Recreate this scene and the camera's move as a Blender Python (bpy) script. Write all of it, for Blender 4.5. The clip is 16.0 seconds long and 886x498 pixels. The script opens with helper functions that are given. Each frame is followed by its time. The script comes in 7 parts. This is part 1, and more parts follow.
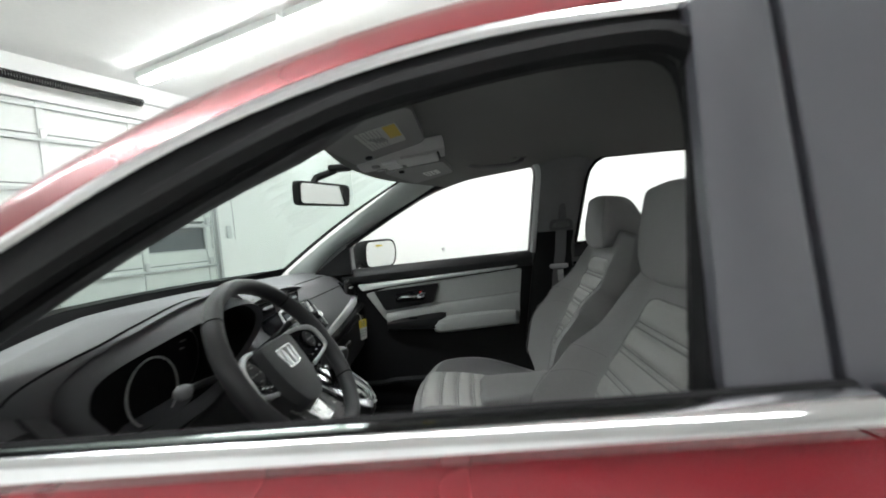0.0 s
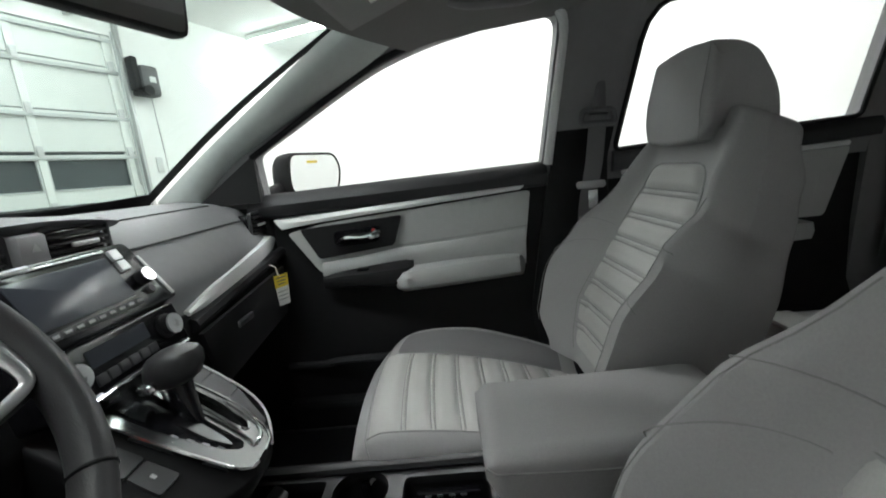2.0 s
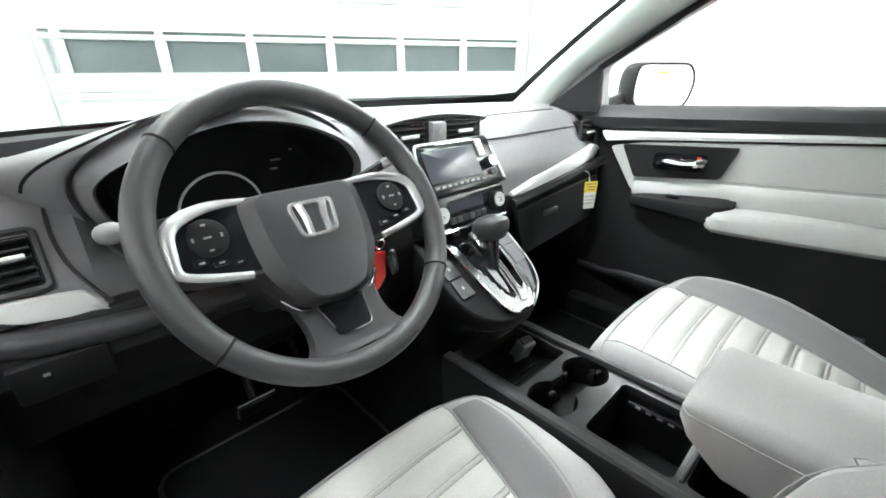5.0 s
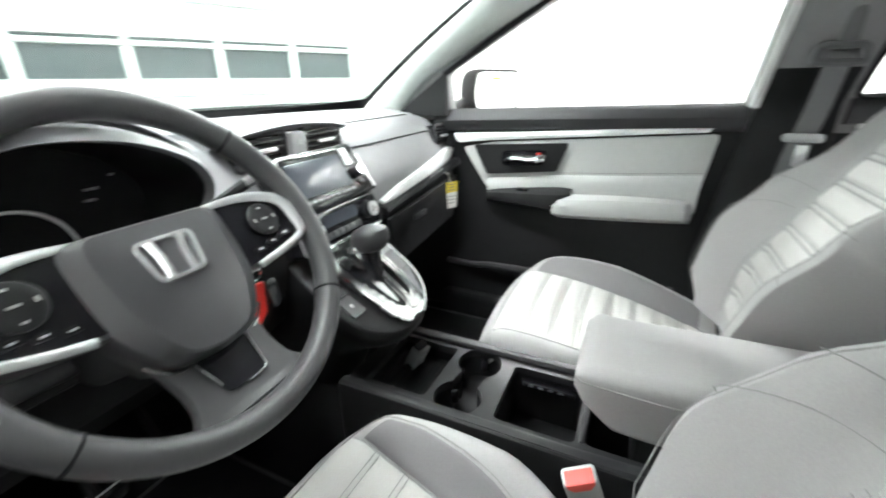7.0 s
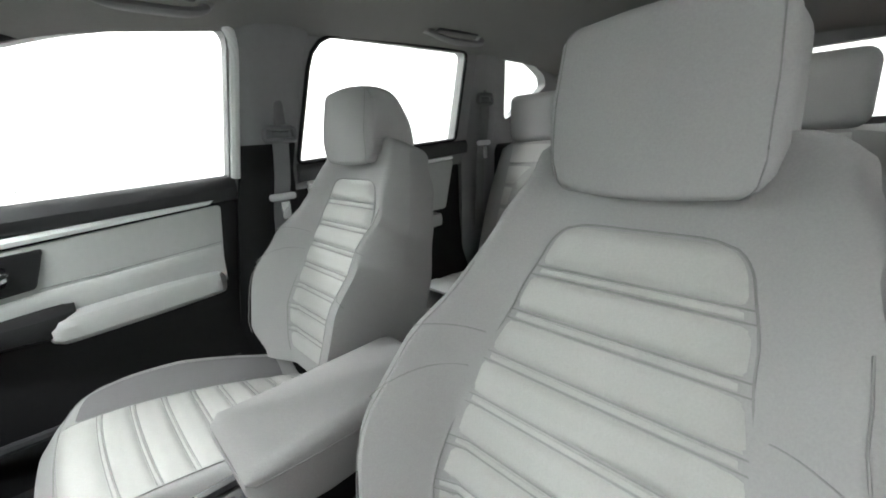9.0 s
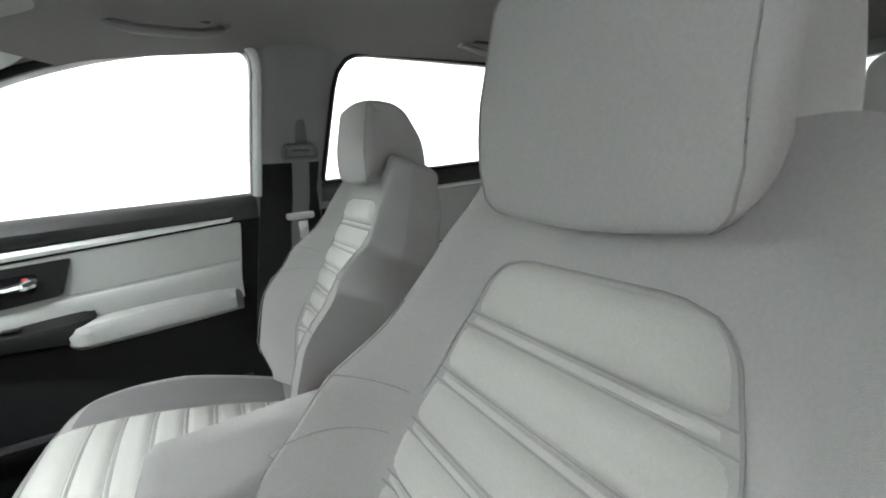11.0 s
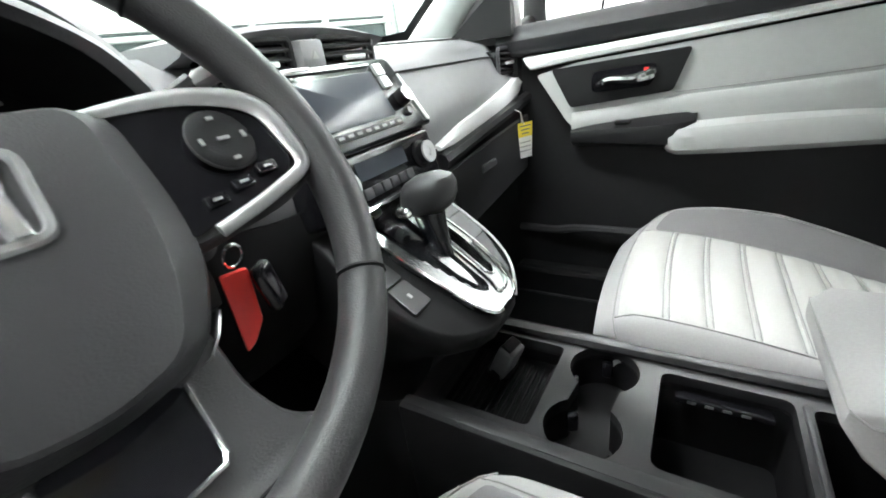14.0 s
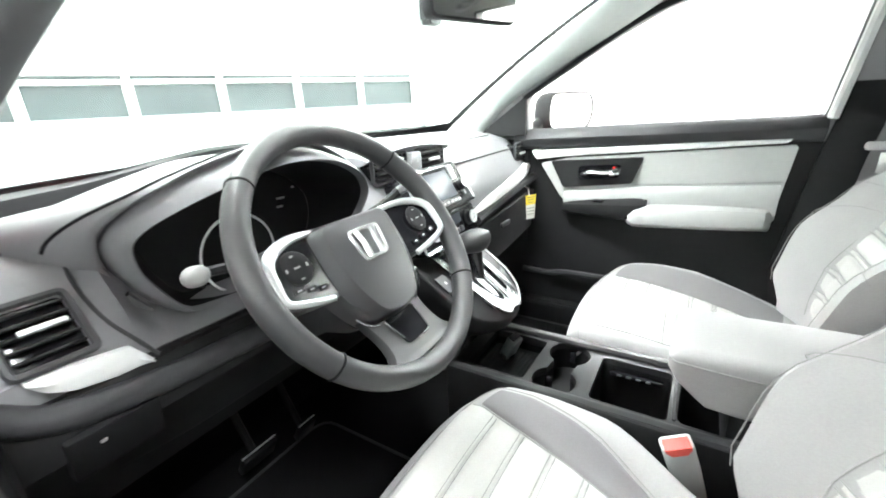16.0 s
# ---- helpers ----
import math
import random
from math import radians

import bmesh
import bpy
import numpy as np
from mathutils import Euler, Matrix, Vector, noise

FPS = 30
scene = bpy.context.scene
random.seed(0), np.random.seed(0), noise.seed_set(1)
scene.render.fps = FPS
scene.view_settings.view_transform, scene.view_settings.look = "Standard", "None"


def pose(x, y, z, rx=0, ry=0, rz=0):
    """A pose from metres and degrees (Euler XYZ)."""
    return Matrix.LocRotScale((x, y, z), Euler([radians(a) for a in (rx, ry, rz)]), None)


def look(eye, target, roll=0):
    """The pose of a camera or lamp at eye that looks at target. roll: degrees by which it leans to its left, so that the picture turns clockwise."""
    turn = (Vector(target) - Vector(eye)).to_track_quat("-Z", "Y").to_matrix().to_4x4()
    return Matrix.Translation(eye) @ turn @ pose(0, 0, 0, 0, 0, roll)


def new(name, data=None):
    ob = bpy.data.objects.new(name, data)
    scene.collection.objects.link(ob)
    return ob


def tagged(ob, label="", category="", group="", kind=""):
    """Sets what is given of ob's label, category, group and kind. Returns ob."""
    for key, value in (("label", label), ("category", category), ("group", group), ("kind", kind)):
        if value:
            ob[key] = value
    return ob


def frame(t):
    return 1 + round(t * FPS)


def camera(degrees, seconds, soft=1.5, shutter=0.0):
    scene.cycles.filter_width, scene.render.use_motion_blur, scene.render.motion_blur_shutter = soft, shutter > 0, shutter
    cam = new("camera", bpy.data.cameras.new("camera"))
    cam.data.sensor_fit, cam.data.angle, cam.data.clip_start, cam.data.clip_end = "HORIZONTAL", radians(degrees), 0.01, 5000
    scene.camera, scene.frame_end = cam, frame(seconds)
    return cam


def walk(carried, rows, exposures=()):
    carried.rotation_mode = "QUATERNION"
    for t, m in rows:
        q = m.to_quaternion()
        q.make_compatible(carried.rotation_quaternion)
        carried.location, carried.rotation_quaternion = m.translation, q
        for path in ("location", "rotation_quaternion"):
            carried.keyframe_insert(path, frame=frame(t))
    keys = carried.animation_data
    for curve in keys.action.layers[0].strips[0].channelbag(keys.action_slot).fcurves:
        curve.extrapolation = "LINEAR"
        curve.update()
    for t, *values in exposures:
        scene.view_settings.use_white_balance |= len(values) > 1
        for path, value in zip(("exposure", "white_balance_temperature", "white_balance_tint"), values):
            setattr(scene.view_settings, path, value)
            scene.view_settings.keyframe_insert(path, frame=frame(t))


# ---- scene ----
from mathutils.geometry import tessellate_polygon as tessellate

cam = camera(94.0, 16.0, 1.8, 0.4)
PATH = [
    (0, (0.1915, -1.1989, 1.284), (0.0608, 0.7951, 1.1884), -4.79),
    (0.5, (0.2032, -0.9194, 1.2971), (0.0394, 1.0691, 1.1586), -4.13),
    (1, (0.1972, -0.729, 1.2737), (0.0935, 1.2599, 1.087), -3.77),
    (1.5, (0.1785, -0.5825, 1.2244), (0.1081, 1.3963, 0.9398), -4.68),
    (2, (0.1661, -0.5384, 1.1699), (0.1379, 1.4223, 0.7792), -5.22),
    (2.5, (0.1655, -0.5466, 1.1564), (-0.0251, 1.3815, 0.6613), -6.36),
    (3, (0.1898, -0.5672, 1.1591), (-0.5088, 1.2222, 0.6034), -5.87),
    (3.5, (0.225, -0.5908, 1.1506), (-0.8692, 0.9326, 0.4576), -3.26),
    (4, (0.2569, -0.6159, 1.1866), (-1.0809, 0.6526, 0.4108), -0.64),
    (6.5, (0.2872, -0.6345, 1.2262), (-0.965, 0.7419, 0.5165), -0.53),
    (7, (0.2253, -0.637, 1.217), (-0.5611, 1.0417, 0.4674), -0.84),
    (7.5, (0.1397, -0.6289, 1.1984), (0.0741, 1.2604, 0.5447), -1.97),
    (8, (0.0869, -0.6199, 1.1993), (0.7189, 1.1876, 0.6195), -4.08),
    (8.5, (0.0859, -0.6104, 1.193), (1.2033, 0.9408, 0.6058), -3.56),
    (9, (0.1019, -0.6114, 1.2278), (1.3841, 0.8296, 0.6963), -3.98),
    (11.5, (0.3371, -0.6315, 1.1699), (1.0722, 1.1845, 0.7671), -4.91),
    (12, (0.268, -0.540, 1.137), (0.6, 1.377, 0.677), -7.2),
    (12.5, (0.1618, -0.4113, 1.1121), (0.0557, 1.5008, 0.5346), -6.41),
    (13, (0.0927, -0.3833, 1.0595), (-0.5152, 1.4095, 0.4140), -9.06),
    (13.5, (0.0524, -0.4039, 1.0686), (-0.8680, 1.2188, 0.3477), -8.74),
    (14, (0.0602, -0.4356, 1.0873), (-0.9312, 1.0878, 0.2529), -8.02),
    (14.5, (0.0912, -0.5046, 1.1267), (-0.8967, 1.0167, 0.2845), -7.69),
    (15, (0.1303, -0.5991, 1.1689), (-0.8885, 0.9198, 0.3597), -6.35),
    (15.5, (0.1468, -0.7004, 1.1962), (-0.869, 0.8528, 0.4504), -4.37),
    (16, (0.1911, -0.8113, 1.2297), (-0.8185, 0.7862, 0.5757), -3.11),
]
EXPOSURE = [(0, -0.4), (0.5, -0.3), (1, -0.25), (1.5, -0.2), (2, -0.1), (2.5, 0.1), (3, 0.4), (3.5, 0.85), (4, 1.35), (6.5, 1.8), (7, 1.75), (7.5, 1.8),
            (8, 1.65), (8.5, 1.45), (9, 1.1), (11.5, 1.05), (12, 0.95), (12.5, 0.9), (13, 1.0), (13.5, 1.15), (14, 1.45), (14.5, 1.95), (15, 2.15), (15.5, 2.3), (16, 2.4)]
walk(cam, [(t, look(eye, target, roll)) for t, eye, target, roll in PATH], EXPOSURE)

# ---- light ----
world = bpy.data.worlds.new("world")
scene.world = world
world.use_nodes = True
world.node_tree.nodes["Background"].inputs[0].default_value = (0.9, 0.96, 1.0, 1)
world.node_tree.nodes["Background"].inputs[1].default_value = 0.4


# ---- materials ----
def mat(name, col, rough=0.5, metal=0.0, var=0.06, scale=60.0, bump=0.0, bscale=400.0, coat=0.0, big=4.0, weave=0.0, spec=0.5):
    m = bpy.data.materials.new(name)
    m.use_nodes = True
    nt = m.node_tree
    b = nt.nodes["Principled BSDF"]
    b.inputs["Metallic"].default_value = metal
    b.inputs["Coat Weight"].default_value = coat
    b.inputs["Specular IOR Level"].default_value = spec
    tc = nt.nodes.new("ShaderNodeTexCoord")
    n1 = nt.nodes.new("ShaderNodeTexNoise")
    n1.inputs["Scale"].default_value = scale
    n1.inputs["Detail"].default_value = 5
    n2 = nt.nodes.new("ShaderNodeTexNoise")
    n2.inputs["Scale"].default_value = big
    n2.inputs["Detail"].default_value = 3
    for n in (n1, n2):
        nt.links.new(tc.outputs["Object"], n.inputs["Vector"])
    mix = nt.nodes.new("ShaderNodeMath")
    mix.operation = "ADD"
    nt.links.new(n1.outputs[0], mix.inputs[0])
    nt.links.new(n2.outputs[0], mix.inputs[1])
    ramp = nt.nodes.new("ShaderNodeMapRange")
    ramp.inputs[1].default_value, ramp.inputs[2].default_value = 0.6, 1.4
    ramp.inputs[3].default_value, ramp.inputs[4].default_value = 1 - var, 1 + var
    nt.links.new(mix.outputs[0], ramp.inputs[0])
    mul = nt.nodes.new("ShaderNodeMix")
    mul.data_type, mul.blend_type = "RGBA", "MULTIPLY"
    mul.inputs[0].default_value = 1
    mul.inputs[6].default_value = (*col, 1)
    nt.links.new(ramp.outputs[0], mul.inputs[7])
    nt.links.new(mul.outputs[2], b.inputs["Base Color"])
    rr = nt.nodes.new("ShaderNodeMapRange")
    rr.inputs[1].default_value, rr.inputs[2].default_value = 0.3, 0.7
    rr.inputs[3].default_value, rr.inputs[4].default_value = max(rough - 0.06, 0.02), min(rough + 0.06, 1)
    nt.links.new(n2.outputs[0], rr.inputs[0])
    nt.links.new(rr.outputs[0], b.inputs["Roughness"])
    if bump or weave:
        bp = nt.nodes.new("ShaderNodeBump")
        bp.inputs["Distance"].default_value = 0.001
        if weave:
            w1 = nt.nodes.new("ShaderNodeTexVoronoi")
            w1.inputs["Scale"].default_value = bscale
            nt.links.new(tc.outputs["Object"], w1.inputs["Vector"])
            nt.links.new(w1.outputs["Distance"], bp.inputs["Height"])
            bp.inputs["Strength"].default_value = weave
        else:
            n3 = nt.nodes.new("ShaderNodeTexNoise")
            n3.inputs["Scale"].default_value = bscale
            n3.inputs["Detail"].default_value = 2
            nt.links.new(tc.outputs["Object"], n3.inputs["Vector"])
            nt.links.new(n3.outputs[0], bp.inputs["Height"])
            bp.inputs["Strength"].default_value = bump
        nt.links.new(bp.outputs[0], b.inputs["Normal"])
    return m


def glow(name, col, power):
    m = bpy.data.materials.new(name)
    m.use_nodes = True
    b = m.node_tree.nodes["Principled BSDF"]
    b.inputs["Base Color"].default_value = (*col, 1)
    b.inputs["Emission Color"].default_value = (*col, 1)
    b.inputs["Emission Strength"].default_value = power
    return m


def pane_mat(name, tint, rough=0.0):
    m = bpy.data.materials.new(name)
    m.use_nodes = True
    nt = m.node_tree
    out = nt.nodes["Material Output"]
    nt.nodes.remove(nt.nodes["Principled BSDF"])
    t = nt.nodes.new("ShaderNodeBsdfTransparent")
    t.inputs[0].default_value = (*tint, 1)
    g = nt.nodes.new("ShaderNodeBsdfGlossy")
    g.inputs["Roughness"].default_value = rough
    lw = nt.nodes.new("ShaderNodeLayerWeight")
    lw.inputs[0].default_value = 0.5
    fr = nt.nodes.new("ShaderNodeMath")
    fr.operation = "POWER"
    fr.inputs[1].default_value = 4.0
    nt.links.new(lw.outputs["Facing"], fr.inputs[0])
    ad = nt.nodes.new("ShaderNodeMath")
    ad.operation = "MULTIPLY_ADD"
    ad.inputs[1].default_value, ad.inputs[2].default_value = 0.5, 0.03
    nt.links.new(fr.outputs[0], ad.inputs[0])
    mx = nt.nodes.new("ShaderNodeMixShader")
    nt.links.new(ad.outputs[0], mx.inputs[0])
    nt.links.new(t.outputs[0], mx.inputs[1])
    nt.links.new(g.outputs[0], mx.inputs[2])
    nt.links.new(mx.outputs[0], out.inputs[0])
    return m


M_PAINT = mat("red_paint", (0.24, 0.008, 0.017), 0.28, 0.5, 0.04, 900, coat=0.6)
M_CHROME = mat("chrome", (0.78, 0.79, 0.8), 0.12, 1.0, 0.03)
M_SATIN = mat("satin_silver", (0.78, 0.79, 0.79), 0.45, 0.12, 0.04, 500)
M_BLACKGLOSS = mat("gloss_black", (0.010, 0.010, 0.012), 0.14, 0, 0.05, spec=0.45)
M_BEZEL = mat("brushed_bezel", (0.62, 0.63, 0.64), 0.36, 0.8, 0.04, 500)
M_GATE = mat("polished_gate", (0.46, 0.47, 0.48), 0.24, 1.0, 0.05, 80)
M_BADGE = mat("badge_chrome", (0.85, 0.86, 0.87), 0.24, 0.75, 0.03)
M_FRAME = mat("console_plastic", (0.024, 0.024, 0.026), 0.38, 0, 0.06, bump=0.2, bscale=600, spec=0.45)
M_PILLAR = mat("pillar_film", (0.075, 0.075, 0.088), 0.36, 0, 0.015, coat=0.3)
M_RUBBER = mat("rubber", (0.010, 0.010, 0.011), 0.6, 0, 0.1, bump=0.2, spec=0.15)
M_BLACK = mat("black_plastic", (0.014, 0.014, 0.015), 0.55, 0, 0.1, bump=0.35, bscale=700, spec=0.22)
M_DASH = mat("dash_vinyl", (0.19, 0.191, 0.201), 0.52, 0, 0.06, bump=0.4, bscale=650, spec=0.4)
M_HUB = mat("hub_vinyl", (0.044, 0.044, 0.047), 0.45, 0, 0.05, bump=0.3, bscale=700)
M_SOFT = mat("soft_vinyl", (0.034, 0.034, 0.037), 0.5, 0, 0.06, bump=0.4, bscale=650, spec=0.4)
M_GREYTRIM = mat("grey_vinyl", (0.45, 0.46, 0.455), 0.55, 0, 0.04, bump=0.25, bscale=600)
M_CLOTH = mat("seat_cloth", (0.385, 0.380, 0.380), 0.9, 0, 0.09, 420, weave=0.22, bscale=1500, spec=0.2)
M_INSERT = mat("seat_insert_cloth", (0.49, 0.492, 0.478), 0.85, 0, 0.08, 420, weave=0.26, bscale=1500, spec=0.2)
M_BOLSTER = mat("bolster_cloth", (0.215, 0.210, 0.217), 0.9, 0, 0.08, 420, weave=0.22, bscale=1500, spec=0.2)
M_SEAM = mat("seam_thread", (0.16, 0.16, 0.16), 0.9)
M_PIPE = mat("seat_stitch", (0.29, 0.29, 0.285), 0.9)
M_LINER = mat("headliner_cloth", (0.20, 0.20, 0.196), 0.95, 0, 0.05, 200, weave=0.5, bscale=700, spec=0.1)
# pillar trim in shade: the shadow on the driver's side is in this colour
M_SHADEPILLAR = mat("shaded_pillar_trim", (0.075, 0.076, 0.08), 0.7, 0, 0.05, bump=0.2)
M_OVERHEAD = mat("overhead_plastic", (0.56, 0.56, 0.55), 0.6, 0, 0.04, 200, bump=0.2, bscale=500)
M_VISOR = mat("visor_vinyl", (0.27, 0.27, 0.265), 0.8, 0, 0.05, 200, bump=0.3, bscale=500)
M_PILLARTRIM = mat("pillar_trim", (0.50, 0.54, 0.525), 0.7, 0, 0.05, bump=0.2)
M_BPILLAR = mat("b_pillar_trim", (0.2, 0.2, 0.205), 0.7, 0, 0.05, bump=0.2)
M_CARPET = mat("carpet", (0.010, 0.010, 0.011), 1.0, 0, 0.25, 400, bump=1.0, bscale=900, spec=0.1)
M_WALL = mat("white_wall_paint", (0.86, 0.87, 0.86), 0.6, 0, 0.02, 30, bump=0.1, bscale=80)
M_CEIL = mat("ceiling_paint", (0.78, 0.79, 0.78), 0.7, 0, 0.03, 20)
M_CONC = mat("concrete", (0.38, 0.37, 0.35), 0.6, 0, 0.15, 12, bump=0.3, bscale=60)
M_DOORSTEEL = mat("garage_door_steel", (0.68, 0.71, 0.69), 0.5, 0, 0.05, 6)
M_RAIL = mat("door_rail_steel", (0.50, 0.53, 0.52), 0.45, 0.2, 0.06, 12)
# dark fill that paints the shadow in the gaps between door panels
M_GAP = mat("door_joint_shade", (0.16, 0.17, 0.17), 0.7, 0, 0.1, 30)
M_STEEL = mat("galvanised_steel", (0.55, 0.56, 0.56), 0.4, 0.9, 0.1, 60)
M_DARKGLASS = mat("dark_glazing", (0.05, 0.065, 0.068), 0.12, 0, 0.1, 8)
M_SCREEN = mat("screen_glass", (0.05, 0.056, 0.068), 0.16, 0, 0.03, spec=0.35)
M_LEATHER = mat("wheel_leather", (0.042, 0.042, 0.044), 0.42, 0, 0.06, bump=0.35, bscale=800)
M_WHITE = mat("paper_white", (0.8, 0.8, 0.78), 0.7)
# white and yellow of the driver's visor label, dulled for the shade there
M_VISORLABEL = mat("shaded_label", (0.52, 0.53, 0.50), 0.7)
M_VISORYELLOW = mat("shaded_yellow", (0.62, 0.46, 0.06), 0.6)
M_YELLOW = mat("label_yellow", (0.8, 0.62, 0.05), 0.6)
M_RED = mat("red_plastic", (0.9, 0.03, 0.02), 0.35)
M_PLUG = mat("grey_plug", (0.16, 0.16, 0.165), 0.35)
M_SALMON = mat("buckle_red", (0.85, 0.12, 0.10), 0.4)
M_BELT = mat("belt_webbing", (0.16, 0.16, 0.165), 0.8, 0, 0.1, 200, bump=0.5, bscale=900)
M_BELTGREY = mat("belt_plastic", (0.25, 0.25, 0.255), 0.5)
M_GUIDE = mat("belt_guide_plastic", (0.11, 0.11, 0.115), 0.45)
M_LATCH = mat("latch_plastic", (0.42, 0.42, 0.43), 0.45)
M_LIGHTPLAS = mat("light_plastic", (0.62, 0.63, 0.63), 0.4)
M_OPENER = mat("opener_case", (0.10, 0.10, 0.105), 0.55)
M_PRINT = mat("print_grey", (0.35, 0.35, 0.35), 0.6)
M_TUBE = glow("lamp_tube", (0.97, 1.0, 1.0), 57.0)
M_GLASS = pane_mat("window_glass", (0.97, 0.98, 0.97))
M_SCREENGLASS = pane_mat("tinted_windscreen", (0.60, 0.68, 0.645))
M_MIRROR = mat("mirror_silver", (0.88, 0.89, 0.89), 0.02, 1.0, 0.01)


# ---- mesh helpers ----
def mesh_of(name, verts, faces, material, smooth=True, sharp=38):
    me = bpy.data.meshes.new(name)
    me.from_pydata([tuple(v) for v in verts], [], [tuple(f) for f in faces])
    bm = bmesh.new()
    bm.from_mesh(me)
    bmesh.ops.remove_doubles(bm, verts=bm.verts, dist=1e-5)
    bmesh.ops.recalc_face_normals(bm, faces=bm.faces)
    for f in bm.faces:
        f.smooth = smooth
    bm.to_mesh(me)
    bm.free()
    if smooth:
        me.set_sharp_from_angle(angle=radians(sharp))
    me.materials.append(material)
    return me


def thing(name, label, category, group="", kind="", at=(0, 0, 0)):
    e = new(name)
    e.empty_display_size = 0.05
    e.location = at
    bpy.context.view_layer.update()
    return tagged(e, label, category, group, kind)


def put(name, data, parent=None, label="", m=None):
    ob = new(name, data)
    if parent is not None:
        ob.parent = parent
        up = parent
        off = Vector((0, 0, 0))
        while up is not None:
            off += up.location
            up = up.parent
        ob.location = -off
        if m is not None:
            ob.matrix_basis = Matrix.Translation(-off) @ m
    elif m is not None:
        ob.matrix_basis = m
    if label:
        ob["label"] = label
    return ob


def loft(loops, cap=True, closed=True):
    """Verts and faces of a skin over loops of equal length."""
    n = len(loops[0])
    v = [p for lp in loops for p in lp]
    f = []
    for i in range(len(loops) - 1):
        for j in range(n if closed else n - 1):
            k = (j + 1) % n
            f.append((i * n + j, i * n + k, (i + 1) * n + k, (i + 1) * n + j))
    if cap and closed:
        f.append(tuple(range(n - 1, -1, -1)))
        f.append(tuple((len(loops) - 1) * n + j for j in range(n)))
    return v, f


def join(*vfs):
    v, f = [], []
    for a, b in vfs:
        o = len(v)
        v += list(a)
        f += [tuple(i + o for i in q) for q in b]
    return v, f


def rbox(c, s, r=0.004, seg=2, m=None):
    """A box with rounded edges."""
    bm = bmesh.new()
    bmesh.ops.create_cube(bm, size=1)
    bmesh.ops.scale(bm, vec=s, verts=bm.verts)
    r = min(r, min(s) * 0.49)
    if r > 0:
        bmesh.ops.bevel(bm, geom=bm.edges[:], offset=r, segments=seg, affect="EDGES", profile=0.5)
    mm = Matrix.Translation(c) @ (m if m is not None else Matrix())
    v = [mm @ q.co for q in bm.verts]
    bm.verts.index_update()
    f = [tuple(q.index for q in p.verts) for p in bm.faces]
    bm.free()
    return v, f


def prism(poly, o, ex, ey, depth, r=0.0, seg=2):
    """A polygon in the plane (ex, ey) at o, drawn out by depth along ex x ey, its front edge rounded by r."""
    o, ex, ey = Vector(o), Vector(ex).normalized(), Vector(ey).normalized()
    en = ex.cross(ey).normalized()
    loops = []

    def ring(inset, d):
        out = []
        for i, (x, y) in enumerate(poly):
            a, b = poly[i - 1], poly[(i + 1) % len(poly)]
            e1, e2 = Vector((x - a[0], y - a[1])).normalized(), Vector((b[0] - x, b[1] - y)).normalized()
            nn = Vector((-(e1.y + e2.y), e1.x + e2.x))
            nn = nn.normalized() if nn.length > 1e-6 else Vector((0, 0))
            out.append(o + ex * (x + nn.x * inset * area) + ey * (y + nn.y * inset * area) + en * d)
        return out

    area = 1 if sum(poly[i - 1][0] * poly[i][1] - poly[i][0] * poly[i - 1][1] for i in range(len(poly))) > 0 else -1
    loops.append(ring(0, 0))
    if r > 0:
        for k in range(seg + 1):
            a = math.pi / 2 * k / seg
            loops.append(ring(r * (1 - math.cos(a)), depth - r + r * math.sin(a)))
    else:
        loops.append(ring(0, depth))
    return loft(loops)


def round_poly(poly, r, seg=4):
    """The polygon with its corners rounded by r (a number, or one for each corner)."""
    out = []
    n = len(poly)
    rs = r if isinstance(r, (list, tuple)) else [r] * n
    for i in range(n):
        p, a, b = Vector(poly[i]), Vector(poly[i - 1]), Vector(poly[(i + 1) % n])
        if rs[i] <= 0:
            out.append(tuple(p))
            continue
        d1, d2 = (a - p), (b - p)
        q = min(rs[i], d1.length * 0.48, d2.length * 0.48)
        s, e = p + d1.normalized() * q, p + d2.normalized() * q
        for k in range(seg + 1):
            t = k / seg
            out.append(tuple(s * (1 - t) ** 2 + p * 2 * t * (1 - t) + e * t * t))
    return out


def curve(pts, n, closed=False):
    """n points on a smooth line through pts."""
    pts = [Vector(p) for p in pts]
    m = len(pts)
    out = []
    segs = m if closed else m - 1
    for i in range(n):
        u = i / n * segs if closed else i / (n - 1) * segs
        k = min(int(u), segs - 1)
        t = u - k
        if closed:
            a, b, c, d = pts[k - 1], pts[k % m], pts[(k + 1) % m], pts[(k + 2) % m]
        else:
            b, c = pts[k], pts[k + 1]
            a = pts[k - 1] if k > 0 else b * 2 - c
            d = pts[k + 2] if k + 2 < m else c * 2 - b
        out.append(0.5 * (2 * b + (c - a) * t + (2 * a - 5 * b + 4 * c - d) * t * t + (3 * b - a - 3 * c + d) * t ** 3))
    return out


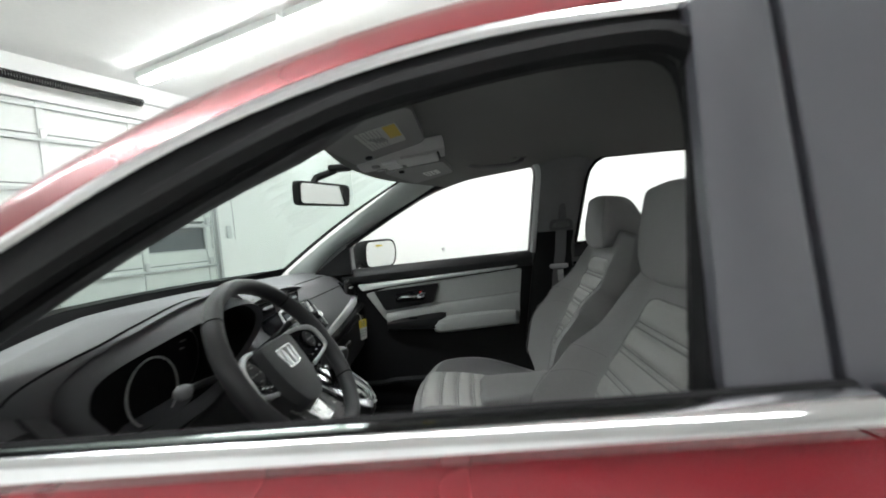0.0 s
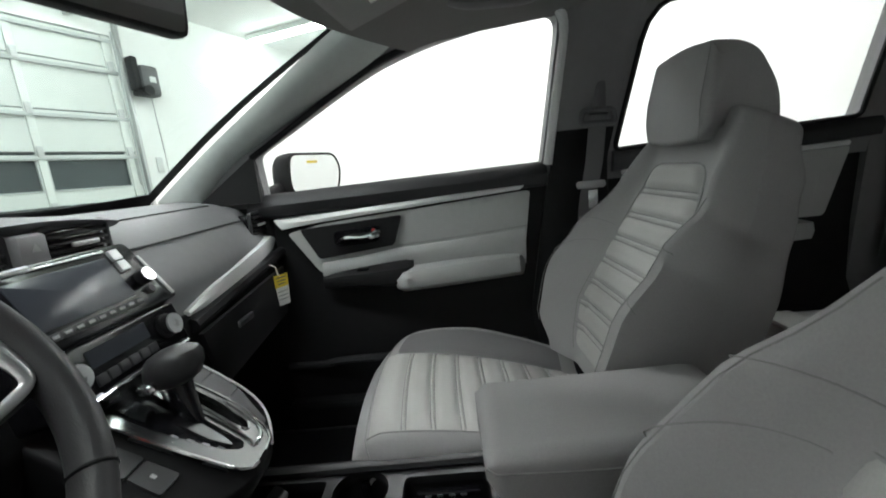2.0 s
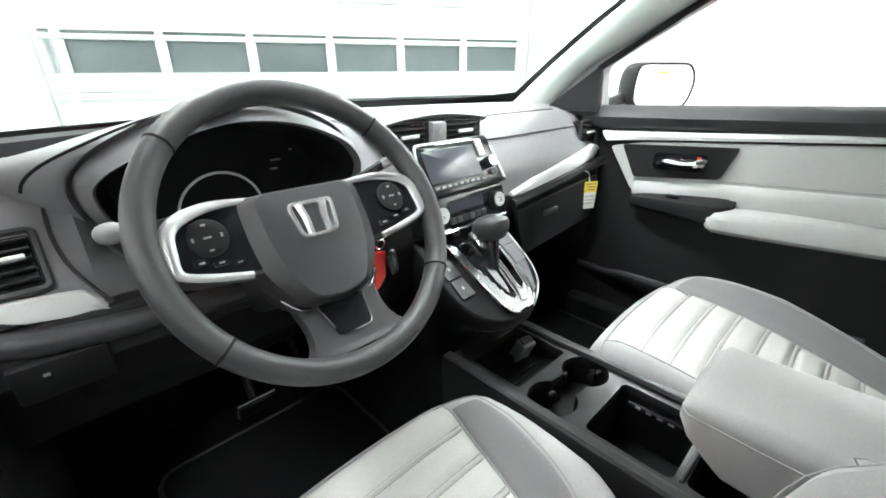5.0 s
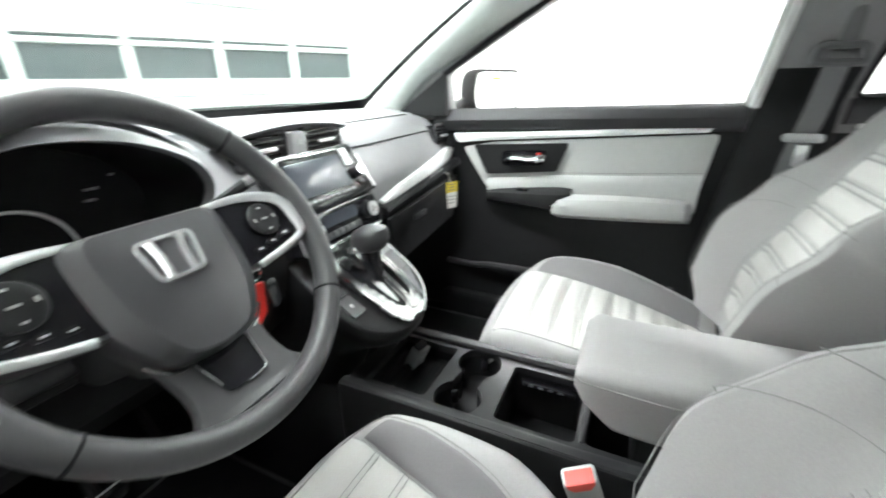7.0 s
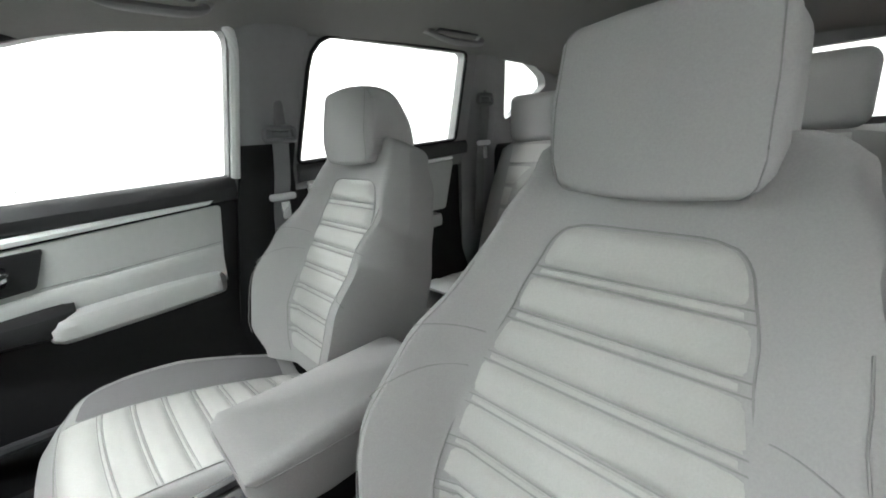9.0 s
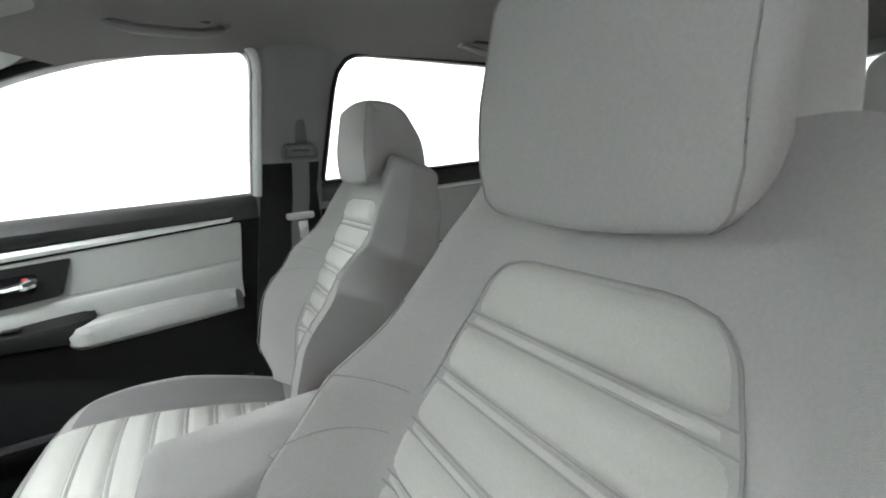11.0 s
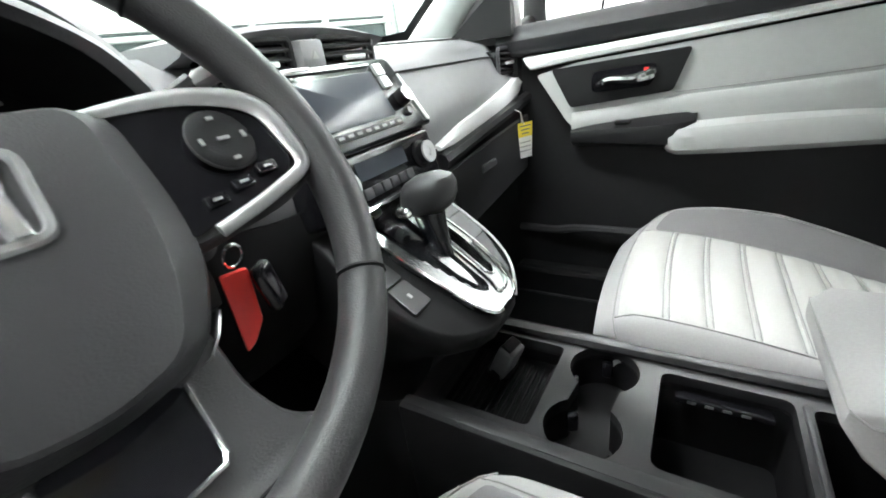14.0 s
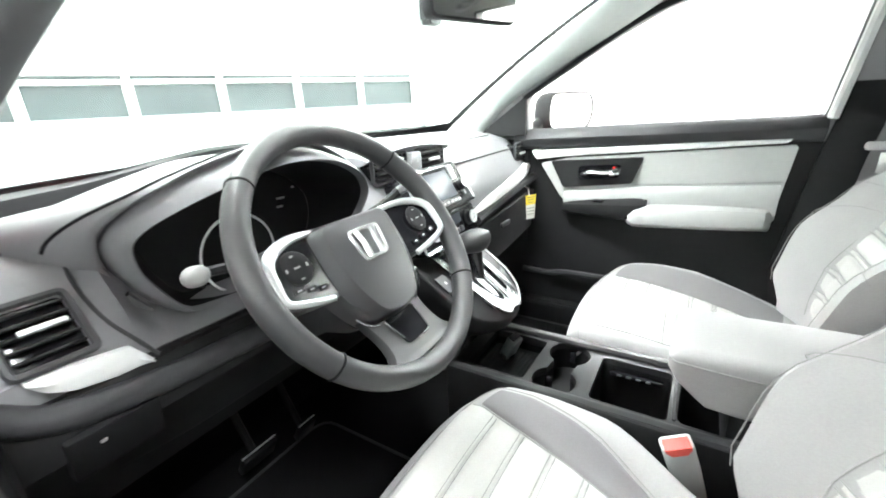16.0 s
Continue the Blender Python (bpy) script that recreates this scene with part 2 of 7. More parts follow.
def tube(pts, r, n=8, closed=False, flat=1.0, up=(0, 0, 1)):
    """A round bar along pts; flat squashes it along its second axis."""
    pts = [Vector(p) for p in pts]
    loops = []
    m = len(pts)
    for i, p in enumerate(pts):
        a = pts[i - 1] if (i > 0 or closed) else p
        b = pts[(i + 1) % m] if (i < m - 1 or closed) else p
        t = (b - a).normalized()
        s = t.cross(Vector(up))
        s = s.normalized() if s.length > 1e-4 else t.orthogonal().normalized()
        q = s.cross(t).normalized()
        rr = r[i] if isinstance(r, (list, tuple)) else r
        loops.append([p + s * rr * math.cos(2 * math.pi * k / n) + q * rr * flat * math.sin(2 * math.pi * k / n) for k in range(n)])
    if closed:
        v, f = loft(loops + [loops[0]], cap=False)
        return v, f
    return loft(loops)


def lathe(profile, c, axis, n=24):
    """A turned body: profile of (radius, height) along axis from c."""
    axis = Vector(axis).normalized()
    a = axis.orthogonal().normalized()
    b = axis.cross(a)
    c = Vector(c)
    return loft([[c + axis * h + (a * math.cos(2 * math.pi * k / n) + b * math.sin(2 * math.pi * k / n)) * max(r, 1e-5) for k in range(n)] for r, h in profile])


def lerp(tab, t):
    """The value at t in a table of (t, value) rows."""
    for (a, x), (b, y) in zip(tab, tab[1:]):
        if t <= b:
            w = max(0.0, min(1.0, (t - a) / (b - a)))
            if isinstance(x, (tuple, list)):
                return [p + (q - p) * w for p, q in zip(x, y)]
            return x + (y - x) * w
    return tab[-1][1]


def smooth_lerp(tab, t):
    """As lerp, but with eased steps."""
    for (a, x), (b, y) in zip(tab, tab[1:]):
        if t <= b:
            w = max(0.0, min(1.0, (t - a) / (b - a)))
            w = w * w * (3 - 2 * w)
            return x + (y - x) * w
    return tab[-1][1]


def sheet_with_holes(outer, holes, place, thick):
    """A plate with openings: outlines in 2D, place(x, y, d) gives the 3D point at depth d."""
    from_2d = [[Vector((p[0], p[1], 0)) for p in lp] for lp in (outer, *holes)]
    flat = [p for lp in from_2d for p in lp]
    tris = tessellate(from_2d)
    n = len(flat)
    v = [place(p.x, p.y, 0) for p in flat] + [place(p.x, p.y, thick) for p in flat]
    f = [tuple(t) for t in tris] + [tuple(i + n for i in reversed(t)) for t in tris]
    o = 0
    for lp in from_2d:
        m = len(lp)
        for i in range(m):
            j = (i + 1) % m
            f.append((o + i, o + j, o + j + n, o + i + n))
        o += m
    return v, f



# ---- the garage ----
# its own axes: a along the overhead door to its left end, b from the door into the room
D0 = Vector((-3.70, 4.71, 0))
GE = Vector((-0.378, -0.926, 0)).normalized()
GN = Vector((0.926, -0.378, 0)).normalized()
A0, A1, B1, TOP = -3.6, 6.1, 9.5, 3.5


def G(a, b, z):
    return D0 + GE * a + GN * b + Vector((0, 0, z))


def gbox(a0, a1, b0, b1, z0, z1, r=0.0):
    if r > 0:
        m = Matrix((GE, GN, (0, 0, 1))).transposed().to_4x4()
        return rbox(G((a0 + a1) / 2, (b0 + b1) / 2, (z0 + z1) / 2), (a1 - a0, b1 - b0, z1 - z0), r, 2, m)
    c = [G(a, b, z) for z in (z0, z1) for a, b in ((a0, b0), (a1, b0), (a1, b1), (a0, b1))]
    return c, [(3, 2, 1, 0), (4, 5, 6, 7), (0, 1, 5, 4), (1, 2, 6, 5), (2, 3, 7, 6), (3, 0, 4, 7)]


def structure(name, vf, material, label, category):
    return tagged(put(name, mesh_of(name, *vf, material, smooth=False)), label, category, kind="structure")


structure("floor", gbox(A0 - 0.3, A1 + 0.3, -0.3, B1 + 0.3, -0.2, 0), M_CONC, "grey concrete floor of the garage under the car", "floor")
structure("ceiling", gbox(A0 - 0.3, A1 + 0.3, -0.3, B1 + 0.3, TOP, TOP + 0.15), M_CEIL, "white painted garage ceiling above the car", "ceiling")
DA0, DA1, DZ1 = -0.12, 5.45, 3.05
wf = join(gbox(A0 - 0.3, DA0, -0.25, 0, 0, TOP), gbox(DA1, A1 + 0.3, -0.25, 0, 0, TOP), gbox(DA0, DA1, -0.25, 0, DZ1, TOP))
structure("wall_front", wf, M_WALL, "white garage wall round the overhead door", "wall")
structure("wall_right", gbox(A0 - 0.25, A0, 0, B1, 0, TOP), M_WALL, "bright white garage wall beside the parked car", "wall")
structure("wall_left", gbox(A1, A1 + 0.25, 0, B1, 0, TOP), M_WALL, "white garage wall on the driver's side", "wall")
structure("wall_back", gbox(A0 - 0.25, A1 + 0.25, B1, B1 + 0.25, 0, TOP), M_WALL, "white garage wall behind the car", "wall")


def overhead_door():
    d = thing("door_1", "white sectional overhead garage door with a row of dark windows, closed", "garage door", kind="structure", at=G(2.6, 0, 0))
    joints = [0.09, 0.57, 1.11, 1.70, 2.15, 2.69, DZ1]
    za0, za1, step, wide = 1.285, 1.615, 0.891, 0.805
    for i in range(6):
        za, zb = joints[i], joints[i + 1] - 0.014
        if i == 2:
            # the glazed section: a rail above the panes, with a narrow slot of glass over it
            pieces = [gbox(DA0, DA1, -0.07, -0.02, za, za0), gbox(DA0, DA1, -0.07, -0.02, za1, 1.662)]
            for k in range(7):
                a = k * step - (step - wide)
                pieces.append(gbox(max(a, DA0), min(a + step - wide, DA1), -0.07, -0.02, za0, za1))
            vf = join(*pieces)
        else:
            vf = gbox(DA0, DA1, -0.07, -0.02, za, zb)
        put("panel", mesh_of("panel", *vf, M_DOORSTEEL, smooth=False), d)
        put("joint_gap", mesh_of("joint_gap", *gbox(DA0, DA1, -0.062, -0.045, zb - 0.004, zb + 0.016), M_GAP, smooth=False), d, "dark strip for the shadow in the joint")
        put("joint_rib", mesh_of("joint_rib", *gbox(DA0, DA1, -0.022, 0.022, zb - 0.075, zb - 0.035, 0.006), M_RAIL), d, "grey stiffening rib")
    for k in range(6):
        a = k * step
        put("pane", mesh_of("pane", *gbox(a, a + wide, -0.055, -0.045, za0, za1), M_DARKGLASS, smooth=False), d, "dark glazed window")
        put("slot_pane", mesh_of("slot_pane", *gbox(a, a + wide, -0.055, -0.045, 1.662, 1.690), M_DARKGLASS, smooth=False), d, "narrow dark glazed slot")
        fr = join(gbox(a - 0.012, a + wide + 0.012, -0.03, -0.008, za1 - 0.01, za1 + 0.018, 0.003), gbox(a - 0.012, a + wide + 0.012, -0.03, -0.008, za0 - 0.012, za0 + 0.006, 0.003),
                  gbox(a - 0.012, a + 0.010, -0.03, -0.008, za0 + 0.006, za1 - 0.01, 0.003), gbox(a + wide - 0.010, a + wide + 0.012, -0.03, -0.008, za0 + 0.006, za1 - 0.01, 0.003))
        put("window_frame", mesh_of("window_frame", *fr, M_RAIL), d, "pale steel window frame")
    for k in range(7):
        a = -0.043 + k * step
        put("stile", mesh_of("stile", *gbox(a - 0.034, a + 0.034, -0.025, 0.006, 0.1, 3.03, 0.004), M_DOORSTEEL), d, "white steel stile")
        for z in joints[1:-1]:
            put("hinge", mesh_of("hinge", *gbox(a - 0.03, a + 0.03, 0.004, 0.03, z - 0.07, z + 0.05, 0.006), M_STEEL), d)
    for a in (DA0 - 0.05, DA1 + 0.05):
        put("track", mesh_of("track", *gbox(a - 0.02, a + 0.02, 0.0, 0.07, 0.0, 3.2, 0.006), M_STEEL), d, "galvanised steel door track")
        put("track_angle", mesh_of("track_angle", *gbox(a - 0.045, a + 0.045, 0.0, 0.012, 0.0, 3.1, 0.003), M_RAIL), d, "grey track angle")
    return d


overhead_door()


def torsion_spring():
    t = thing("torsion_spring", "black coiled torsion spring on a steel shaft above the garage door", "door spring", at=G(4.2, 0.14, 3.22))
    put("shaft", mesh_of("shaft", *tube([G(-0.2, 0.14, 3.22), G(5.6, 0.14, 3.22)], 0.014), M_STEEL), t)
    for a0, a1 in ((0.75, 2.6), (3.1, 4.9)):
        n = 84
        pts = []
        for i in range(n * 10 + 1):
            w = 2 * math.pi * i / 10
            c = G(a0 + (a1 - a0) * i / (n * 10), 0.14, 3.22)
            pts.append(c + GN * 0.042 * math.cos(w) + Vector((0, 0, 0.042 * math.sin(w))))
        put("coil", mesh_of("coil", *tube(pts, 0.0085, 5), M_BLACK), t)
    for a in (0.3, 2.85, 5.3):
        put("bracket", mesh_of("bracket", *gbox(a - 0.03, a + 0.03, 0.0, 0.17, 3.16, 3.28, 0.006), M_STEEL), t)


torsion_spring()


def strip_lamp(a, b0, b1, z=3.43):
    l = thing("ceiling_lamp", "long white fluorescent strip lamp lit on the garage ceiling", "ceiling lamp", "ceiling strip lamps", at=G(a, (b0 + b1) / 2, z))
    put("housing", mesh_of("housing", *gbox(a - 0.09, a + 0.09, b0, b1, z - 0.01, z + 0.066, 0.008), M_DOORSTEEL), l)
    put("tube", mesh_of("tube", *gbox(a - 0.06, a + 0.06, b0 + 0.03, b1 - 0.03, z - 0.06, z - 0.012, 0.02), M_TUBE), l, "glowing white diffuser")


for la, lb in ((-2.2, 0.12), (-2.2, 2.85), (-2.2, 5.35), (0.85, 0.37), (0.85, 2.85), (0.85, 5.35), (3.9, 0.37), (3.9, 2.85), (3.9, 5.35)):
    strip_lamp(la, lb, lb + 2.4)


def wall_hook():
    h = thing("wall_hook", "small steel hook on the white garage wall", "hook", at=G(A0 + 0.01, 2.15, 0.83))
    put("plate", mesh_of("plate", *gbox(A0, A0 + 0.01, 2.12, 2.18, 0.83, 0.92, 0.004), M_STEEL), h)
    put("prong", mesh_of("prong", *tube([G(A0 + 0.01, 2.15, 0.88), G(A0 + 0.06, 2.15, 0.87), G(A0 + 0.07, 2.15, 0.91)], 0.006, 6), M_BLACK), h)


wall_hook()


def opener_box():
    o = thing("door_opener", "grey wall-mounted garage door opener with a dark motor", "door opener", at=G(-0.36, 0.02, 2.5))
    put("case", mesh_of("case", *gbox(-0.5, -0.27, 0.02, 0.2, 2.36, 2.74, 0.05), M_OPENER), o, "dark grey motor case")
    put("motor", mesh_of("motor", *gbox(-0.26, -0.18, 0.05, 0.2, 2.42, 2.82, 0.03), M_BLACK), o)
    put("gear", mesh_of("gear", *lathe([(0.0, 0), (0.06, 0), (0.06, 0.05), (0.0, 0.05)], G(-0.30, 0.2, 2.42), GN), M_BLACK), o)
    put("case_plate", mesh_of("case_plate", *gbox(-0.44, -0.36, 0.199, 0.203, 2.53, 2.60, 0.002), M_LIGHTPLAS), o, "pale maker's plate")
    put("chain_guard", mesh_of("chain_guard", *gbox(-0.33, -0.2, 0.06, 0.19, 2.36, 2.42, 0.02), M_BLACK), o)
    put("conduit", mesh_of("conduit", *tube([G(-0.45, 0.03, 2.38), G(-0.47, 0.03, 1.7), G(-0.47, 0.03, 1.4)], 0.008), M_STEEL), o)
    put("switch_box", mesh_of("switch_box", *gbox(-0.42, -0.34, 0.0, 0.03, 1.42, 1.62, 0.008), M_LIGHTPLAS), o)


opener_box()


# ---- car shell ----
CAR = thing("car", "metallic red car parked in a white garage, driver's window open", "car", at=(0.3, -0.05, 0.0))


def side_plane(z):
    return 0.668 - (z - 1.13) * 0.19


WIN_F = round_poly([(-0.352, 1.125), (-0.352, 1.243), (-0.10, 1.378), (0.03, 1.442), (0.17, 1.484), (0.28, 1.506), (0.40, 1.526), (0.495, 1.53), (0.452, 1.155)], [0.01, 0.02, 0.1, 0.1, 0.1, 0.1, 0.06, 0.09, 0.01])
WIN_R = round_poly([(0.655, 1.172), (0.725, 1.538), (1.365, 1.53), (1.335, 1.205)], [0.02, 0.10, 0.03, 0.02])
WIN_Q = round_poly([(1.64, 1.27), (1.60, 1.535), (1.75, 1.535), (1.90, 1.47), (1.93, 1.42)], [0.03, 0.03, 0.08, 0.06, 0.05])
SHELL = [(-0.66, 1.07), (-0.46, 1.235), (-0.18, 1.40), (0.05, 1.50), (0.25, 1.56), (0.6, 1.58), (1.4, 1.58), (1.9, 1.54), (2.2, 1.40), (2.35, 1.12)]


WIN_D = round_poly([(-0.50, 1.09), (-0.46, 1.155), (-0.382, 1.203), (-0.277, 1.263), (-0.17, 1.319), (-0.063, 1.369), (0.044, 1.417), (0.185, 1.447), (0.322, 1.464), (0.44, 1.462), (0.446, 1.381), (0.422, 1.205), (0.404, 1.085)], [0.01, 0.02, 0.05, 0.05, 0.05, 0.05, 0.06, 0.06, 0.06, 0.05, 0.04, 0.05, 0.01])
SHELL_D = [(-0.62, 1.06), (-0.52, 1.18), (-0.36, 1.275), (-0.15, 1.375), (0.05, 1.45), (0.25, 1.488), (0.5, 1.50), (0.62, 1.55), (1.4, 1.56), (1.9, 1.54), (2.2, 1.40), (2.35, 1.08)]
DRV = 0.085


def side_frame(s):
    """The inner side of the cabin above the belt, with its openings; s is +1 on the passenger's side."""
    off = 0.0 if s > 0 else DRV
    vf = sheet_with_holes(SHELL if s > 0 else SHELL_D, [WIN_F if s > 0 else WIN_D, WIN_R, WIN_Q], lambda x, z, d: Vector((x, s * (side_plane(z) + off + d + (0 if s > 0 else max(0.0, 1.13 - z) * 1.3)), z)), 0.045 if s > 0 else 0.02)
    n = "wall_cabin_right" if s > 0 else "wall_cabin_left"
    return structure(n, vf, M_BPILLAR if s > 0 else M_RUBBER, "dark grey trimmed cabin side with window openings and pillars", "car cabin side")


for s in (1, -1):
    side_frame(s)


def panes():
    for nm, loop in (("window_1", WIN_F), ("window_2", WIN_R), ("window_3", WIN_Q)):
        v, f = sheet_with_holes(loop, [], lambda x, z, d: Vector((x, side_plane(z) + 0.02 + d, z)), 0.004)
        o = structure(nm, (v, f), M_GLASS, "clear side window glass of the car, closed", "car window")
        o.visible_shadow = False
        if nm != "window_1":
            v, f = sheet_with_holes(loop, [], lambda x, z, d: Vector((x, -side_plane(z) - DRV - 0.02 - d, z)), 0.004)
            o = structure(nm, (v, f), M_GLASS, "clear side window glass of the car, closed", "car window")
            o.visible_shadow = False


panes()


def headliner():
    tab = [(-0.14, 1.478), (-0.08, 1.500), (0.1, 1.540), (0.5, 1.58), (1.2, 1.585), (1.8, 1.56), (2.2, 1.47)]
    loops = []
    for i in range(31):
        t = i / 30
        row = []
        for j in range(21):
            u = -1 + j / 10
            x = -0.135 + (0.11 * u * u + (0.13 * u ** 6 if u > 0 else 0.0)) * (1 - t) + 2.335 * t
            zc = lerp(tab, x - 0.10 * u * u * (1 - t))
            half = 0.595 if x > 0.1 else 0.50 + (x + 0.2) * 0.31
            z = zc - 0.055 * abs(u) ** 5 - (0.012 if 0.12 < x < 0.2 and abs(u) < 0.4 else 0)
            row.append(Vector((x, u * half - (0.10 if u < 0 else 0.0) * -u, z)))
        loops.append(row)
    v, f = loft(loops, closed=False)
    n = len(v)
    v = v + [p + Vector((0, 0, 0.03)) for p in v]
    f = f + [tuple(i + n for i in reversed(q)) for q in f]
    return tagged(put("ceiling_headliner", mesh_of("headliner", v, f, M_LINER)), "grey cloth headliner of the car cabin", "headliner", kind="structure")


headliner()


def cabin_floor():
    v, f = rbox((0.6, -0.05, 0.37), (2.9, 1.46, 0.06), 0.01)
    structure("floor_cabin", (v, f), M_CARPET, "black carpeted cabin floor of the car", "car floor")
    fw = join(rbox((-0.78, -0.05, 0.68), (0.06, 1.46, 0.62), 0.01), rbox((2.15, -0.05, 0.75), (0.06, 1.4, 0.8), 0.01))
    structure("wall_firewall", fw, M_CARPET, "black carpeted bulkhead below the dashboard", "bulkhead")


cabin_floor()


def a_pillar(s):
    if s > 0:
        ws = [(-0.66, 0.66, 1.14), (-0.60, 0.64, 1.178), (-0.47, 0.607, 1.262), (-0.325, 0.57, 1.348), (-0.20, 0.535, 1.42), (-0.085, 0.50, 1.485), (-0.03, 0.485, 1.51)]
        wd = [(-0.555, 0.668, 1.10), (-0.51, 0.662, 1.15), (-0.405, 0.65, 1.235), (-0.21, 0.625, 1.338), (-0.07, 0.603, 1.405), (0.03, 0.585, 1.455), (0.08, 0.57, 1.485)]
    else:
        ws = [(-0.62, -0.755, 1.105), (-0.55, -0.74, 1.15), (-0.43, -0.712, 1.217), (-0.30, -0.68, 1.288), (-0.20, -0.655, 1.340), (-0.12, -0.615, 1.380), (-0.05, -0.572, 1.428)]
        wd = [(-0.56, -0.765, 1.08), (-0.49, -0.755, 1.13), (-0.37, -0.735, 1.205), (-0.20, -0.705, 1.305), (-0.07, -0.68, 1.372), (0.03, -0.66, 1.42), (0.08, -0.635, 1.46)]
    ws, wd = curve(ws, 16), curve(wd, 16)
    loops = []
    inn = Vector((0.35, -0.8 * s, -0.2)).normalized()
    for a, b in zip(ws, wd):
        row = []
        for k in range(9):
            t = k / 8
            row.append(a.lerp(b, t) + inn * 0.022 * math.sin(math.pi * t) ** 0.7)
        row += [a.lerp(b, 0.9) - inn * 0.03, a.lerp(b, 0.1) - inn * 0.03]
        loops.append(row)
    # the driver's pillar gets the copy with shade painted into its colour
    return tagged(put("trim_a_pillar", mesh_of("a_pillar", *loft(loops), M_PILLARTRIM if s > 0 else M_SHADEPILLAR)), "pale grey-green plastic windscreen pillar trim" if s > 0 else "plastic windscreen pillar trim, coloured dark for shade", "pillar trim", kind="structure")


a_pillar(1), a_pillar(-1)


def windscreen():
    rows = []
    for i in range(10):
        t = i / 8.5
        row = []
        for j in range(13):
            u = -1 + j / 6
            half = 0.68 - 0.17 * t
            x = -0.90 + 0.76 * t - 0.03 + 0.22 * (1 - 0.5 * t) * u * u
            z = 1.13 + 0.375 * t + 0.02 * math.sin(math.pi * t)
            row.append(Vector((x, u * half - (0.0 if u > 0 else -u * DRV), z)))
        rows.append(row)
    def glass(t, u, d=0.0):
        x = -0.93 + 0.76 * t + 0.22 * (1 - 0.5 * t) * u * u
        z = 1.13 + 0.375 * t + 0.02 * math.sin(math.pi * t)
        return Vector((x + 0.45 * d, u * (0.68 - 0.17 * t) - (0.0 if u > 0 else -u * DRV), z - 0.9 * d))

    us = [-1 + k / 20 for k in range(41)]
    low = loft([[glass(-0.02, u, 0.004), glass(0.030 + 0.065 * max(0.0, u) ** 3, u, 0.004), glass(0.030 + 0.065 * max(0.0, u) ** 3, u, 0.002), glass(-0.02, u, 0.002)] for u in us])
    edge = loft([[glass(t, 1.0, 0.004), glass(t, 0.965, 0.004), glass(t, 0.965, 0.002), glass(t, 1.0, 0.002)] for t in [k / 20 for k in range(21)]])
    structure("trim_windscreen_border", join(low, edge), M_RUBBER, "black printed border of the windscreen", "windscreen border")
    v, f = loft(rows, closed=False)
    o = structure("window_windscreen", (v, f), M_SCREENGLASS, "clear laminated windscreen of the car", "windscreen")
    o.visible_shadow = False


windscreen()


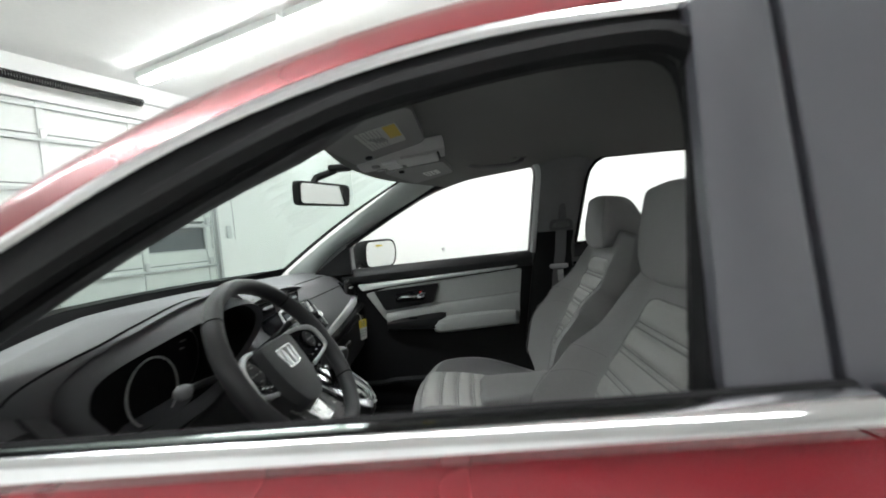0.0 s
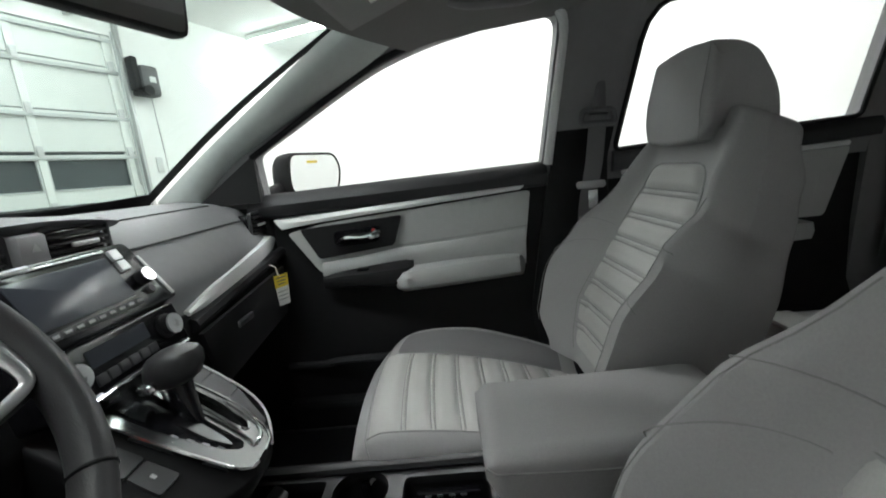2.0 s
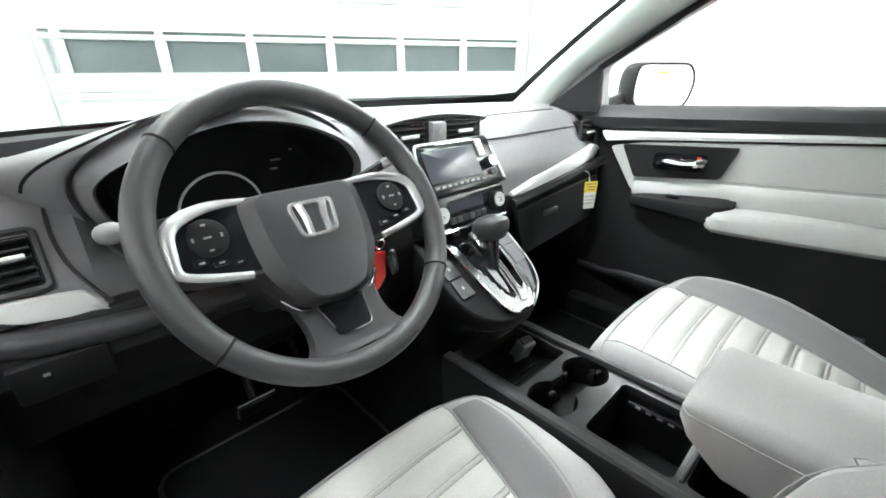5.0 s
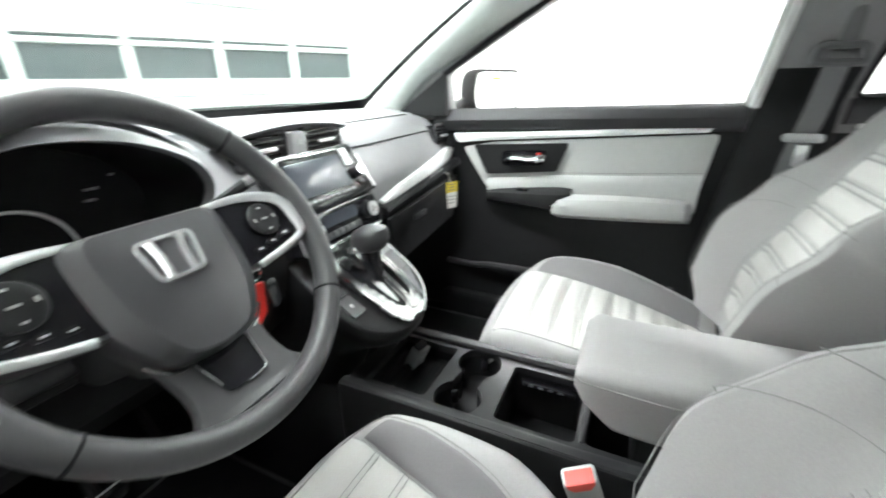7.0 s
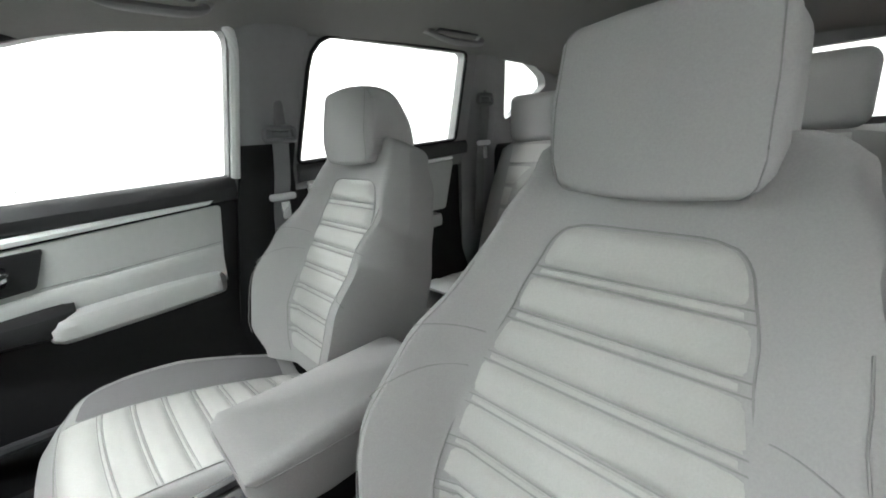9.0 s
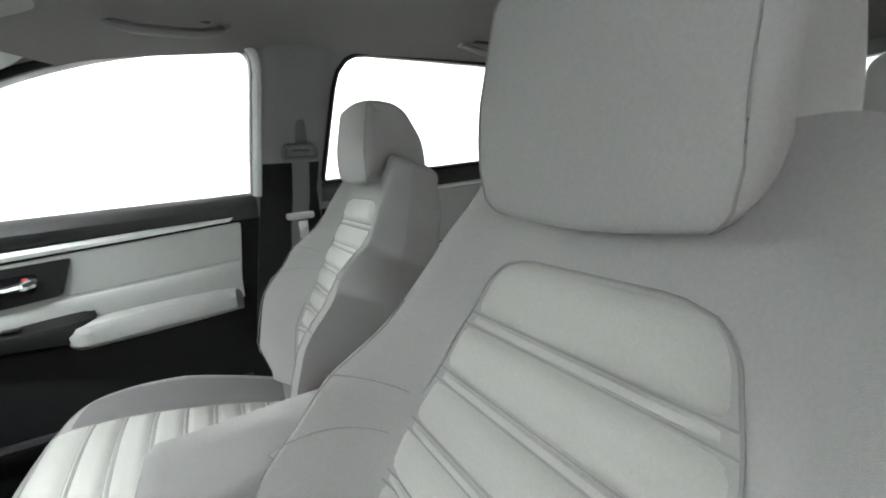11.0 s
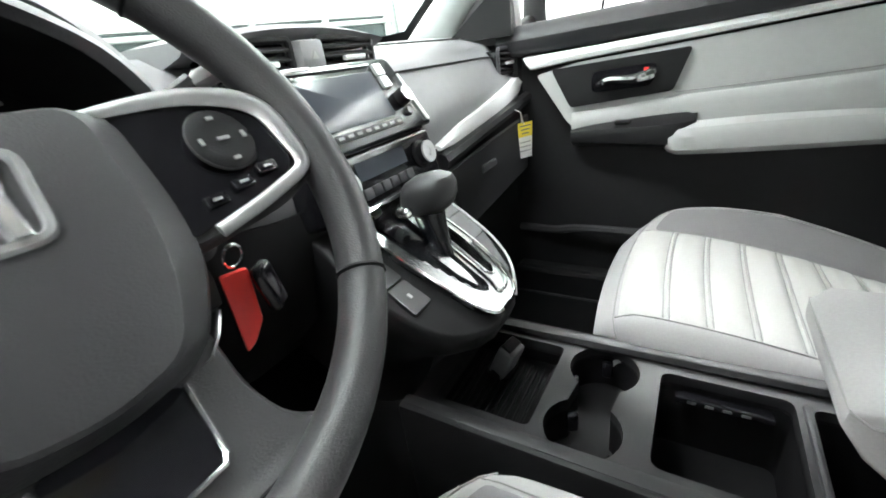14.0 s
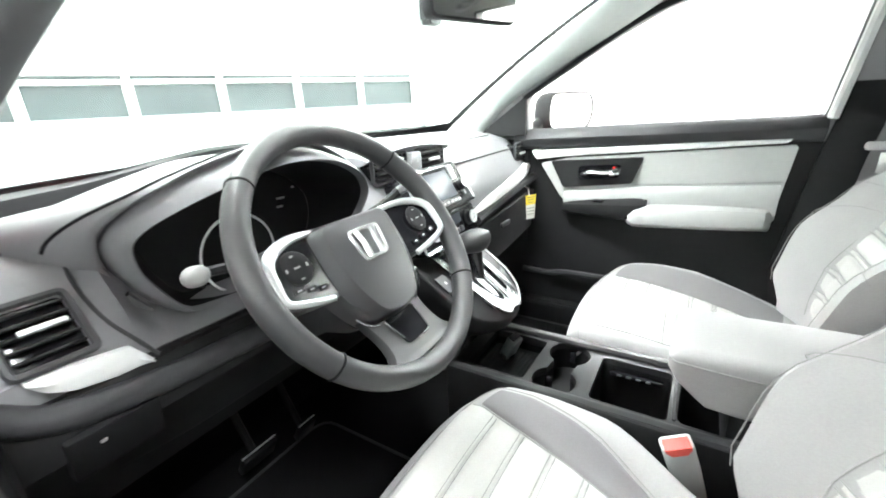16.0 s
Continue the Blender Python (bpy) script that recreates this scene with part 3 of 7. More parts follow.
# ---- passenger door ----
def front_door(s):

    def P(x, y, z):
        return Vector((x, s * y, z))

    # black slab that carries the rest
    loops = []
    for i in range(24):
        x = -0.40 + 0.875 * i / 23
        zb = 1.075 + (x + 0.37) * 0.031
        sec = [(0.72, zb), (0.69, zb), (0.69, 0.97), (0.692, 0.86), (0.685, 0.79), (0.675, 0.70), (0.665, 0.63), (0.66, 0.48), (0.72, 0.45)]
        loops.append([P(x, y, z) for y, z in sec])
    d = put("front_door", mesh_of("front_door", *loft(loops), M_BLACK), CAR, "passenger door with pale grey panels, silver strip and padded armrest")

    def panel(poly, y, depth, r, material, name, label="", dz=None):
        v, f = prism(poly, (0, 0, 0), (1, 0, 0), (0, 0, 1), depth, r)
        v = [P(q.x, y + q.y, q.z) for q in v]
        return put(name, mesh_of(name, v, f, material), d, label)

    # belt roll above, then strip, upper panel, lower panel, pocket
    loops = []
    for i in range(20):
        x = -0.40 + 0.862 * i / 19
        zb = 1.13 + (x + 0.37) * 0.031
        sec = [(0.70, 0.0), (0.672, 0.004), (0.655, -0.008), (0.645, -0.03), (0.652, -0.052), (0.668, -0.066), (0.70, -0.07)]
        loops.append([P(x, y, zb + z) for y, z in sec])
    put("belt_roll", mesh_of("belt_roll", *loft(loops), M_SOFT), d, "soft black belt roll")
    # silver strip
    top = curve([(-0.335, 0, 1.062), (-0.2, 0, 1.068), (0.1, 0, 1.086), (0.3, 0, 1.098), (0.40, 0, 1.103)], 14)
    bot = curve([(-0.315, 0, 1.028), (-0.2, 0, 1.040), (0.1, 0, 1.062), (0.3, 0, 1.077), (0.385, 0, 1.083)], 14)
    v, f = loft([[P(a.x, 0.685, a.z), P(a.x, 0.660, a.z - 0.003), P((a.x + b.x) / 2, 0.654, (a.z + b.z) / 2), P(b.x, 0.657, b.z + 0.003), P(b.x, 0.69, b.z)] for a, b in zip(top, bot)])
    put("strip", mesh_of("strip", v, f, M_SATIN), d, "brushed silver trim strip")
    # pale panel: it wraps round the handle and runs down behind the armrest
    up = round_poly([(-0.302, 1.016), (-0.2, 1.036), (0.1, 1.058), (0.3, 1.073), (0.414, 1.081), (0.386, 0.860), (-0.17, 0.850), (-0.226, 0.900)], 0.012)
    panel(up, 0.674, 0.012, 0.0, M_GREYTRIM, "upper_panel", "pale grey vinyl door panel")
    loops = []
    for i in range(18):
        x = -0.212 + 0.605 * i / 17
        zt = lerp([(-0.215, 0.925), (-0.1, 0.935), (0.012, 0.951), (0.12, 0.957), (0.26, 0.966), (0.41, 0.977)], x)
        loops.append([P(x, y, z) for y, z in ((0.678, zt), (0.666, zt - 0.001), (0.6565, zt - 0.010), (0.6520, zt - 0.028), (0.6530, zt - 0.05), (0.6600, 0.868), (0.678, 0.862))])
    put("lower_pad", mesh_of("lower_pad", *loft(loops), M_GREYTRIM, sharp=60), d, "padded pale grey lower panel")
    put("panel_crease", mesh_of("panel_crease", *tube([P(x, 0.6612, z) for x, z in ((0.012, 0.9535), (0.12, 0.9595), (0.26, 0.9685), (0.396, 0.979))], 0.0012, 6), M_PIPE), d)
    # bezel and inner handle
    bez = round_poly([(-0.262, 1.026), (0.038, 1.044), (0.008, 0.958), (-0.215, 0.934)], 0.01)
    panel(bez, 0.664, 0.012, 0.0, M_BLACK, "handle_bezel", "black door handle bezel")
    cup = round_poly([(-0.165, 1.012), (-0.025, 1.02), (-0.035, 0.972), (-0.165, 0.965)], 0.016)
    panel(cup, 0.6535, 0.003, 0.0, M_BLACKGLOSS, "handle_cup")
    put("inner_handle", mesh_of("inner_handle", *tube([P(x, y, z) for x, y, z in curve([(-0.152, 0.652, 0.982), (-0.12, 0.638, 0.992), (-0.08, 0.634, 0.99), (-0.045, 0.638, 0.995), (-0.03, 0.652, 1.004)], 14)], [0.006, 0.008, 0.009, 0.01, 0.01, 0.009, 0.009, 0.009, 0.01, 0.011, 0.012, 0.012, 0.011, 0.008], 8), M_CHROME), d, "chrome door handle")
    put("lock_mark", mesh_of("lock_mark", *rbox(P(-0.048, 0.6495, 1.008), (0.010, 0.003, 0.007), 0.001, 1), M_RED), d, "red lock mark")
    # armrest: padded, tapering forward
    loops = []
    for i in range(22):
        t = i / 21
        x = -0.012 + 0.40 * t
        zt = 0.884 + 0.016 * t + 0.006 * math.sin(math.pi * t)
        zb = 0.822 + 0.014 * t
        yo = 0.60 + 0.035 * t * t
        if t < 0.12:
            k = math.sqrt(1 - ((0.12 - t) / 0.12) ** 2) * 0.9 + 0.1
            yo = 0.68 - (0.68 - yo) * k
            mid = (zt + zb) / 2
            zt, zb = mid + (zt - mid) * k, mid + (zb - mid) * k
        if t > 0.95:
            k = math.sqrt(max(0, 1 - ((t - 0.95) / 0.05) ** 2)) * 0.5 + 0.5
            yo = 0.68 - (0.68 - yo) * k
        hh = zt - zb
        loops.append([P(x, y, z) for y, z in [(0.69, zt), (yo + 0.03, zt + 0.001), (yo + 0.01, zt - 0.006), (yo, zt - 0.35 * hh), (yo + 0.004, zb + 0.2 * hh), (yo + 0.02, zb), (0.69, zb - 0.01)]])
    put("armrest", mesh_of("armrest", *loft(loops), M_GREYTRIM), d, "padded grey armrest")
    # switch pod in front of the armrest
    loops = []
    for i in range(14):
        t = i / 13
        x = -0.212 + 0.272 * t
        zt = 0.876 + 0.020 * t
        zb = 0.842 - 0.005 * t
        yo = 0.640 - 0.030 * min(1.0, t * 1.2)
        if t > 0.85:
            yo += 0.02 * ((t - 0.85) / 0.15) ** 2
        loops.append([P(x, y, z) for y, z in [(0.69, zt + 0.024), (0.664, zt + 0.022), (yo + 0.014, zt + 0.006), (yo + 0.004, zt), (yo, zt - 0.012), (yo + 0.004, zb + 0.01), (yo + 0.02, zb), (0.69, zb - 0.01)]])
    put("switch_pod", mesh_of("switch_pod", *loft(loops), M_BLACK), d, "black window switch pod")
    put("window_switch", mesh_of("window_switch", *rbox(P(-0.09, 0.640, 0.897), (0.035, 0.020, 0.010), 0.003), M_BLACKGLOSS), d)
    put("pocket_lip", mesh_of("pocket_lip", *tube([P(x, y, z) for x, y, z in curve([(-0.36, 0.66, 0.60), (-0.25, 0.645, 0.605), (-0.18, 0.632, 0.62), (0.05, 0.625, 0.625), (0.38, 0.64, 0.63)], 18)], 0.012, 8), M_SOFT), d)
    # mirror sail inside the front corner of the glass
    sail = [(-0.54, 1.115), (-0.352, 1.115), (-0.352, 1.247)]
    panel(round_poly(sail, 0.006)[::1], 0.655, 0.02, 0.0, M_BLACK, "mirror_sail", "black triangular mirror sail")
    return d


door_p = front_door(1)


# ---- seats ----
def seat_back_point(u, v, W, hb):
    """Front face of a backrest: u across (-1 to 1), v up (0 to 1): the offset forward of the back line and the half width."""
    w = smooth_lerp(W, v)
    h = smooth_lerp(hb, v)
    a = abs(u)
    ins = 0.60
    if a < ins:
        f = 0.0
    else:
        t = (a - ins) / (1 - ins)
        f = h * math.sin(min(1, t * 1.25) * math.pi / 2) ** 1.3
        if t > 0.72:
            f -= (h + 0.035) * ((t - 0.72) / 0.28) ** 2.4
    return w, f


BACK_W = [(0, 0.205), (0.12, 0.235), (0.32, 0.255), (0.5, 0.25), (0.7, 0.222), (0.85, 0.195), (1.0, 0.165)]
BACK_H = [(0, 0.065), (0.15, 0.112), (0.35, 0.118), (0.55, 0.084), (0.75, 0.036), (1.0, 0.008)]
B0, BD = Vector((0.478, 0, 0.63)), Vector((0.355, 0, 0.935)).normalized()
BN = Vector((-BD.z, 0, BD.x))
BL = 0.62


def back_surface(u, v, lift=0.0):
    w, f = seat_back_point(u, v, BACK_W, BACK_H)
    bow = 0.018 * math.sin(math.pi * min(1, v * 1.3)) - 0.0
    c = B0 + BD * (BL * v) + BN * (f + bow + lift)
    return Vector((c.x, u * w, c.z))


CUSH_IN, CUSH_OUT = -0.85, 0.50


def cush_surface(u, v, lift=0.0):
    """Top of the cushion: v from front (0) to rear (1); the bolster on the right stands higher than the one on the left."""
    w = 0.252 if u < 0 else 0.235
    x = -0.052 + 0.53 * v
    z = 0.703 - 0.055 * v + 0.012 * math.sin(math.pi * v)
    if v < 0.16:
        t = (0.16 - v) / 0.16
        z -= 0.050 * t ** 2.4
        x += 0.010 * t
    if u > CUSH_OUT:
        t = (u - CUSH_OUT) / (1 - CUSH_OUT)
        z += 0.048 * math.sin(min(1, t * 1.5) * math.pi / 2) ** 1.5 * (0.30 + 0.70 * min(1, v * 2.0))
        if t > 0.66:
            z -= 0.085 * ((t - 0.66) / 0.34) ** 2.3
        x += 0.085 * t ** 1.6 * (1 - v) ** 2
    elif u < CUSH_IN:
        t = (CUSH_IN - u) / (1 + CUSH_IN)
        z -= 0.045 * t ** 1.8
        x += 0.02 * t ** 2 * (1 - v) ** 2
    z -= 0.075 * max(0.0, (v - 0.25) / 0.75) ** 1.4 * (0.35 + 0.65 * max(0.0, u))
    x -= 0.02 * (1 - u * u) * (1 - v) ** 2
    return Vector((x, u * w, z + lift))


def pillow(surf, u0, u1, v0, v1, lift, nu=10, nv=5, edge=0.0, skew=0.0):
    """A padded patch on a surface, sunk at its edges."""
    rows = []
    for i in range(nv + 1):
        tv = i / nv
        row = []
        for j in range(nu + 1):
            tu = j / nu
            e = min(1, min(tu, 1 - tu) * 9) ** 0.5 * min(1, min(tv, 1 - tv) * 4.2) ** 0.5
            row.append(surf(u0(v0 + (v1 - v0) * tv) + (u1(v0 + (v1 - v0) * tv) - u0(v0 + (v1 - v0) * tv)) * tu, v0 + (v1 - v0) * tv, -0.004 + edge + (lift + 0.004) * e))
        rows.append(row)
    return loft(rows, closed=False)


def front_seat(yc, dx, dz, rise, shift, lean, label):
    on_cushion = False
    s = thing("bucket_seat", label, "seat", "front seats", at=(0.2 + dx, yc, 0.40))
    T = Matrix.Translation((dx, yc, dz))

    def add(name, vf, material, lab=""):
        v, f = vf
        if lean and not on_cushion:
            moved = []
            for p in v:
                q = min(1.0, max(0.0, (1.17 - p[2]) / 0.22))
                moved.append(Vector((p[0], p[1] * (1 + 0.04 * q) + lean * q, p[2])))
            v = moved
        if on_cushion and yc < 0:
            # the bolster beside the console draws in towards the backrest
            moved = []
            for p in v:
                q = min(1.0, max(0.0, (p[0] - 0.23) / 0.17))
                moved.append(Vector((p[0], p[1] - 0.055 * q * q * (3 - 2 * q) * min(1.0, max(0.0, p[1] / 0.2)), p[2])))
            v = moved
        return put(name, mesh_of(name, [T @ Vector(p) for p in v], f, material, sharp=60), s, lab)

    # backrest shell
    loops = []
    nv = 30
    us = [-1 + 2 * j / 28 for j in range(29)]
    for i in range(nv + 1):
        v = i / nv
        fr = [back_surface(u, v) for u in us]
        w = smooth_lerp(BACK_W, v)
        th = smooth_lerp([(0, 0.125), (0.5, 0.13), (0.85, 0.125), (1, 0.10)], v)
        bk = []
        for k in range(11):
            a = k / 10 * math.pi
            c = B0 + BD * (BL * v) - BN * (0.03 + th * math.sin(a) ** 0.35)
            bk.append(Vector((c.x, w * 0.985 * math.copysign(abs(math.cos(a)) ** 0.6, math.cos(a)), c.z)))
        loops.append(fr + bk)
    for t in (0.3, 0.6, 0.85, 1.0):
        last = loops[nv]
        c = sum(last, Vector()) / len(last)
        k = math.sqrt(max(0.0, 1 - t * t)) * 0.4 + 0.6 if t < 1 else 0.5
        loops.append([c + (p - c) * k + BD * 0.026 * t for p in last])
    add("backrest", loft(loops), M_CLOTH, "grey cloth backrest with side bolsters")
    iw = [(0, 0.64), (0.25, 0.66), (0.57, 0.60), (0.8, 0.545), (0.9, 0.52)]
    vtop, vr = 0.865, 0.055

    def half(q):
        w = lerp(iw, q)
        if q > vtop - vr:
            w -= 0.17 * (1 - math.sqrt(max(0.0, 1 - ((q - vtop + vr) / vr) ** 2)))
        return w

    ribs = [0.06 + 0.1015 * k for k in range(8)]
    for k, va in enumerate(ribs):
        vb = va + (0.0815 if k < 7 else vtop - va)
        lo, hi = (lambda q: -half(q)), half
        add("back_rib", pillow(back_surface, lo, hi, va, vb, 0.0095, 18, 8 if k < 7 else 18), M_INSERT, "pale ribbed cloth insert" if k == 0 else "")
        if k < 7:
            add("back_band", pillow(back_surface, lo, hi, vb + 0.001, vb + 0.019, 0.004, 14, 4), M_INSERT)
            for vs in (vb, vb + 0.020):
                add("stitch_line", tube([back_surface(half(vs) * (-1 + q / 6), vs, 0.0006) for q in range(13)], 0.0011, 4), M_PIPE)
    edge = [back_surface(-half(0.05 + (vtop - 0.05) * q / 90), 0.05 + (vtop - 0.05) * q / 90, 0.001) for q in range(91)]
    edge += [back_surface(half(vtop) * (-1 + q / 5), vtop + 0.002, 0.001) for q in range(1, 10)]
    edge += [back_surface(half(0.05 + (vtop - 0.05) * q / 90), 0.05 + (vtop - 0.05) * q / 90, 0.001) for q in range(90, -1, -1)]
    add("insert_seam", tube(edge, 0.0013, 5), M_PIPE)
    for sg in (-1, 1):
        side = [back_surface(sg * (0.90 - 0.03 * math.sin(q / 20 * math.pi)), q / 20, 0.0) for q in range(2, 16)]
        add("seam", tube(side, 0.001, 5), M_PIPE)
        for va, drop in ((0.60, 0.02), (0.52, 0.12)):
            arc = [back_surface(sg * (lerp(iw, va) + 0.01 + (0.93 - lerp(iw, va)) * q / 12), va - drop * (q / 12) ** 1.8 + 0.012 * math.sin(q / 12 * math.pi), 0.0004) for q in range(13)]
            add("seam", tube(arc, 0.0009, 5), M_PIPE)
    # headrest: a block with a flat front, a sloping crown and softened sides
    prof = round_poly([(0.640, 1.172), (0.636, 1.24), (0.660, 1.355), (0.735, 1.345), (0.79, 1.26), (0.795, 1.19), (0.76, 1.172)], [0.014, 0.05, 0.016, 0.05, 0.05, 0.02, 0.02], 6)
    cx, cz = 0.712, 1.262
    loops = []
    for y, ins in ((-0.112, 0.022), (-0.111, 0.012), (-0.107, 0.005), (-0.099, 0.0012), (-0.085, 0), (-0.04, -0.003), (0, -0.004), (0.04, -0.003), (0.085, 0), (0.099, 0.0012), (0.107, 0.005), (0.111, 0.012), (0.112, 0.022)):
        row = []
        for x, z in prof:
            d = Vector((x - cx, z - cz))
            hx = 0.008
            q = d * (1 - ins / 0.085)
            near = min(1.0, max(0.0, 0.032 - min(1.352 - z, z - 1.172)) / 0.032)
            wide = 1 - 0.10 * max(0.0, (x - 0.68) / 0.12) - 0.22 * (1 - math.sqrt(1 - near * near))
            row.append(Vector((cx + q.x + hx, y * wide, cz + q.y)))
        loops.append(row)
    add("headrest", loft(loops), M_CLOTH, "grey cloth headrest")
    for sg in (-1, 1):
        seam = []
        for x, z in prof:
            near = min(1.0, max(0.0, 0.032 - min(1.352 - z, z - 1.172)) / 0.032)
            wide = 1 - 0.10 * max(0.0, (x - 0.68) / 0.12) - 0.22 * (1 - math.sqrt(1 - near * near))
            seam.append(Vector((cx + (x - cx) * 0.9845 + 0.0078, sg * 0.1010 * wide, cz + (z - cz) * 0.9845)))
        add("seam", tube(seam, 0.0008, 5, closed=True), M_PIPE)
        add("headrest_post", tube([Vector((0.70, sg * 0.06, 1.19)), Vector((0.675, sg * 0.06, 1.12))], 0.006, 8), M_STEEL, "steel headrest post")
    # cushion, at its own height
    on_cushion = True
    T = Matrix.Translation((dx, yc + shift, dz + rise))
    loops = []
    cu = [-1 + 2 * j / 40 for j in range(41)]
    for i in range(25):
        v = i / 24
        tp = [cush_surface(u, v) for u in cu]
        zb = (0.615 if v > 0.1 else 0.615 + 0.02 * (1 - v / 0.1)) - 0.055 * max(0.0, v - 0.3)
        wl, wr = tp[0].y, tp[-1].y
        under = [Vector((tp[0].x, y, zb)) for y in (wr - 0.012, wr * 0.6, 0, wl * 0.6, wl + 0.012)]
        loops.append(tp + under)
    add("cushion", loft(loops), M_CLOTH, "grey cloth seat cushion")
    lo, hi = (lambda q: CUSH_IN + 0.02), ((lambda q: CUSH_OUT - 0.06 * q) if yc > 0 else (lambda q: lerp([(0.05, 0.615), (0.145, 0.60), (0.236, 0.553), (0.345, 0.51), (0.45, 0.468), (0.56, 0.40), (0.95, 0.24)], q)))
    for k in range(8):
        va, vb = (0.11 if k else 0.075) + 0.104 * k, 0.11 + 0.104 * k + 0.088
        add("cushion_rib", pillow(cush_surface, lo, hi, va, vb, 0.0062, 16, 7, 0.0046), M_INSERT, "pale ribbed cloth insert" if k == 0 else "")
        add("cushion_band", pillow(cush_surface, lo, hi, vb + 0.001, vb + 0.015, 0.0012, 14, 3, 0.0048), M_INSERT)
        for vs in (vb, vb + 0.016):
            add("stitch_line", tube([cush_surface(lo(0) + 0.02 + (hi(vs) - lo(0) - 0.03) * q / 12, vs, 0.0005) for q in range(13)], 0.0016, 4), M_PIPE)
    panel_lo, panel_hi = (lambda q: hi(q) + 0.008), ((lambda q: 0.80 - 0.02 * q) if yc > 0 else (lambda q: lerp([(0.1, 0.80), (0.26, 0.79), (0.43, 0.735), (0.52, 0.69), (0.6, 0.64), (0.95, 0.5)], q)))
    add("bolster_panel", pillow(cush_surface, panel_lo, panel_hi, 0.10, 0.95, 0.0035, 12, 20, 0.002), M_BOLSTER, "darker grey bolster panel")
    add("front_seam", tube([cush_surface(-0.97 + 1.85 * q / 30, 0.060 + 0.03 * (q / 30) ** 2, 0.0012) for q in range(31)], 0.0013, 5), M_PIPE)
    add("seam", tube([cush_surface(hi(0.10 + 0.84 * q / 16) + 0.004, 0.10 + 0.84 * q / 16, 0.001) for q in range(17)], 0.0013, 5), M_PIPE)
    add("seam", tube([cush_surface(CUSH_IN + 0.012, 0.065 + 0.88 * q / 16, 0.001) for q in range(17)], 0.0013, 5), M_PIPE)
    add("seam", tube([cush_surface(panel_hi(0.10 + 0.84 * q / 16) + 0.012, 0.10 + 0.84 * q / 16, 0.0006) for q in range(17)], 0.001, 5), M_PIPE)
    for sg in (-1, 1):
        add("side_shield", rbox((0.22, sg * 0.225, 0.575), (0.46, 0.03, 0.08), 0.012), M_BLACK)
        add("slide_rail", rbox((0.2, sg * 0.17, 0.43), (0.5, 0.04, 0.07), 0.006), M_BLACK)
    T = Matrix.Translation((dx, yc, dz))
    add("seat_base", rbox((0.2, 0, 0.51), (0.44, 0.42, 0.09), 0.02), M_BLACK)
    return s


front_seat(0.353, 0.0, 0.0, 0.0, 0.0, 0.0, "passenger's grey cloth car seat with a ribbed pale insert")
front_seat(-0.435, -0.115, -0.02, 0.014, 0.04, 0.02, "driver's grey cloth car seat with a ribbed pale insert")


# ---- rear bench ----
def rear_bench():
    b = thing("rear_bench", "grey cloth rear bench seat with three headrests", "seat", at=(1.3, 0, 0.40))
    loops = []
    for i in range(17):
        v = i / 16
        row = []
        for j in range(25):
            u = -1 + j / 12
            x = 0.93 + 0.42 * v
            z = 0.72 - 0.03 * v - 0.06 * (1 - v) ** 4 - 0.05 * abs(u) ** 8
            row.append(Vector((x, u * 0.62, z)))
        for u in (1, 0, -1):
            row.append(Vector((0.95 + 0.4 * v, u * 0.62, 0.52)))
        loops.append(row)
    put("cushion", mesh_of("cushion", *loft(loops), M_CLOTH, sharp=60), b)
    for y in (-0.37, 0.0, 0.37):
        for k in range(4):
            v, f = rbox((1.0 + 0.09 * k, y, 0.716 - 0.006 * k), (0.085, 0.24, 0.012), 0.005)
            put("cushion_rib", mesh_of("cushion_rib", v, f, M_INSERT), b)
    loops = []
    for i in range(17):
        v = i / 16
        row = []
        for j in range(25):
            u = -1 + j / 12
            x = 1.36 + 0.20 * v - 0.02 * math.sin(math.pi * v) + 0.04 * abs(u) ** 6
            z = 0.68 + 0.50 * v - 0.03 * abs(u) ** 8 * v
            row.append(Vector((x, u * 0.62, z)))
        for u in (1, 0, -1):
            row.append(Vector((1.50 + 0.20 * v, u * 0.62, 0.68 + 0.50 * v)))
        loops.append(row)
    put("backrest", mesh_of("backrest", *loft(loops), M_CLOTH, sharp=60), b)
    for y in (-0.40, 0.40):
        for k in range(5):
            mm = pose(0, 0, 0, 0, 22, 0)
            v, f = rbox((1.40 + 0.035 * k, y, 0.79 + 0.085 * k), (0.014, 0.24, 0.078), 0.005, 2, mm)
            put("back_rib", mesh_of("back_rib", v, f, M_INSERT), b)
    for y in (-0.42, 0.0, 0.42):
        v, f = rbox((1.60, y, 1.27), (0.11, 0.25, 0.19), 0.035, 4)
        put("headrest", mesh_of("headrest", v, f, M_CLOTH), b)
    return b


rear_bench()


# ---- steering wheel ----
WC = Vector((-0.185, -0.401, 1.051))
WN = Vector((0.83, 0.02, 0.557)).normalized()
WX = (Vector((0, 1, 0)) - WN * WN.y).normalized()
WY = WN.cross(WX).normalized()


def W(x, y, d=0.0):
    """A point on the wheel: x to the right, y up, d towards the driver."""
    return WC + WX * x + WY * y + WN * d


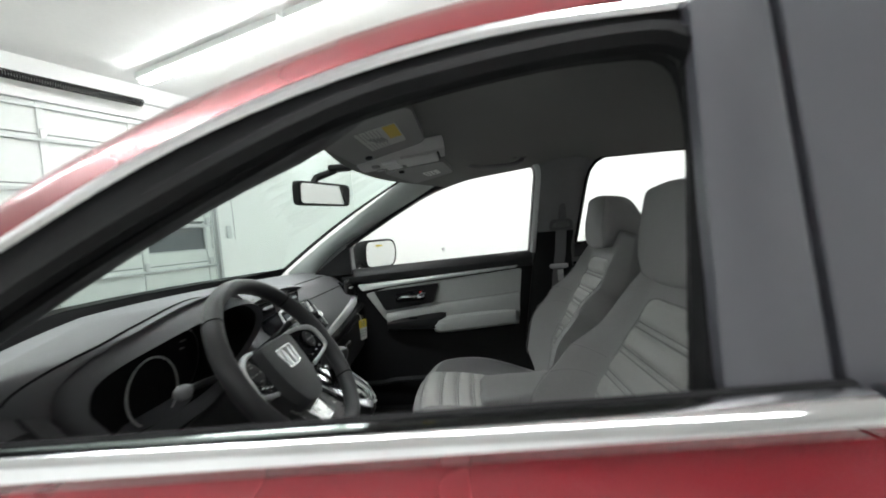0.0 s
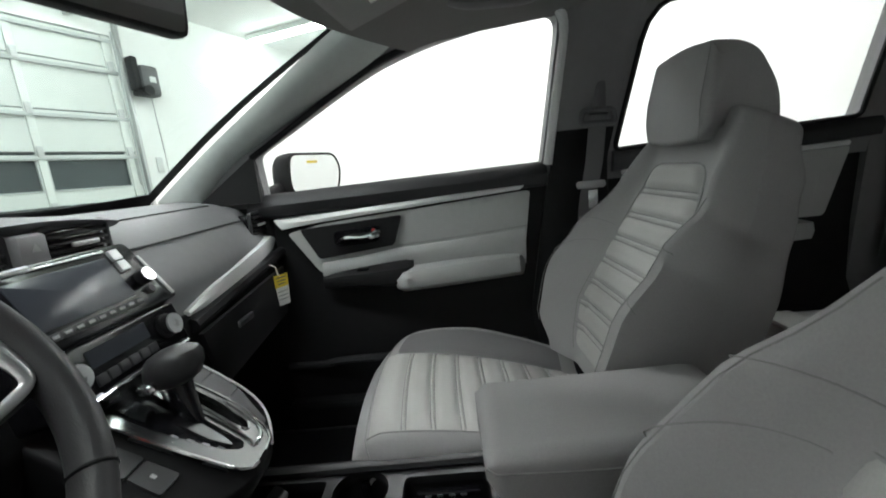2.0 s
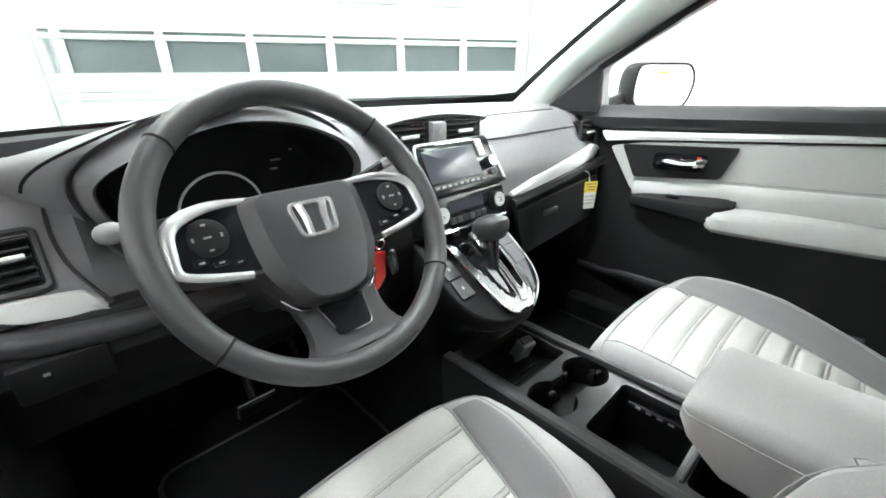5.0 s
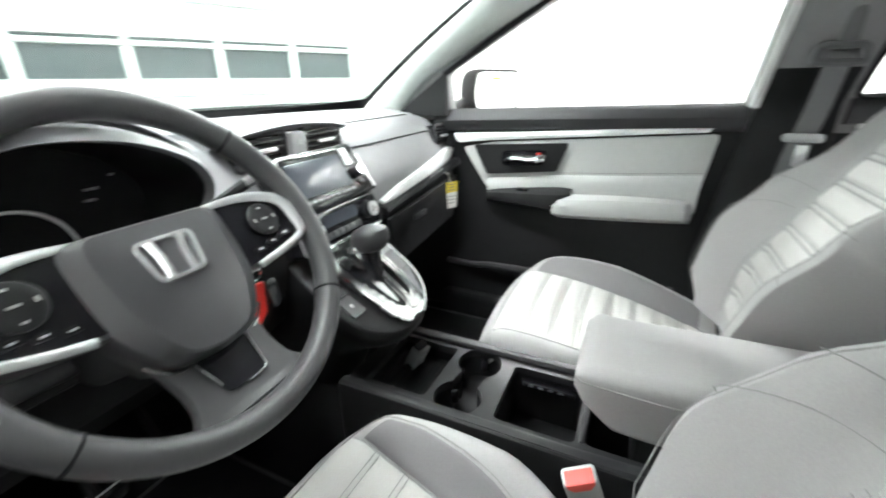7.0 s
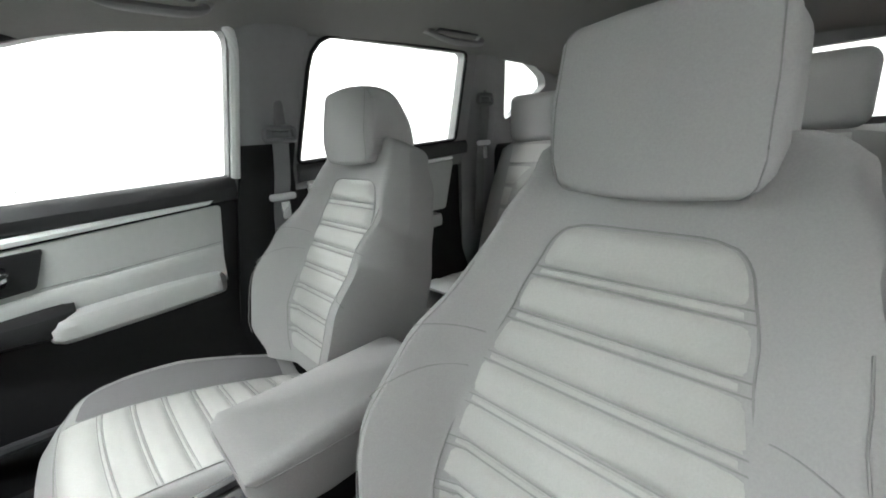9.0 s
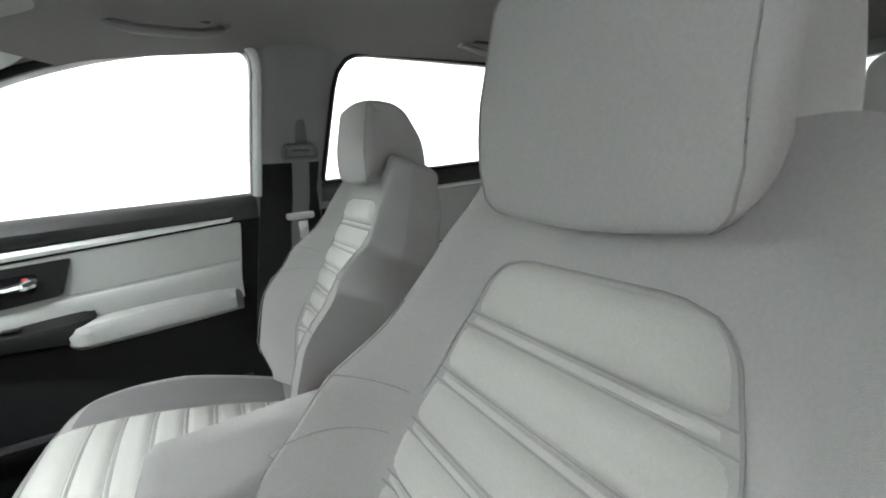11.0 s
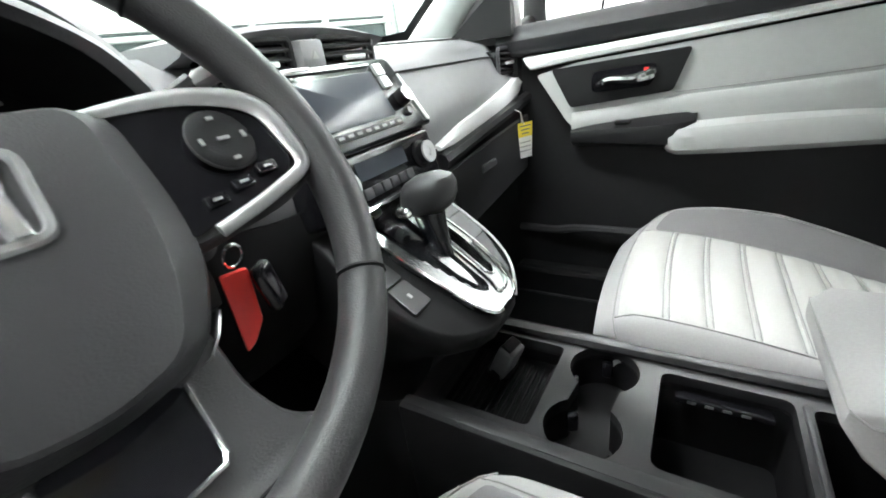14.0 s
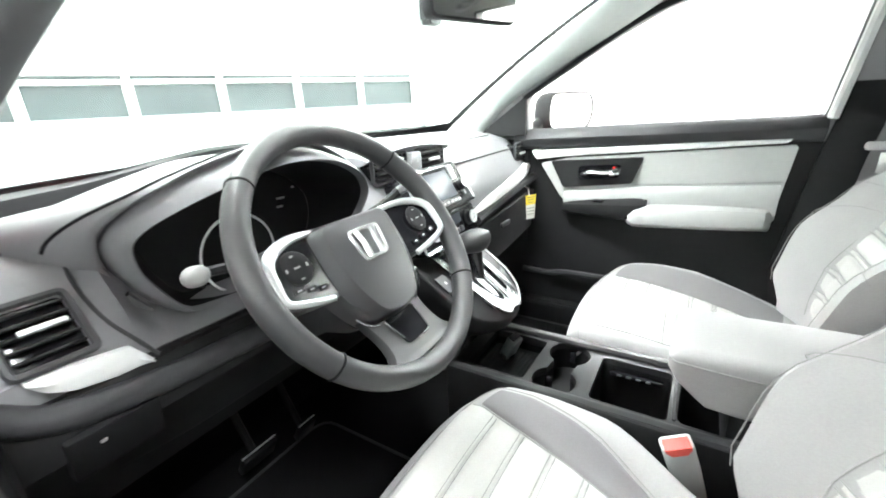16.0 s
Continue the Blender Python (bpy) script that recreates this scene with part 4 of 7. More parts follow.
def steering_wheel():
    s = thing("steering_wheel", "dark grey three-spoke steering wheel with silver trim and buttons", "steering wheel", at=WC)

    def add(name, vf, material, lab=""):
        return put(name, mesh_of(name, *vf, material, sharp=50), s, lab)

    R, r = 0.182, 0.0155
    loops = []
    n = 96
    for i in range(n + 1):
        a = 2 * math.pi * i / n
        rr = r * 1.06
        row = []
        for k in range(20):
            b = 2 * math.pi * k / 20
            q = R + rr * 0.92 * math.cos(b)
            row.append(W(q * math.cos(a), q * math.sin(a), rr * 1.12 * math.sin(b)))
        loops.append(row)
    add("rim", loft(loops, cap=False), M_LEATHER, "grained dark grey rim")
    for deg in (42, 138, -36, -144):
        a = radians(deg)
        pts = [W((R + (r + 0.0004) * 0.92 * math.cos(b)) * math.cos(a), (R + (r + 0.0004) * 0.92 * math.cos(b)) * math.sin(a), (r + 0.0004) * 1.12 * math.sin(b)) for b in [2 * math.pi * k / 36 for k in range(36)]]
        add("rim_seam", tube(pts, 0.0019, 5, closed=True), M_RUBBER)
    # hub pad, set back behind the rim
    hub = round_poly([(-0.087, 0.056), (0.087, 0.056), (0.088, -0.01), (0.080, -0.05), (0.052, -0.095), (0.0, -0.103), (-0.052, -0.095), (-0.080, -0.05), (-0.088, -0.01)], 0.02, 5)
    rows = []
    for k, kx, d in ((1.0, 1.0, -0.05), (1.0, 1.0, -0.030), (0.985, 0.985, -0.021), (0.955, 0.955, -0.0155), (0.93, 0.76, -0.0045), (0.90, 0.72, -0.0025), (0.6, 0.48, 0.0), (0.3, 0.24, 0.0008), (0.02, 0.02, 0.001)):
        rows.append([W(x * kx * (1 + (0.10 if y > 0 else -0.10) * (1 - kx) * min(1.0, abs(y) / 0.05) * (1 if kx < 0.95 else 0)), (y + 0.02) * k - 0.02, d) for x, y in hub])
    put("hub", mesh_of("hub", *loft(rows), M_HUB, sharp=17), s, "dark grey airbag hub")
    add("column_cover", loft([[W(x, y - 0.01, d) for x, y in round_poly([(-0.08 * k, 0.05 * k), (0.08 * k, 0.05 * k), (0.06 * k, -0.085 * k), (-0.06 * k, -0.085 * k)], 0.03)] for k, d in ((1, -0.055), (0.95, -0.09), (0.75, -0.15), (0.65, -0.26))]), M_SOFT, "dark grey steering column cover")
    # spokes
    def SD(x):
        """Depth of the spoke face: set back at the hub, near the rim's plane at its end."""
        return lerp([(0.05, -0.020), (0.09, -0.012), (0.13, -0.002), (0.165, 0.004)], abs(x))

    for sg in (-1, 1):
        sp = round_poly([(0.06, 0.045), (0.12, 0.049), (0.176, 0.040), (0.178, -0.024), (0.15, -0.036), (0.07, -0.042)], 0.012)
        sp = [(sg * x, y) for x, y in sp]
        sp = sp if sg > 0 else sp[::-1]
        rows = [[W(x, y, SD(x) + d) for x, y in sp] for d in (-0.022, -0.006)]
        rows.append([W(x * 0.99 + sg * 0.001, y * 0.95, SD(x) - 0.002) for x, y in sp])
        add("spoke", loft(rows), M_LEATHER)
        path = [(0.050, 0.050), (0.085, 0.050), (0.115, 0.047), (0.140, 0.039), (0.154, 0.030), (0.161, 0.018), (0.163, 0.0), (0.1635, -0.014), (0.160, -0.022), (0.150, -0.027), (0.12, -0.034), (0.091, -0.0385)]
        ring = curve([W(sg * x, y, SD(x) + 0.001) for x, y in path], 44)
        add("silver_bezel", tube(ring, [max(0.0046 if k > 22 else 0.0, 0.0018 + 0.0060 * math.sin(math.pi * min(1, k / 40 + 0.03)) ** 0.9) for k in range(44)], 8, flat=0.7, up=tuple(WN)), M_BEZEL, "silver spoke bezel")
        plate = round_poly([(0.075, 0.046), (0.12, 0.044), (0.14, 0.036), (0.154, 0.022), (0.158, -0.012), (0.15, -0.022), (0.11, -0.031), (0.075, -0.036)], 0.008)
        plate = [(sg * x, y) for x, y in plate]
        plate = plate if sg > 0 else plate[::-1]
        add("button_plate", loft([[W(x, y, SD(x) + d) for x, y in plate] for d in (-0.008, -0.0005)]), M_BLACKGLOSS, "gloss black button plate")
        cx, cy = sg * 0.124, 0.012
        add("button_pad", lathe([(0.0, 0.0), (0.021, 0.0), (0.021, 0.003), (0.0195, 0.0042), (0.012, 0.003), (0.0, 0.003)], W(cx, cy, SD(cx) - 0.001), WN, 28), M_BLACK)
        add("pad_ring", tube([W(cx + 0.0212 * math.cos(a), cy + 0.0212 * math.sin(a), SD(cx) + 0.0016) for a in [2 * math.pi * k / 28 for k in range(28)]], 0.0006, 4, closed=True, up=tuple(WN)), M_FRAME)
        for bx, by, w, h in ((0.0145, 0, 0.0012, 0.0022), (-0.0145, 0, 0.0012, 0.0022), (0, 0.0145, 0.0022, 0.0010), (0, -0.0145, 0.0022, 0.0010), (0, 0, 0.0042, 0.0010)):
            add("button_mark", prism([(-w, -h), (w, -h), (w, h), (-w, h)], W(cx + bx, cy + by, SD(cx) + 0.003), WX, WY, 0.0012), M_PRINT)
        for k in range(3):
            bx, by = sg * (0.100 + 0.019 * k), -0.021 + 0.0035 * k
            add("button", prism(round_poly([(-0.0075, -0.0038), (0.0075, -0.0038), (0.0075, 0.0038), (-0.0075, 0.0038)], 0.002), W(bx, by, SD(bx) - 0.001), WX, WY, 0.003, 0.001), M_BLACKGLOSS)
            add("button_mark", prism([(-0.0030, -0.0009), (0.0030, -0.0009), (0.0030, 0.0009), (-0.0030, 0.0009)], W(bx, by, SD(bx) + 0.0019), WX, WY, 0.0008), M_PRINT)
    def LD(y):
        return lerp([(-0.17, -0.004), (-0.13, -0.016), (-0.09, -0.03)], y)

    low = round_poly([(-0.062, -0.075), (0.062, -0.075), (0.055, -0.122), (0.060, -0.148), (0.088, -0.166), (-0.088, -0.166), (-0.060, -0.148), (-0.055, -0.122)], 0.012)
    add("lower_spoke", loft([[W(x * k, y, LD(y) + d) for x, y in low] for k, d in ((1, -0.014), (1, -0.004), (0.95, 0.0))]), M_LEATHER, "grey lower spoke")
    blk = round_poly([(-0.031, -0.098), (0.031, -0.098), (0.024, -0.142), (-0.024, -0.142)], 0.006)
    add("spoke_inlay", loft([[W(x, y, LD(y) + d) for x, y in blk] for d in (-0.003, 0.003)]), M_BLACKGLOSS, "black spoke inlay")
    add("inlay_trim", tube([W(x, y, LD(y) + 0.0032) for x, y in ((0.032, -0.100), (0.0245, -0.138), (0.021, -0.1425), (-0.004, -0.143))], 0.0016, 6), M_CHROME)
    add("inlay_trim", tube([W(x, y, LD(y) + 0.0032) for x, y in ((-0.032, -0.100), (-0.0255, -0.132))], 0.0012, 6), M_CHROME)
    add("spoke_seam", tube([W(x, -0.1655, LD(-0.1655) + 0.001) for x in (-0.072, -0.03, 0.03, 0.072)], 0.0014, 5), M_RUBBER)
    for sg in (-1, 1):
        add("hub_trim", tube([W(sg * x, y, -0.026) for x, y in ((0.069, -0.076), (0.060, -0.088), (0.050, -0.0965), (0.036, -0.1005))], 0.0015, 6), M_CHROME)
    # plain chrome badge: a frame with two upright bars
    fr = round_poly([(-0.029, 0.022), (0.029, 0.022), (0.023, -0.021), (-0.023, -0.021)], 0.008, 4)
    add("badge_frame", tube([W(x, y + 0.006, 0.001) for x, y in fr], 0.0030, 6, closed=True, up=tuple(WN)), M_BADGE, "chrome badge frame")
    for sg in (-1, 1):
        add("badge_bar", tube([W(sg * 0.0165, 0.026, 0.0015), W(sg * 0.0125, 0.008, 0.002), W(sg * 0.0125, -0.013, 0.0015)], [0.0050, 0.0046, 0.0050], 6), M_BADGE)
    for k in range(2):
        add("hub_mark", prism([(-0.017, -0.0022), (0.017, -0.0022), (0.017, 0.0022), (-0.017, 0.0022)], W(0, -0.046 - 0.008 * k, -0.0022), WX, WY, 0.0006), M_BLACK)
    return s


steering_wheel()


# ---- dashboard ----
DASH = [(-0.97, 1.09), (-0.84, 1.135), (-0.64, 1.138), (-0.48, 1.128), (-0.425, 1.11), (-0.392, 1.075), (-0.380, 1.05), (-0.352, 1.015), (-0.343, 0.98),
        (-0.343, 0.94), (-0.338, 0.915), (-0.345, 0.88), (-0.40, 0.76), (-0.56, 0.62), (-0.72, 0.60)]


# the driver's end of the dashboard, which leans back round its vent
LEFT_END = {3: (-0.60, 1.095), 4: (-0.54, 1.080), 5: (-0.495, 1.062), 6: (-0.466, 1.032), 7: (-0.430, 0.998), 8: (-0.401, 0.971), 9: (-0.398, 0.94)}


def dash_point(i, y):
    x, z = DASH[i]
    e = max(0.0, (abs(y) - 0.52) / 0.18)
    c = math.exp(-(y / 0.17) ** 4)
    if i in (0, 1, 2):
        x += 0.22 * (abs(y) / 0.7) ** 2 * (1 if i < 2 else 0.35)
    if i <= 3 and y < -0.2:
        z -= 0.024 * min(1.0, (-0.2 - y) / 0.3)
    if i >= 3:
        x -= 0.02 * e ** 2
        z -= 0.012 * e ** 2 if i < 7 else 0
    if 4 <= i <= 8:
        x -= 0.02 * c if i < 7 else 0
    if y < -0.15:
        h = math.exp(-((y + 0.43) / 0.20) ** 8)
        if 3 <= i <= 8:
            x += (-0.16 if i > 3 else -0.06) * h
        if i >= 9:
            x -= 0.06 * min(1.0, (-0.15 - y) / 0.08)
    if y < -0.57 and i in LEFT_END:
        q = min(1.0, (-0.57 - y) / 0.08 if i < 6 else max(0.0, -0.595 - y) / 0.045)
        q = q * q * (3 - 2 * q)
        x += (LEFT_END[i][0] - x) * q
        z += (LEFT_END[i][1] - z) * q
    return Vector((x, y, z))


def dashboard():
    d = thing("dashboard", "dark grey moulded dashboard with silver strips, vents and a central screen", "dashboard", at=(-0.5, 0, 0.9))

    def add(name, vf, material, lab="", parent=None, sharp=38):
        return put(name, mesh_of(name, *vf, material, sharp=sharp), parent or d, lab)

    ys = [-0.78 + 1.46 * k / 73 for k in range(74)]
    up = loft([[dash_point(i, y) for i in range(10)] + [Vector((-0.8, y, 0.95)), Vector((-0.97, y, 1.0))] for y in ys])
    add("upper_pad", up, M_DASH, "dark grey soft dashboard pad")
    lo = loft([[dash_point(i, y) + Vector((0.004, 0, 0)) for i in range(9, 15)] + [Vector((-0.72, y, 0.9))] for y in ys])
    add("lower_panel", lo, M_BLACK, "black lower dashboard panel")
    # crease seam along the passenger's side
    add("seam", tube([dash_point(5, y) + Vector((0.002, 0, 0.0)) for y in [0.17 + 0.42 * k / 20 for k in range(21)]], 0.0022, 6), M_BLACK)
    add("seam", tube([dash_point(3, y).lerp(dash_point(4, y), 0.3) + Vector((0.0, 0, 0.001)) for y in [0.17 + 0.40 * k / 20 for k in range(21)]], 0.0018, 6), M_BLACK)
    # silver strips
    for sg in (1, -1):
        rows = []
        y0, y1 = (0.205, 0.672) if sg > 0 else (0.617, 0.736)
        for k in range(20):
            y = y0 + (y1 - y0) * k / 19
            zt = lerp([(0.2, 0.945), (0.3, 0.968), (0.4, 0.982), (0.6, 1.012), (0.7, 1.026)], y)
            zb = lerp([(0.2, 0.936), (0.3, 0.936), (0.4, 0.946), (0.6, 0.977), (0.7, 0.99)], y)
            if sg < 0:
                zt = lerp([(0.617, 0.936), (0.637, 0.964), (0.70, 0.972), (0.736, 0.973)], y)
                zb = lerp([(0.617, 0.928), (0.637, 0.931), (0.70, 0.942), (0.722, 0.953), (0.736, 0.969)], y)
            if y > 0.64 and sg > 0:
                q = (y - 0.64) / 0.032
                zm = (zt + zb) / 2
                zt, zb = zm + (zt - zm) * (1 - 0.6 * q ** 2), zm + (zb - zm) * (1 - 0.6 * q ** 2)
            xb = (-0.337 - 0.02 * max(0.0, (y - 0.52) / 0.18) ** 2) if sg > 0 else -0.393
            rows.append([Vector((xb - 0.02, sg * y, zt)), Vector((xb + 0.002, sg * y, zt - 0.001)), Vector((xb + 0.007, sg * y, (zt + zb) / 2)), Vector((xb + 0.004, sg * y, zb)), Vector((xb - 0.02, sg * y, zb))])
        add("silver_strip", loft(rows), M_SATIN, "brushed silver dashboard strip")
        roll = [Vector((-0.333, sg * y, lerp([(0.2, 0.915), (0.7, 0.968)], y))) for y in [y0 + (y1 - y0) * k / 12 for k in range(13)]]
        if sg > 0:
            add("strip_roll", tube(roll, 0.015, 8), M_BLACK)
    # glove box lid
    gl = [Vector((-0.322, y, z)) for y, z in ((0.20, 0.90), (0.62, 0.93), (0.60, 0.80), (0.24, 0.77))]
    g = loft([[p for p in gl], [p + Vector((0.01, 0, 0)) for p in gl]])
    add("glove_box", g, M_BLACK, "black glove box lid")
    add("glove_handle", rbox((-0.312, 0.36, 0.868), (0.012, 0.07, 0.016), 0.005), M_SOFT)

    # side vents
    def vent(y0, y1, x, z0, z1, slats, name):
        v = put(name, mesh_of(name, *rbox((x - 0.02, (y0 + y1) / 2, (z0 + z1) / 2), (0.04, y1 - y0, z1 - z0), 0.006), M_BLACKGLOSS), d, "black slatted air vent")
        fr = round_poly([(y0 - 0.004, z0 - 0.004), (y1 + 0.004, z0 - 0.004), (y1 + 0.004, z1 + 0.004), (y0 - 0.004, z1 + 0.004)], 0.008)
        put("vent_frame", mesh_of("vent_frame", *tube([Vector((x + 0.002, a, b)) for a, b in fr], 0.005, 6, closed=True, up=(1, 0, 0)), M_SOFT), v)
        for k in range(slats):
            z = z0 + (z1 - z0) * (k + 0.7) / (slats + 0.4)
            put("slat", mesh_of("slat", *rbox((x + 0.004, (y0 + y1) / 2, z), (0.016, (y1 - y0) * 0.94, 0.004), 0.0015, 1, pose(0, 0, 0, 0, 18, 0)), M_BLACK), v)
        put("vent_tab", mesh_of("vent_tab", *rbox((x + 0.013, (y0 + y1) / 2 + 0.004, (z0 + z1) / 2), (0.008, 0.045, 0.007), 0.002), M_SATIN), v, "silver vent tab")
        return v

    vent(0.595, 0.672, -0.375, 1.025, 1.085, 5, "side_vent")
    lv = vent(-0.738, -0.668, 0.0, -0.039, 0.039, 5, "side_vent")
    lean = Matrix.Translation((-0.430, 0, 1.008)) @ pose(0, 0, 0, 0, -43, 0)
    for o in [lv] + list(lv.children):
        o.data.transform(lean)
    wheel = put("vent_wheel", mesh_of("vent_wheel", *rbox((-0.448, -0.655, 1.004), (0.012, 0.007, 0.045), 0.003, 2, pose(0, 0, 0, 0, -43, 0)), M_RUBBER), lv, "dark thumb wheel")
    # centre vents under a small brow
    brow = loft([[Vector((-0.60, y, 1.15 - 0.6 * y * y)), Vector((-0.50, y, 1.158 - 0.7 * y * y)), Vector((-0.41, y, 1.152 - 0.6 * y * y)), Vector((-0.388, y, 1.145 - 0.6 * y * y)), Vector((-0.40, y, 1.135 - 0.5 * y * y)), Vector((-0.5, y, 1.10)), Vector((-0.6, y, 1.10))] for y in [-0.165 + 0.33 * k / 24 for k in range(25)]])
    add("vent_brow", brow, M_DASH)
    vent(-0.135, -0.025, -0.402, 1.080, 1.130, 4, "centre_vent")
    vent(0.03, 0.14, -0.402, 1.080, 1.130, 4, "centre_vent")
    add("hazard_switch", rbox((-0.396, 0.002, 1.105), (0.03, 0.042, 0.052), 0.006), M_BELTGREY, "grey hazard light switch")
    add("hazard_mark", prism([(-0.006, -0.005), (0.006, -0.005), (0, 0.006)], (-0.3805, 0.002, 1.112), (0, 1, 0), (0, 0, 1), 0.001), M_PRINT)

    # central screen unit, leaning back
    O = Vector((-0.305, 0, 0.998))
    EY = Vector((-0.062, 0, 0.11)).normalized()
    EX = Vector((0, 1, 0))
    EN = EX.cross(EY).normalized()
    scr = round_poly([(-0.125, -0.004), (0.125, -0.004), (0.108, 0.108), (-0.108, 0.108)], [0.006, 0.006, 0.012, 0.012])
    unit = put("screen_unit", mesh_of("screen_unit", *prism(scr, O - EN * 0.05, EX, EY, 0.062, 0.003), M_BLACKGLOSS), d, "gloss black screen unit")

    def on(name, poly, depth, material, lab="", lift=0.012, r=0.001):
        return put(name, mesh_of(name, *prism(poly, O + EN * (lift - 0.0005), EX, EY, depth, r), material), unit, lab)

    on("display", round_poly([(-0.095, 0.022), (0.055, 0.022), (0.055, 0.090), (-0.095, 0.090)], 0.003), 0.0025, M_SCREEN, "blank grey display")
    on("top_trim", [(-0.10, 0.0985), (0.06, 0.0985), (0.06, 0.1015), (-0.10, 0.1015)], 0.003, M_CHROME, "chrome trim line")
    put("corner_trim", mesh_of("corner_trim", *tube(curve([O + EX * x + EY * y + EN * 0.013 for x, y in ((-0.119, 0.02), (-0.112, 0.07), (-0.107, 0.097), (-0.099, 0.103), (-0.07, 0.104), (-0.05, 0.104))], 24), 0.0028, 6), M_BEZEL), unit, "silver corner trim")
    on("side_trim", [(0.117, 0.002), (0.123, 0.002), (0.112, 0.08), (0.108, 0.08)], 0.003, M_SATIN)
    for k in range(9):
        on("button", round_poly([(-0.0935 + 0.017 * k, 0.007), (-0.0775 + 0.017 * k, 0.007), (-0.0775 + 0.017 * k, 0.017), (-0.0935 + 0.017 * k, 0.017)], 0.002), 0.003, M_SOFT)
        on("button_mark", [(-0.09 + 0.017 * k, 0.010), (-0.081 + 0.017 * k, 0.010), (-0.081 + 0.017 * k, 0.014), (-0.09 + 0.017 * k, 0.014)], 0.004, M_PRINT)
    for k in range(2):
        on("side_button", round_poly([(0.062, 0.062 + 0.019 * k), (0.080, 0.062 + 0.019 * k), (0.079, 0.079 + 0.019 * k), (0.062, 0.079 + 0.019 * k)], 0.002), 0.006, M_BEZEL, "silver side button")
    put("volume_knob", mesh_of("volume_knob", *lathe([(0, 0), (0.0125, 0), (0.0118, 0.013), (0.010, 0.015), (0, 0.015)], O + EX * 0.086 + EY * 0.043 + EN * 0.012, EN), M_BLACK), unit, "black volume knob")
    put("knob_ring", mesh_of("knob_ring", *lathe([(0.0095, 0), (0.0112, 0), (0.0112, 0.0022), (0.0095, 0.0022)], O + EX * 0.086 + EY * 0.043 + EN * 0.0255, EN), M_CHROME), unit, "chrome knob ring")
    put("disc_button", mesh_of("disc_button", *lathe([(0, 0), (0.007, 0), (0.006, 0.005), (0, 0.005)], O + EX * 0.085 + EY * 0.022 + EN * 0.012, EN), M_SOFT), unit)
    # climate unit
    cl = round_poly([(-0.125, 0.0), (0.125, 0.0), (0.125, 0.07), (-0.125, 0.07)], 0.008)
    O2 = Vector((-0.292, 0, 0.922))
    E2 = Vector((-0.018, 0, 0.07)).normalized()
    N2 = EX.cross(E2).normalized()
    cu = put("climate_unit", mesh_of("climate_unit", *prism(cl, O2 - N2 * 0.05, EX, E2, 0.055, 0.003), M_BLACKGLOSS), d, "gloss black climate control panel")
    for y in (-0.088, 0.088):
        k = put("climate_knob", mesh_of("climate_knob", *lathe([(0, 0), (0.020, 0), (0.020, 0.004), (0.0165, 0.006), (0.016, 0.015), (0.014, 0.017), (0, 0.017)], O2 + EX * y + E2 * 0.038 + N2 * 0.004, N2), M_BLACK), cu, "black climate knob")
        put("knob_ring", mesh_of("knob_ring", *lathe([(0.0135, 0), (0.0162, 0), (0.0162, 0.003), (0.0135, 0.003)], O2 + EX * y + E2 * 0.038 + N2 * 0.0195, N2), M_BEZEL), cu, "silver knob ring")
        put("knob_face", mesh_of("knob_face", *lathe([(0, 0), (0.0075, 0), (0.0075, 0.002), (0, 0.002)], O2 + EX * y + E2 * 0.038 + N2 * 0.0205, N2), M_BLACKGLOSS), cu)
    put("corner_trim", mesh_of("corner_trim", *tube(curve([O2 + EX * x + E2 * y + N2 * 0.006 for x, y in ((-0.122, 0.066), (-0.122, 0.03), (-0.121, 0.008), (-0.114, 0.003), (-0.09, 0.003), (-0.06, 0.003))], 24), 0.0028, 6), M_BEZEL), cu, "silver corner trim")
    put("climate_display", mesh_of("climate_display", *prism([(-0.055, 0.036), (0.05, 0.036), (0.05, 0.06), (-0.055, 0.06)], O2 + N2 * 0.0045, EX, E2, 0.002), M_SCREEN), cu)
    for k in range(6):
        put("button", mesh_of("button", *prism(round_poly([(-0.058 + 0.019 * k, 0.012), (-0.042 + 0.019 * k, 0.012), (-0.042 + 0.019 * k, 0.026), (-0.058 + 0.019 * k, 0.026)], 0.002), O2 + N2 * 0.0045, EX, E2, 0.004, 0.001), M_SOFT), cu)
    for z, w in ((0.0, 0.118), (0.075, 0.118)):
        put("chrome_line", mesh_of("chrome_line", *tube([O2 + EX * -w + E2 * z + N2 * 0.007, O2 + EX * w + E2 * z + N2 * 0.007], 0.0028, 6), M_CHROME), cu, "chrome trim line")
    # instrument cluster hood and binnacle
    hood = []
    outl = [(-0.592, 1.078), (-0.586, 1.045), (-0.570, 1.005), (-0.546, 0.968), (-0.515, 0.957), (-0.42, 0.953), (-0.30, 0.960), (-0.245, 1.005), (-0.234, 1.07), (-0.268, 1.115), (-0.32, 1.144), (-0.385, 1.164), (-0.455, 1.168), (-0.515, 1.148), (-0.556, 1.124), (-0.582, 1.101)]
    base = curve([(0, y, z) for y, z in outl], 64, closed=True)
    c = Vector((0, -0.43, 1.07))

    def lip(y, z):
        """The rim of the opening leans over towards the driver at its top and sweeps forward towards the door."""
        q = max(0.0, (-0.43 - y) / 0.15)
        return -0.395 + 0.75 * (z - 1.0) - 0.07 * min(q, 1.3) ** 2 * min(1.0, max(0.0, (z - 0.95) / 0.08))

    def hood_row(k, dx, flat=0.0):
        row = []
        for p in base:
            z = c.z + (p.z - c.z) * k
            y = c.y + (p.y - c.y) * k
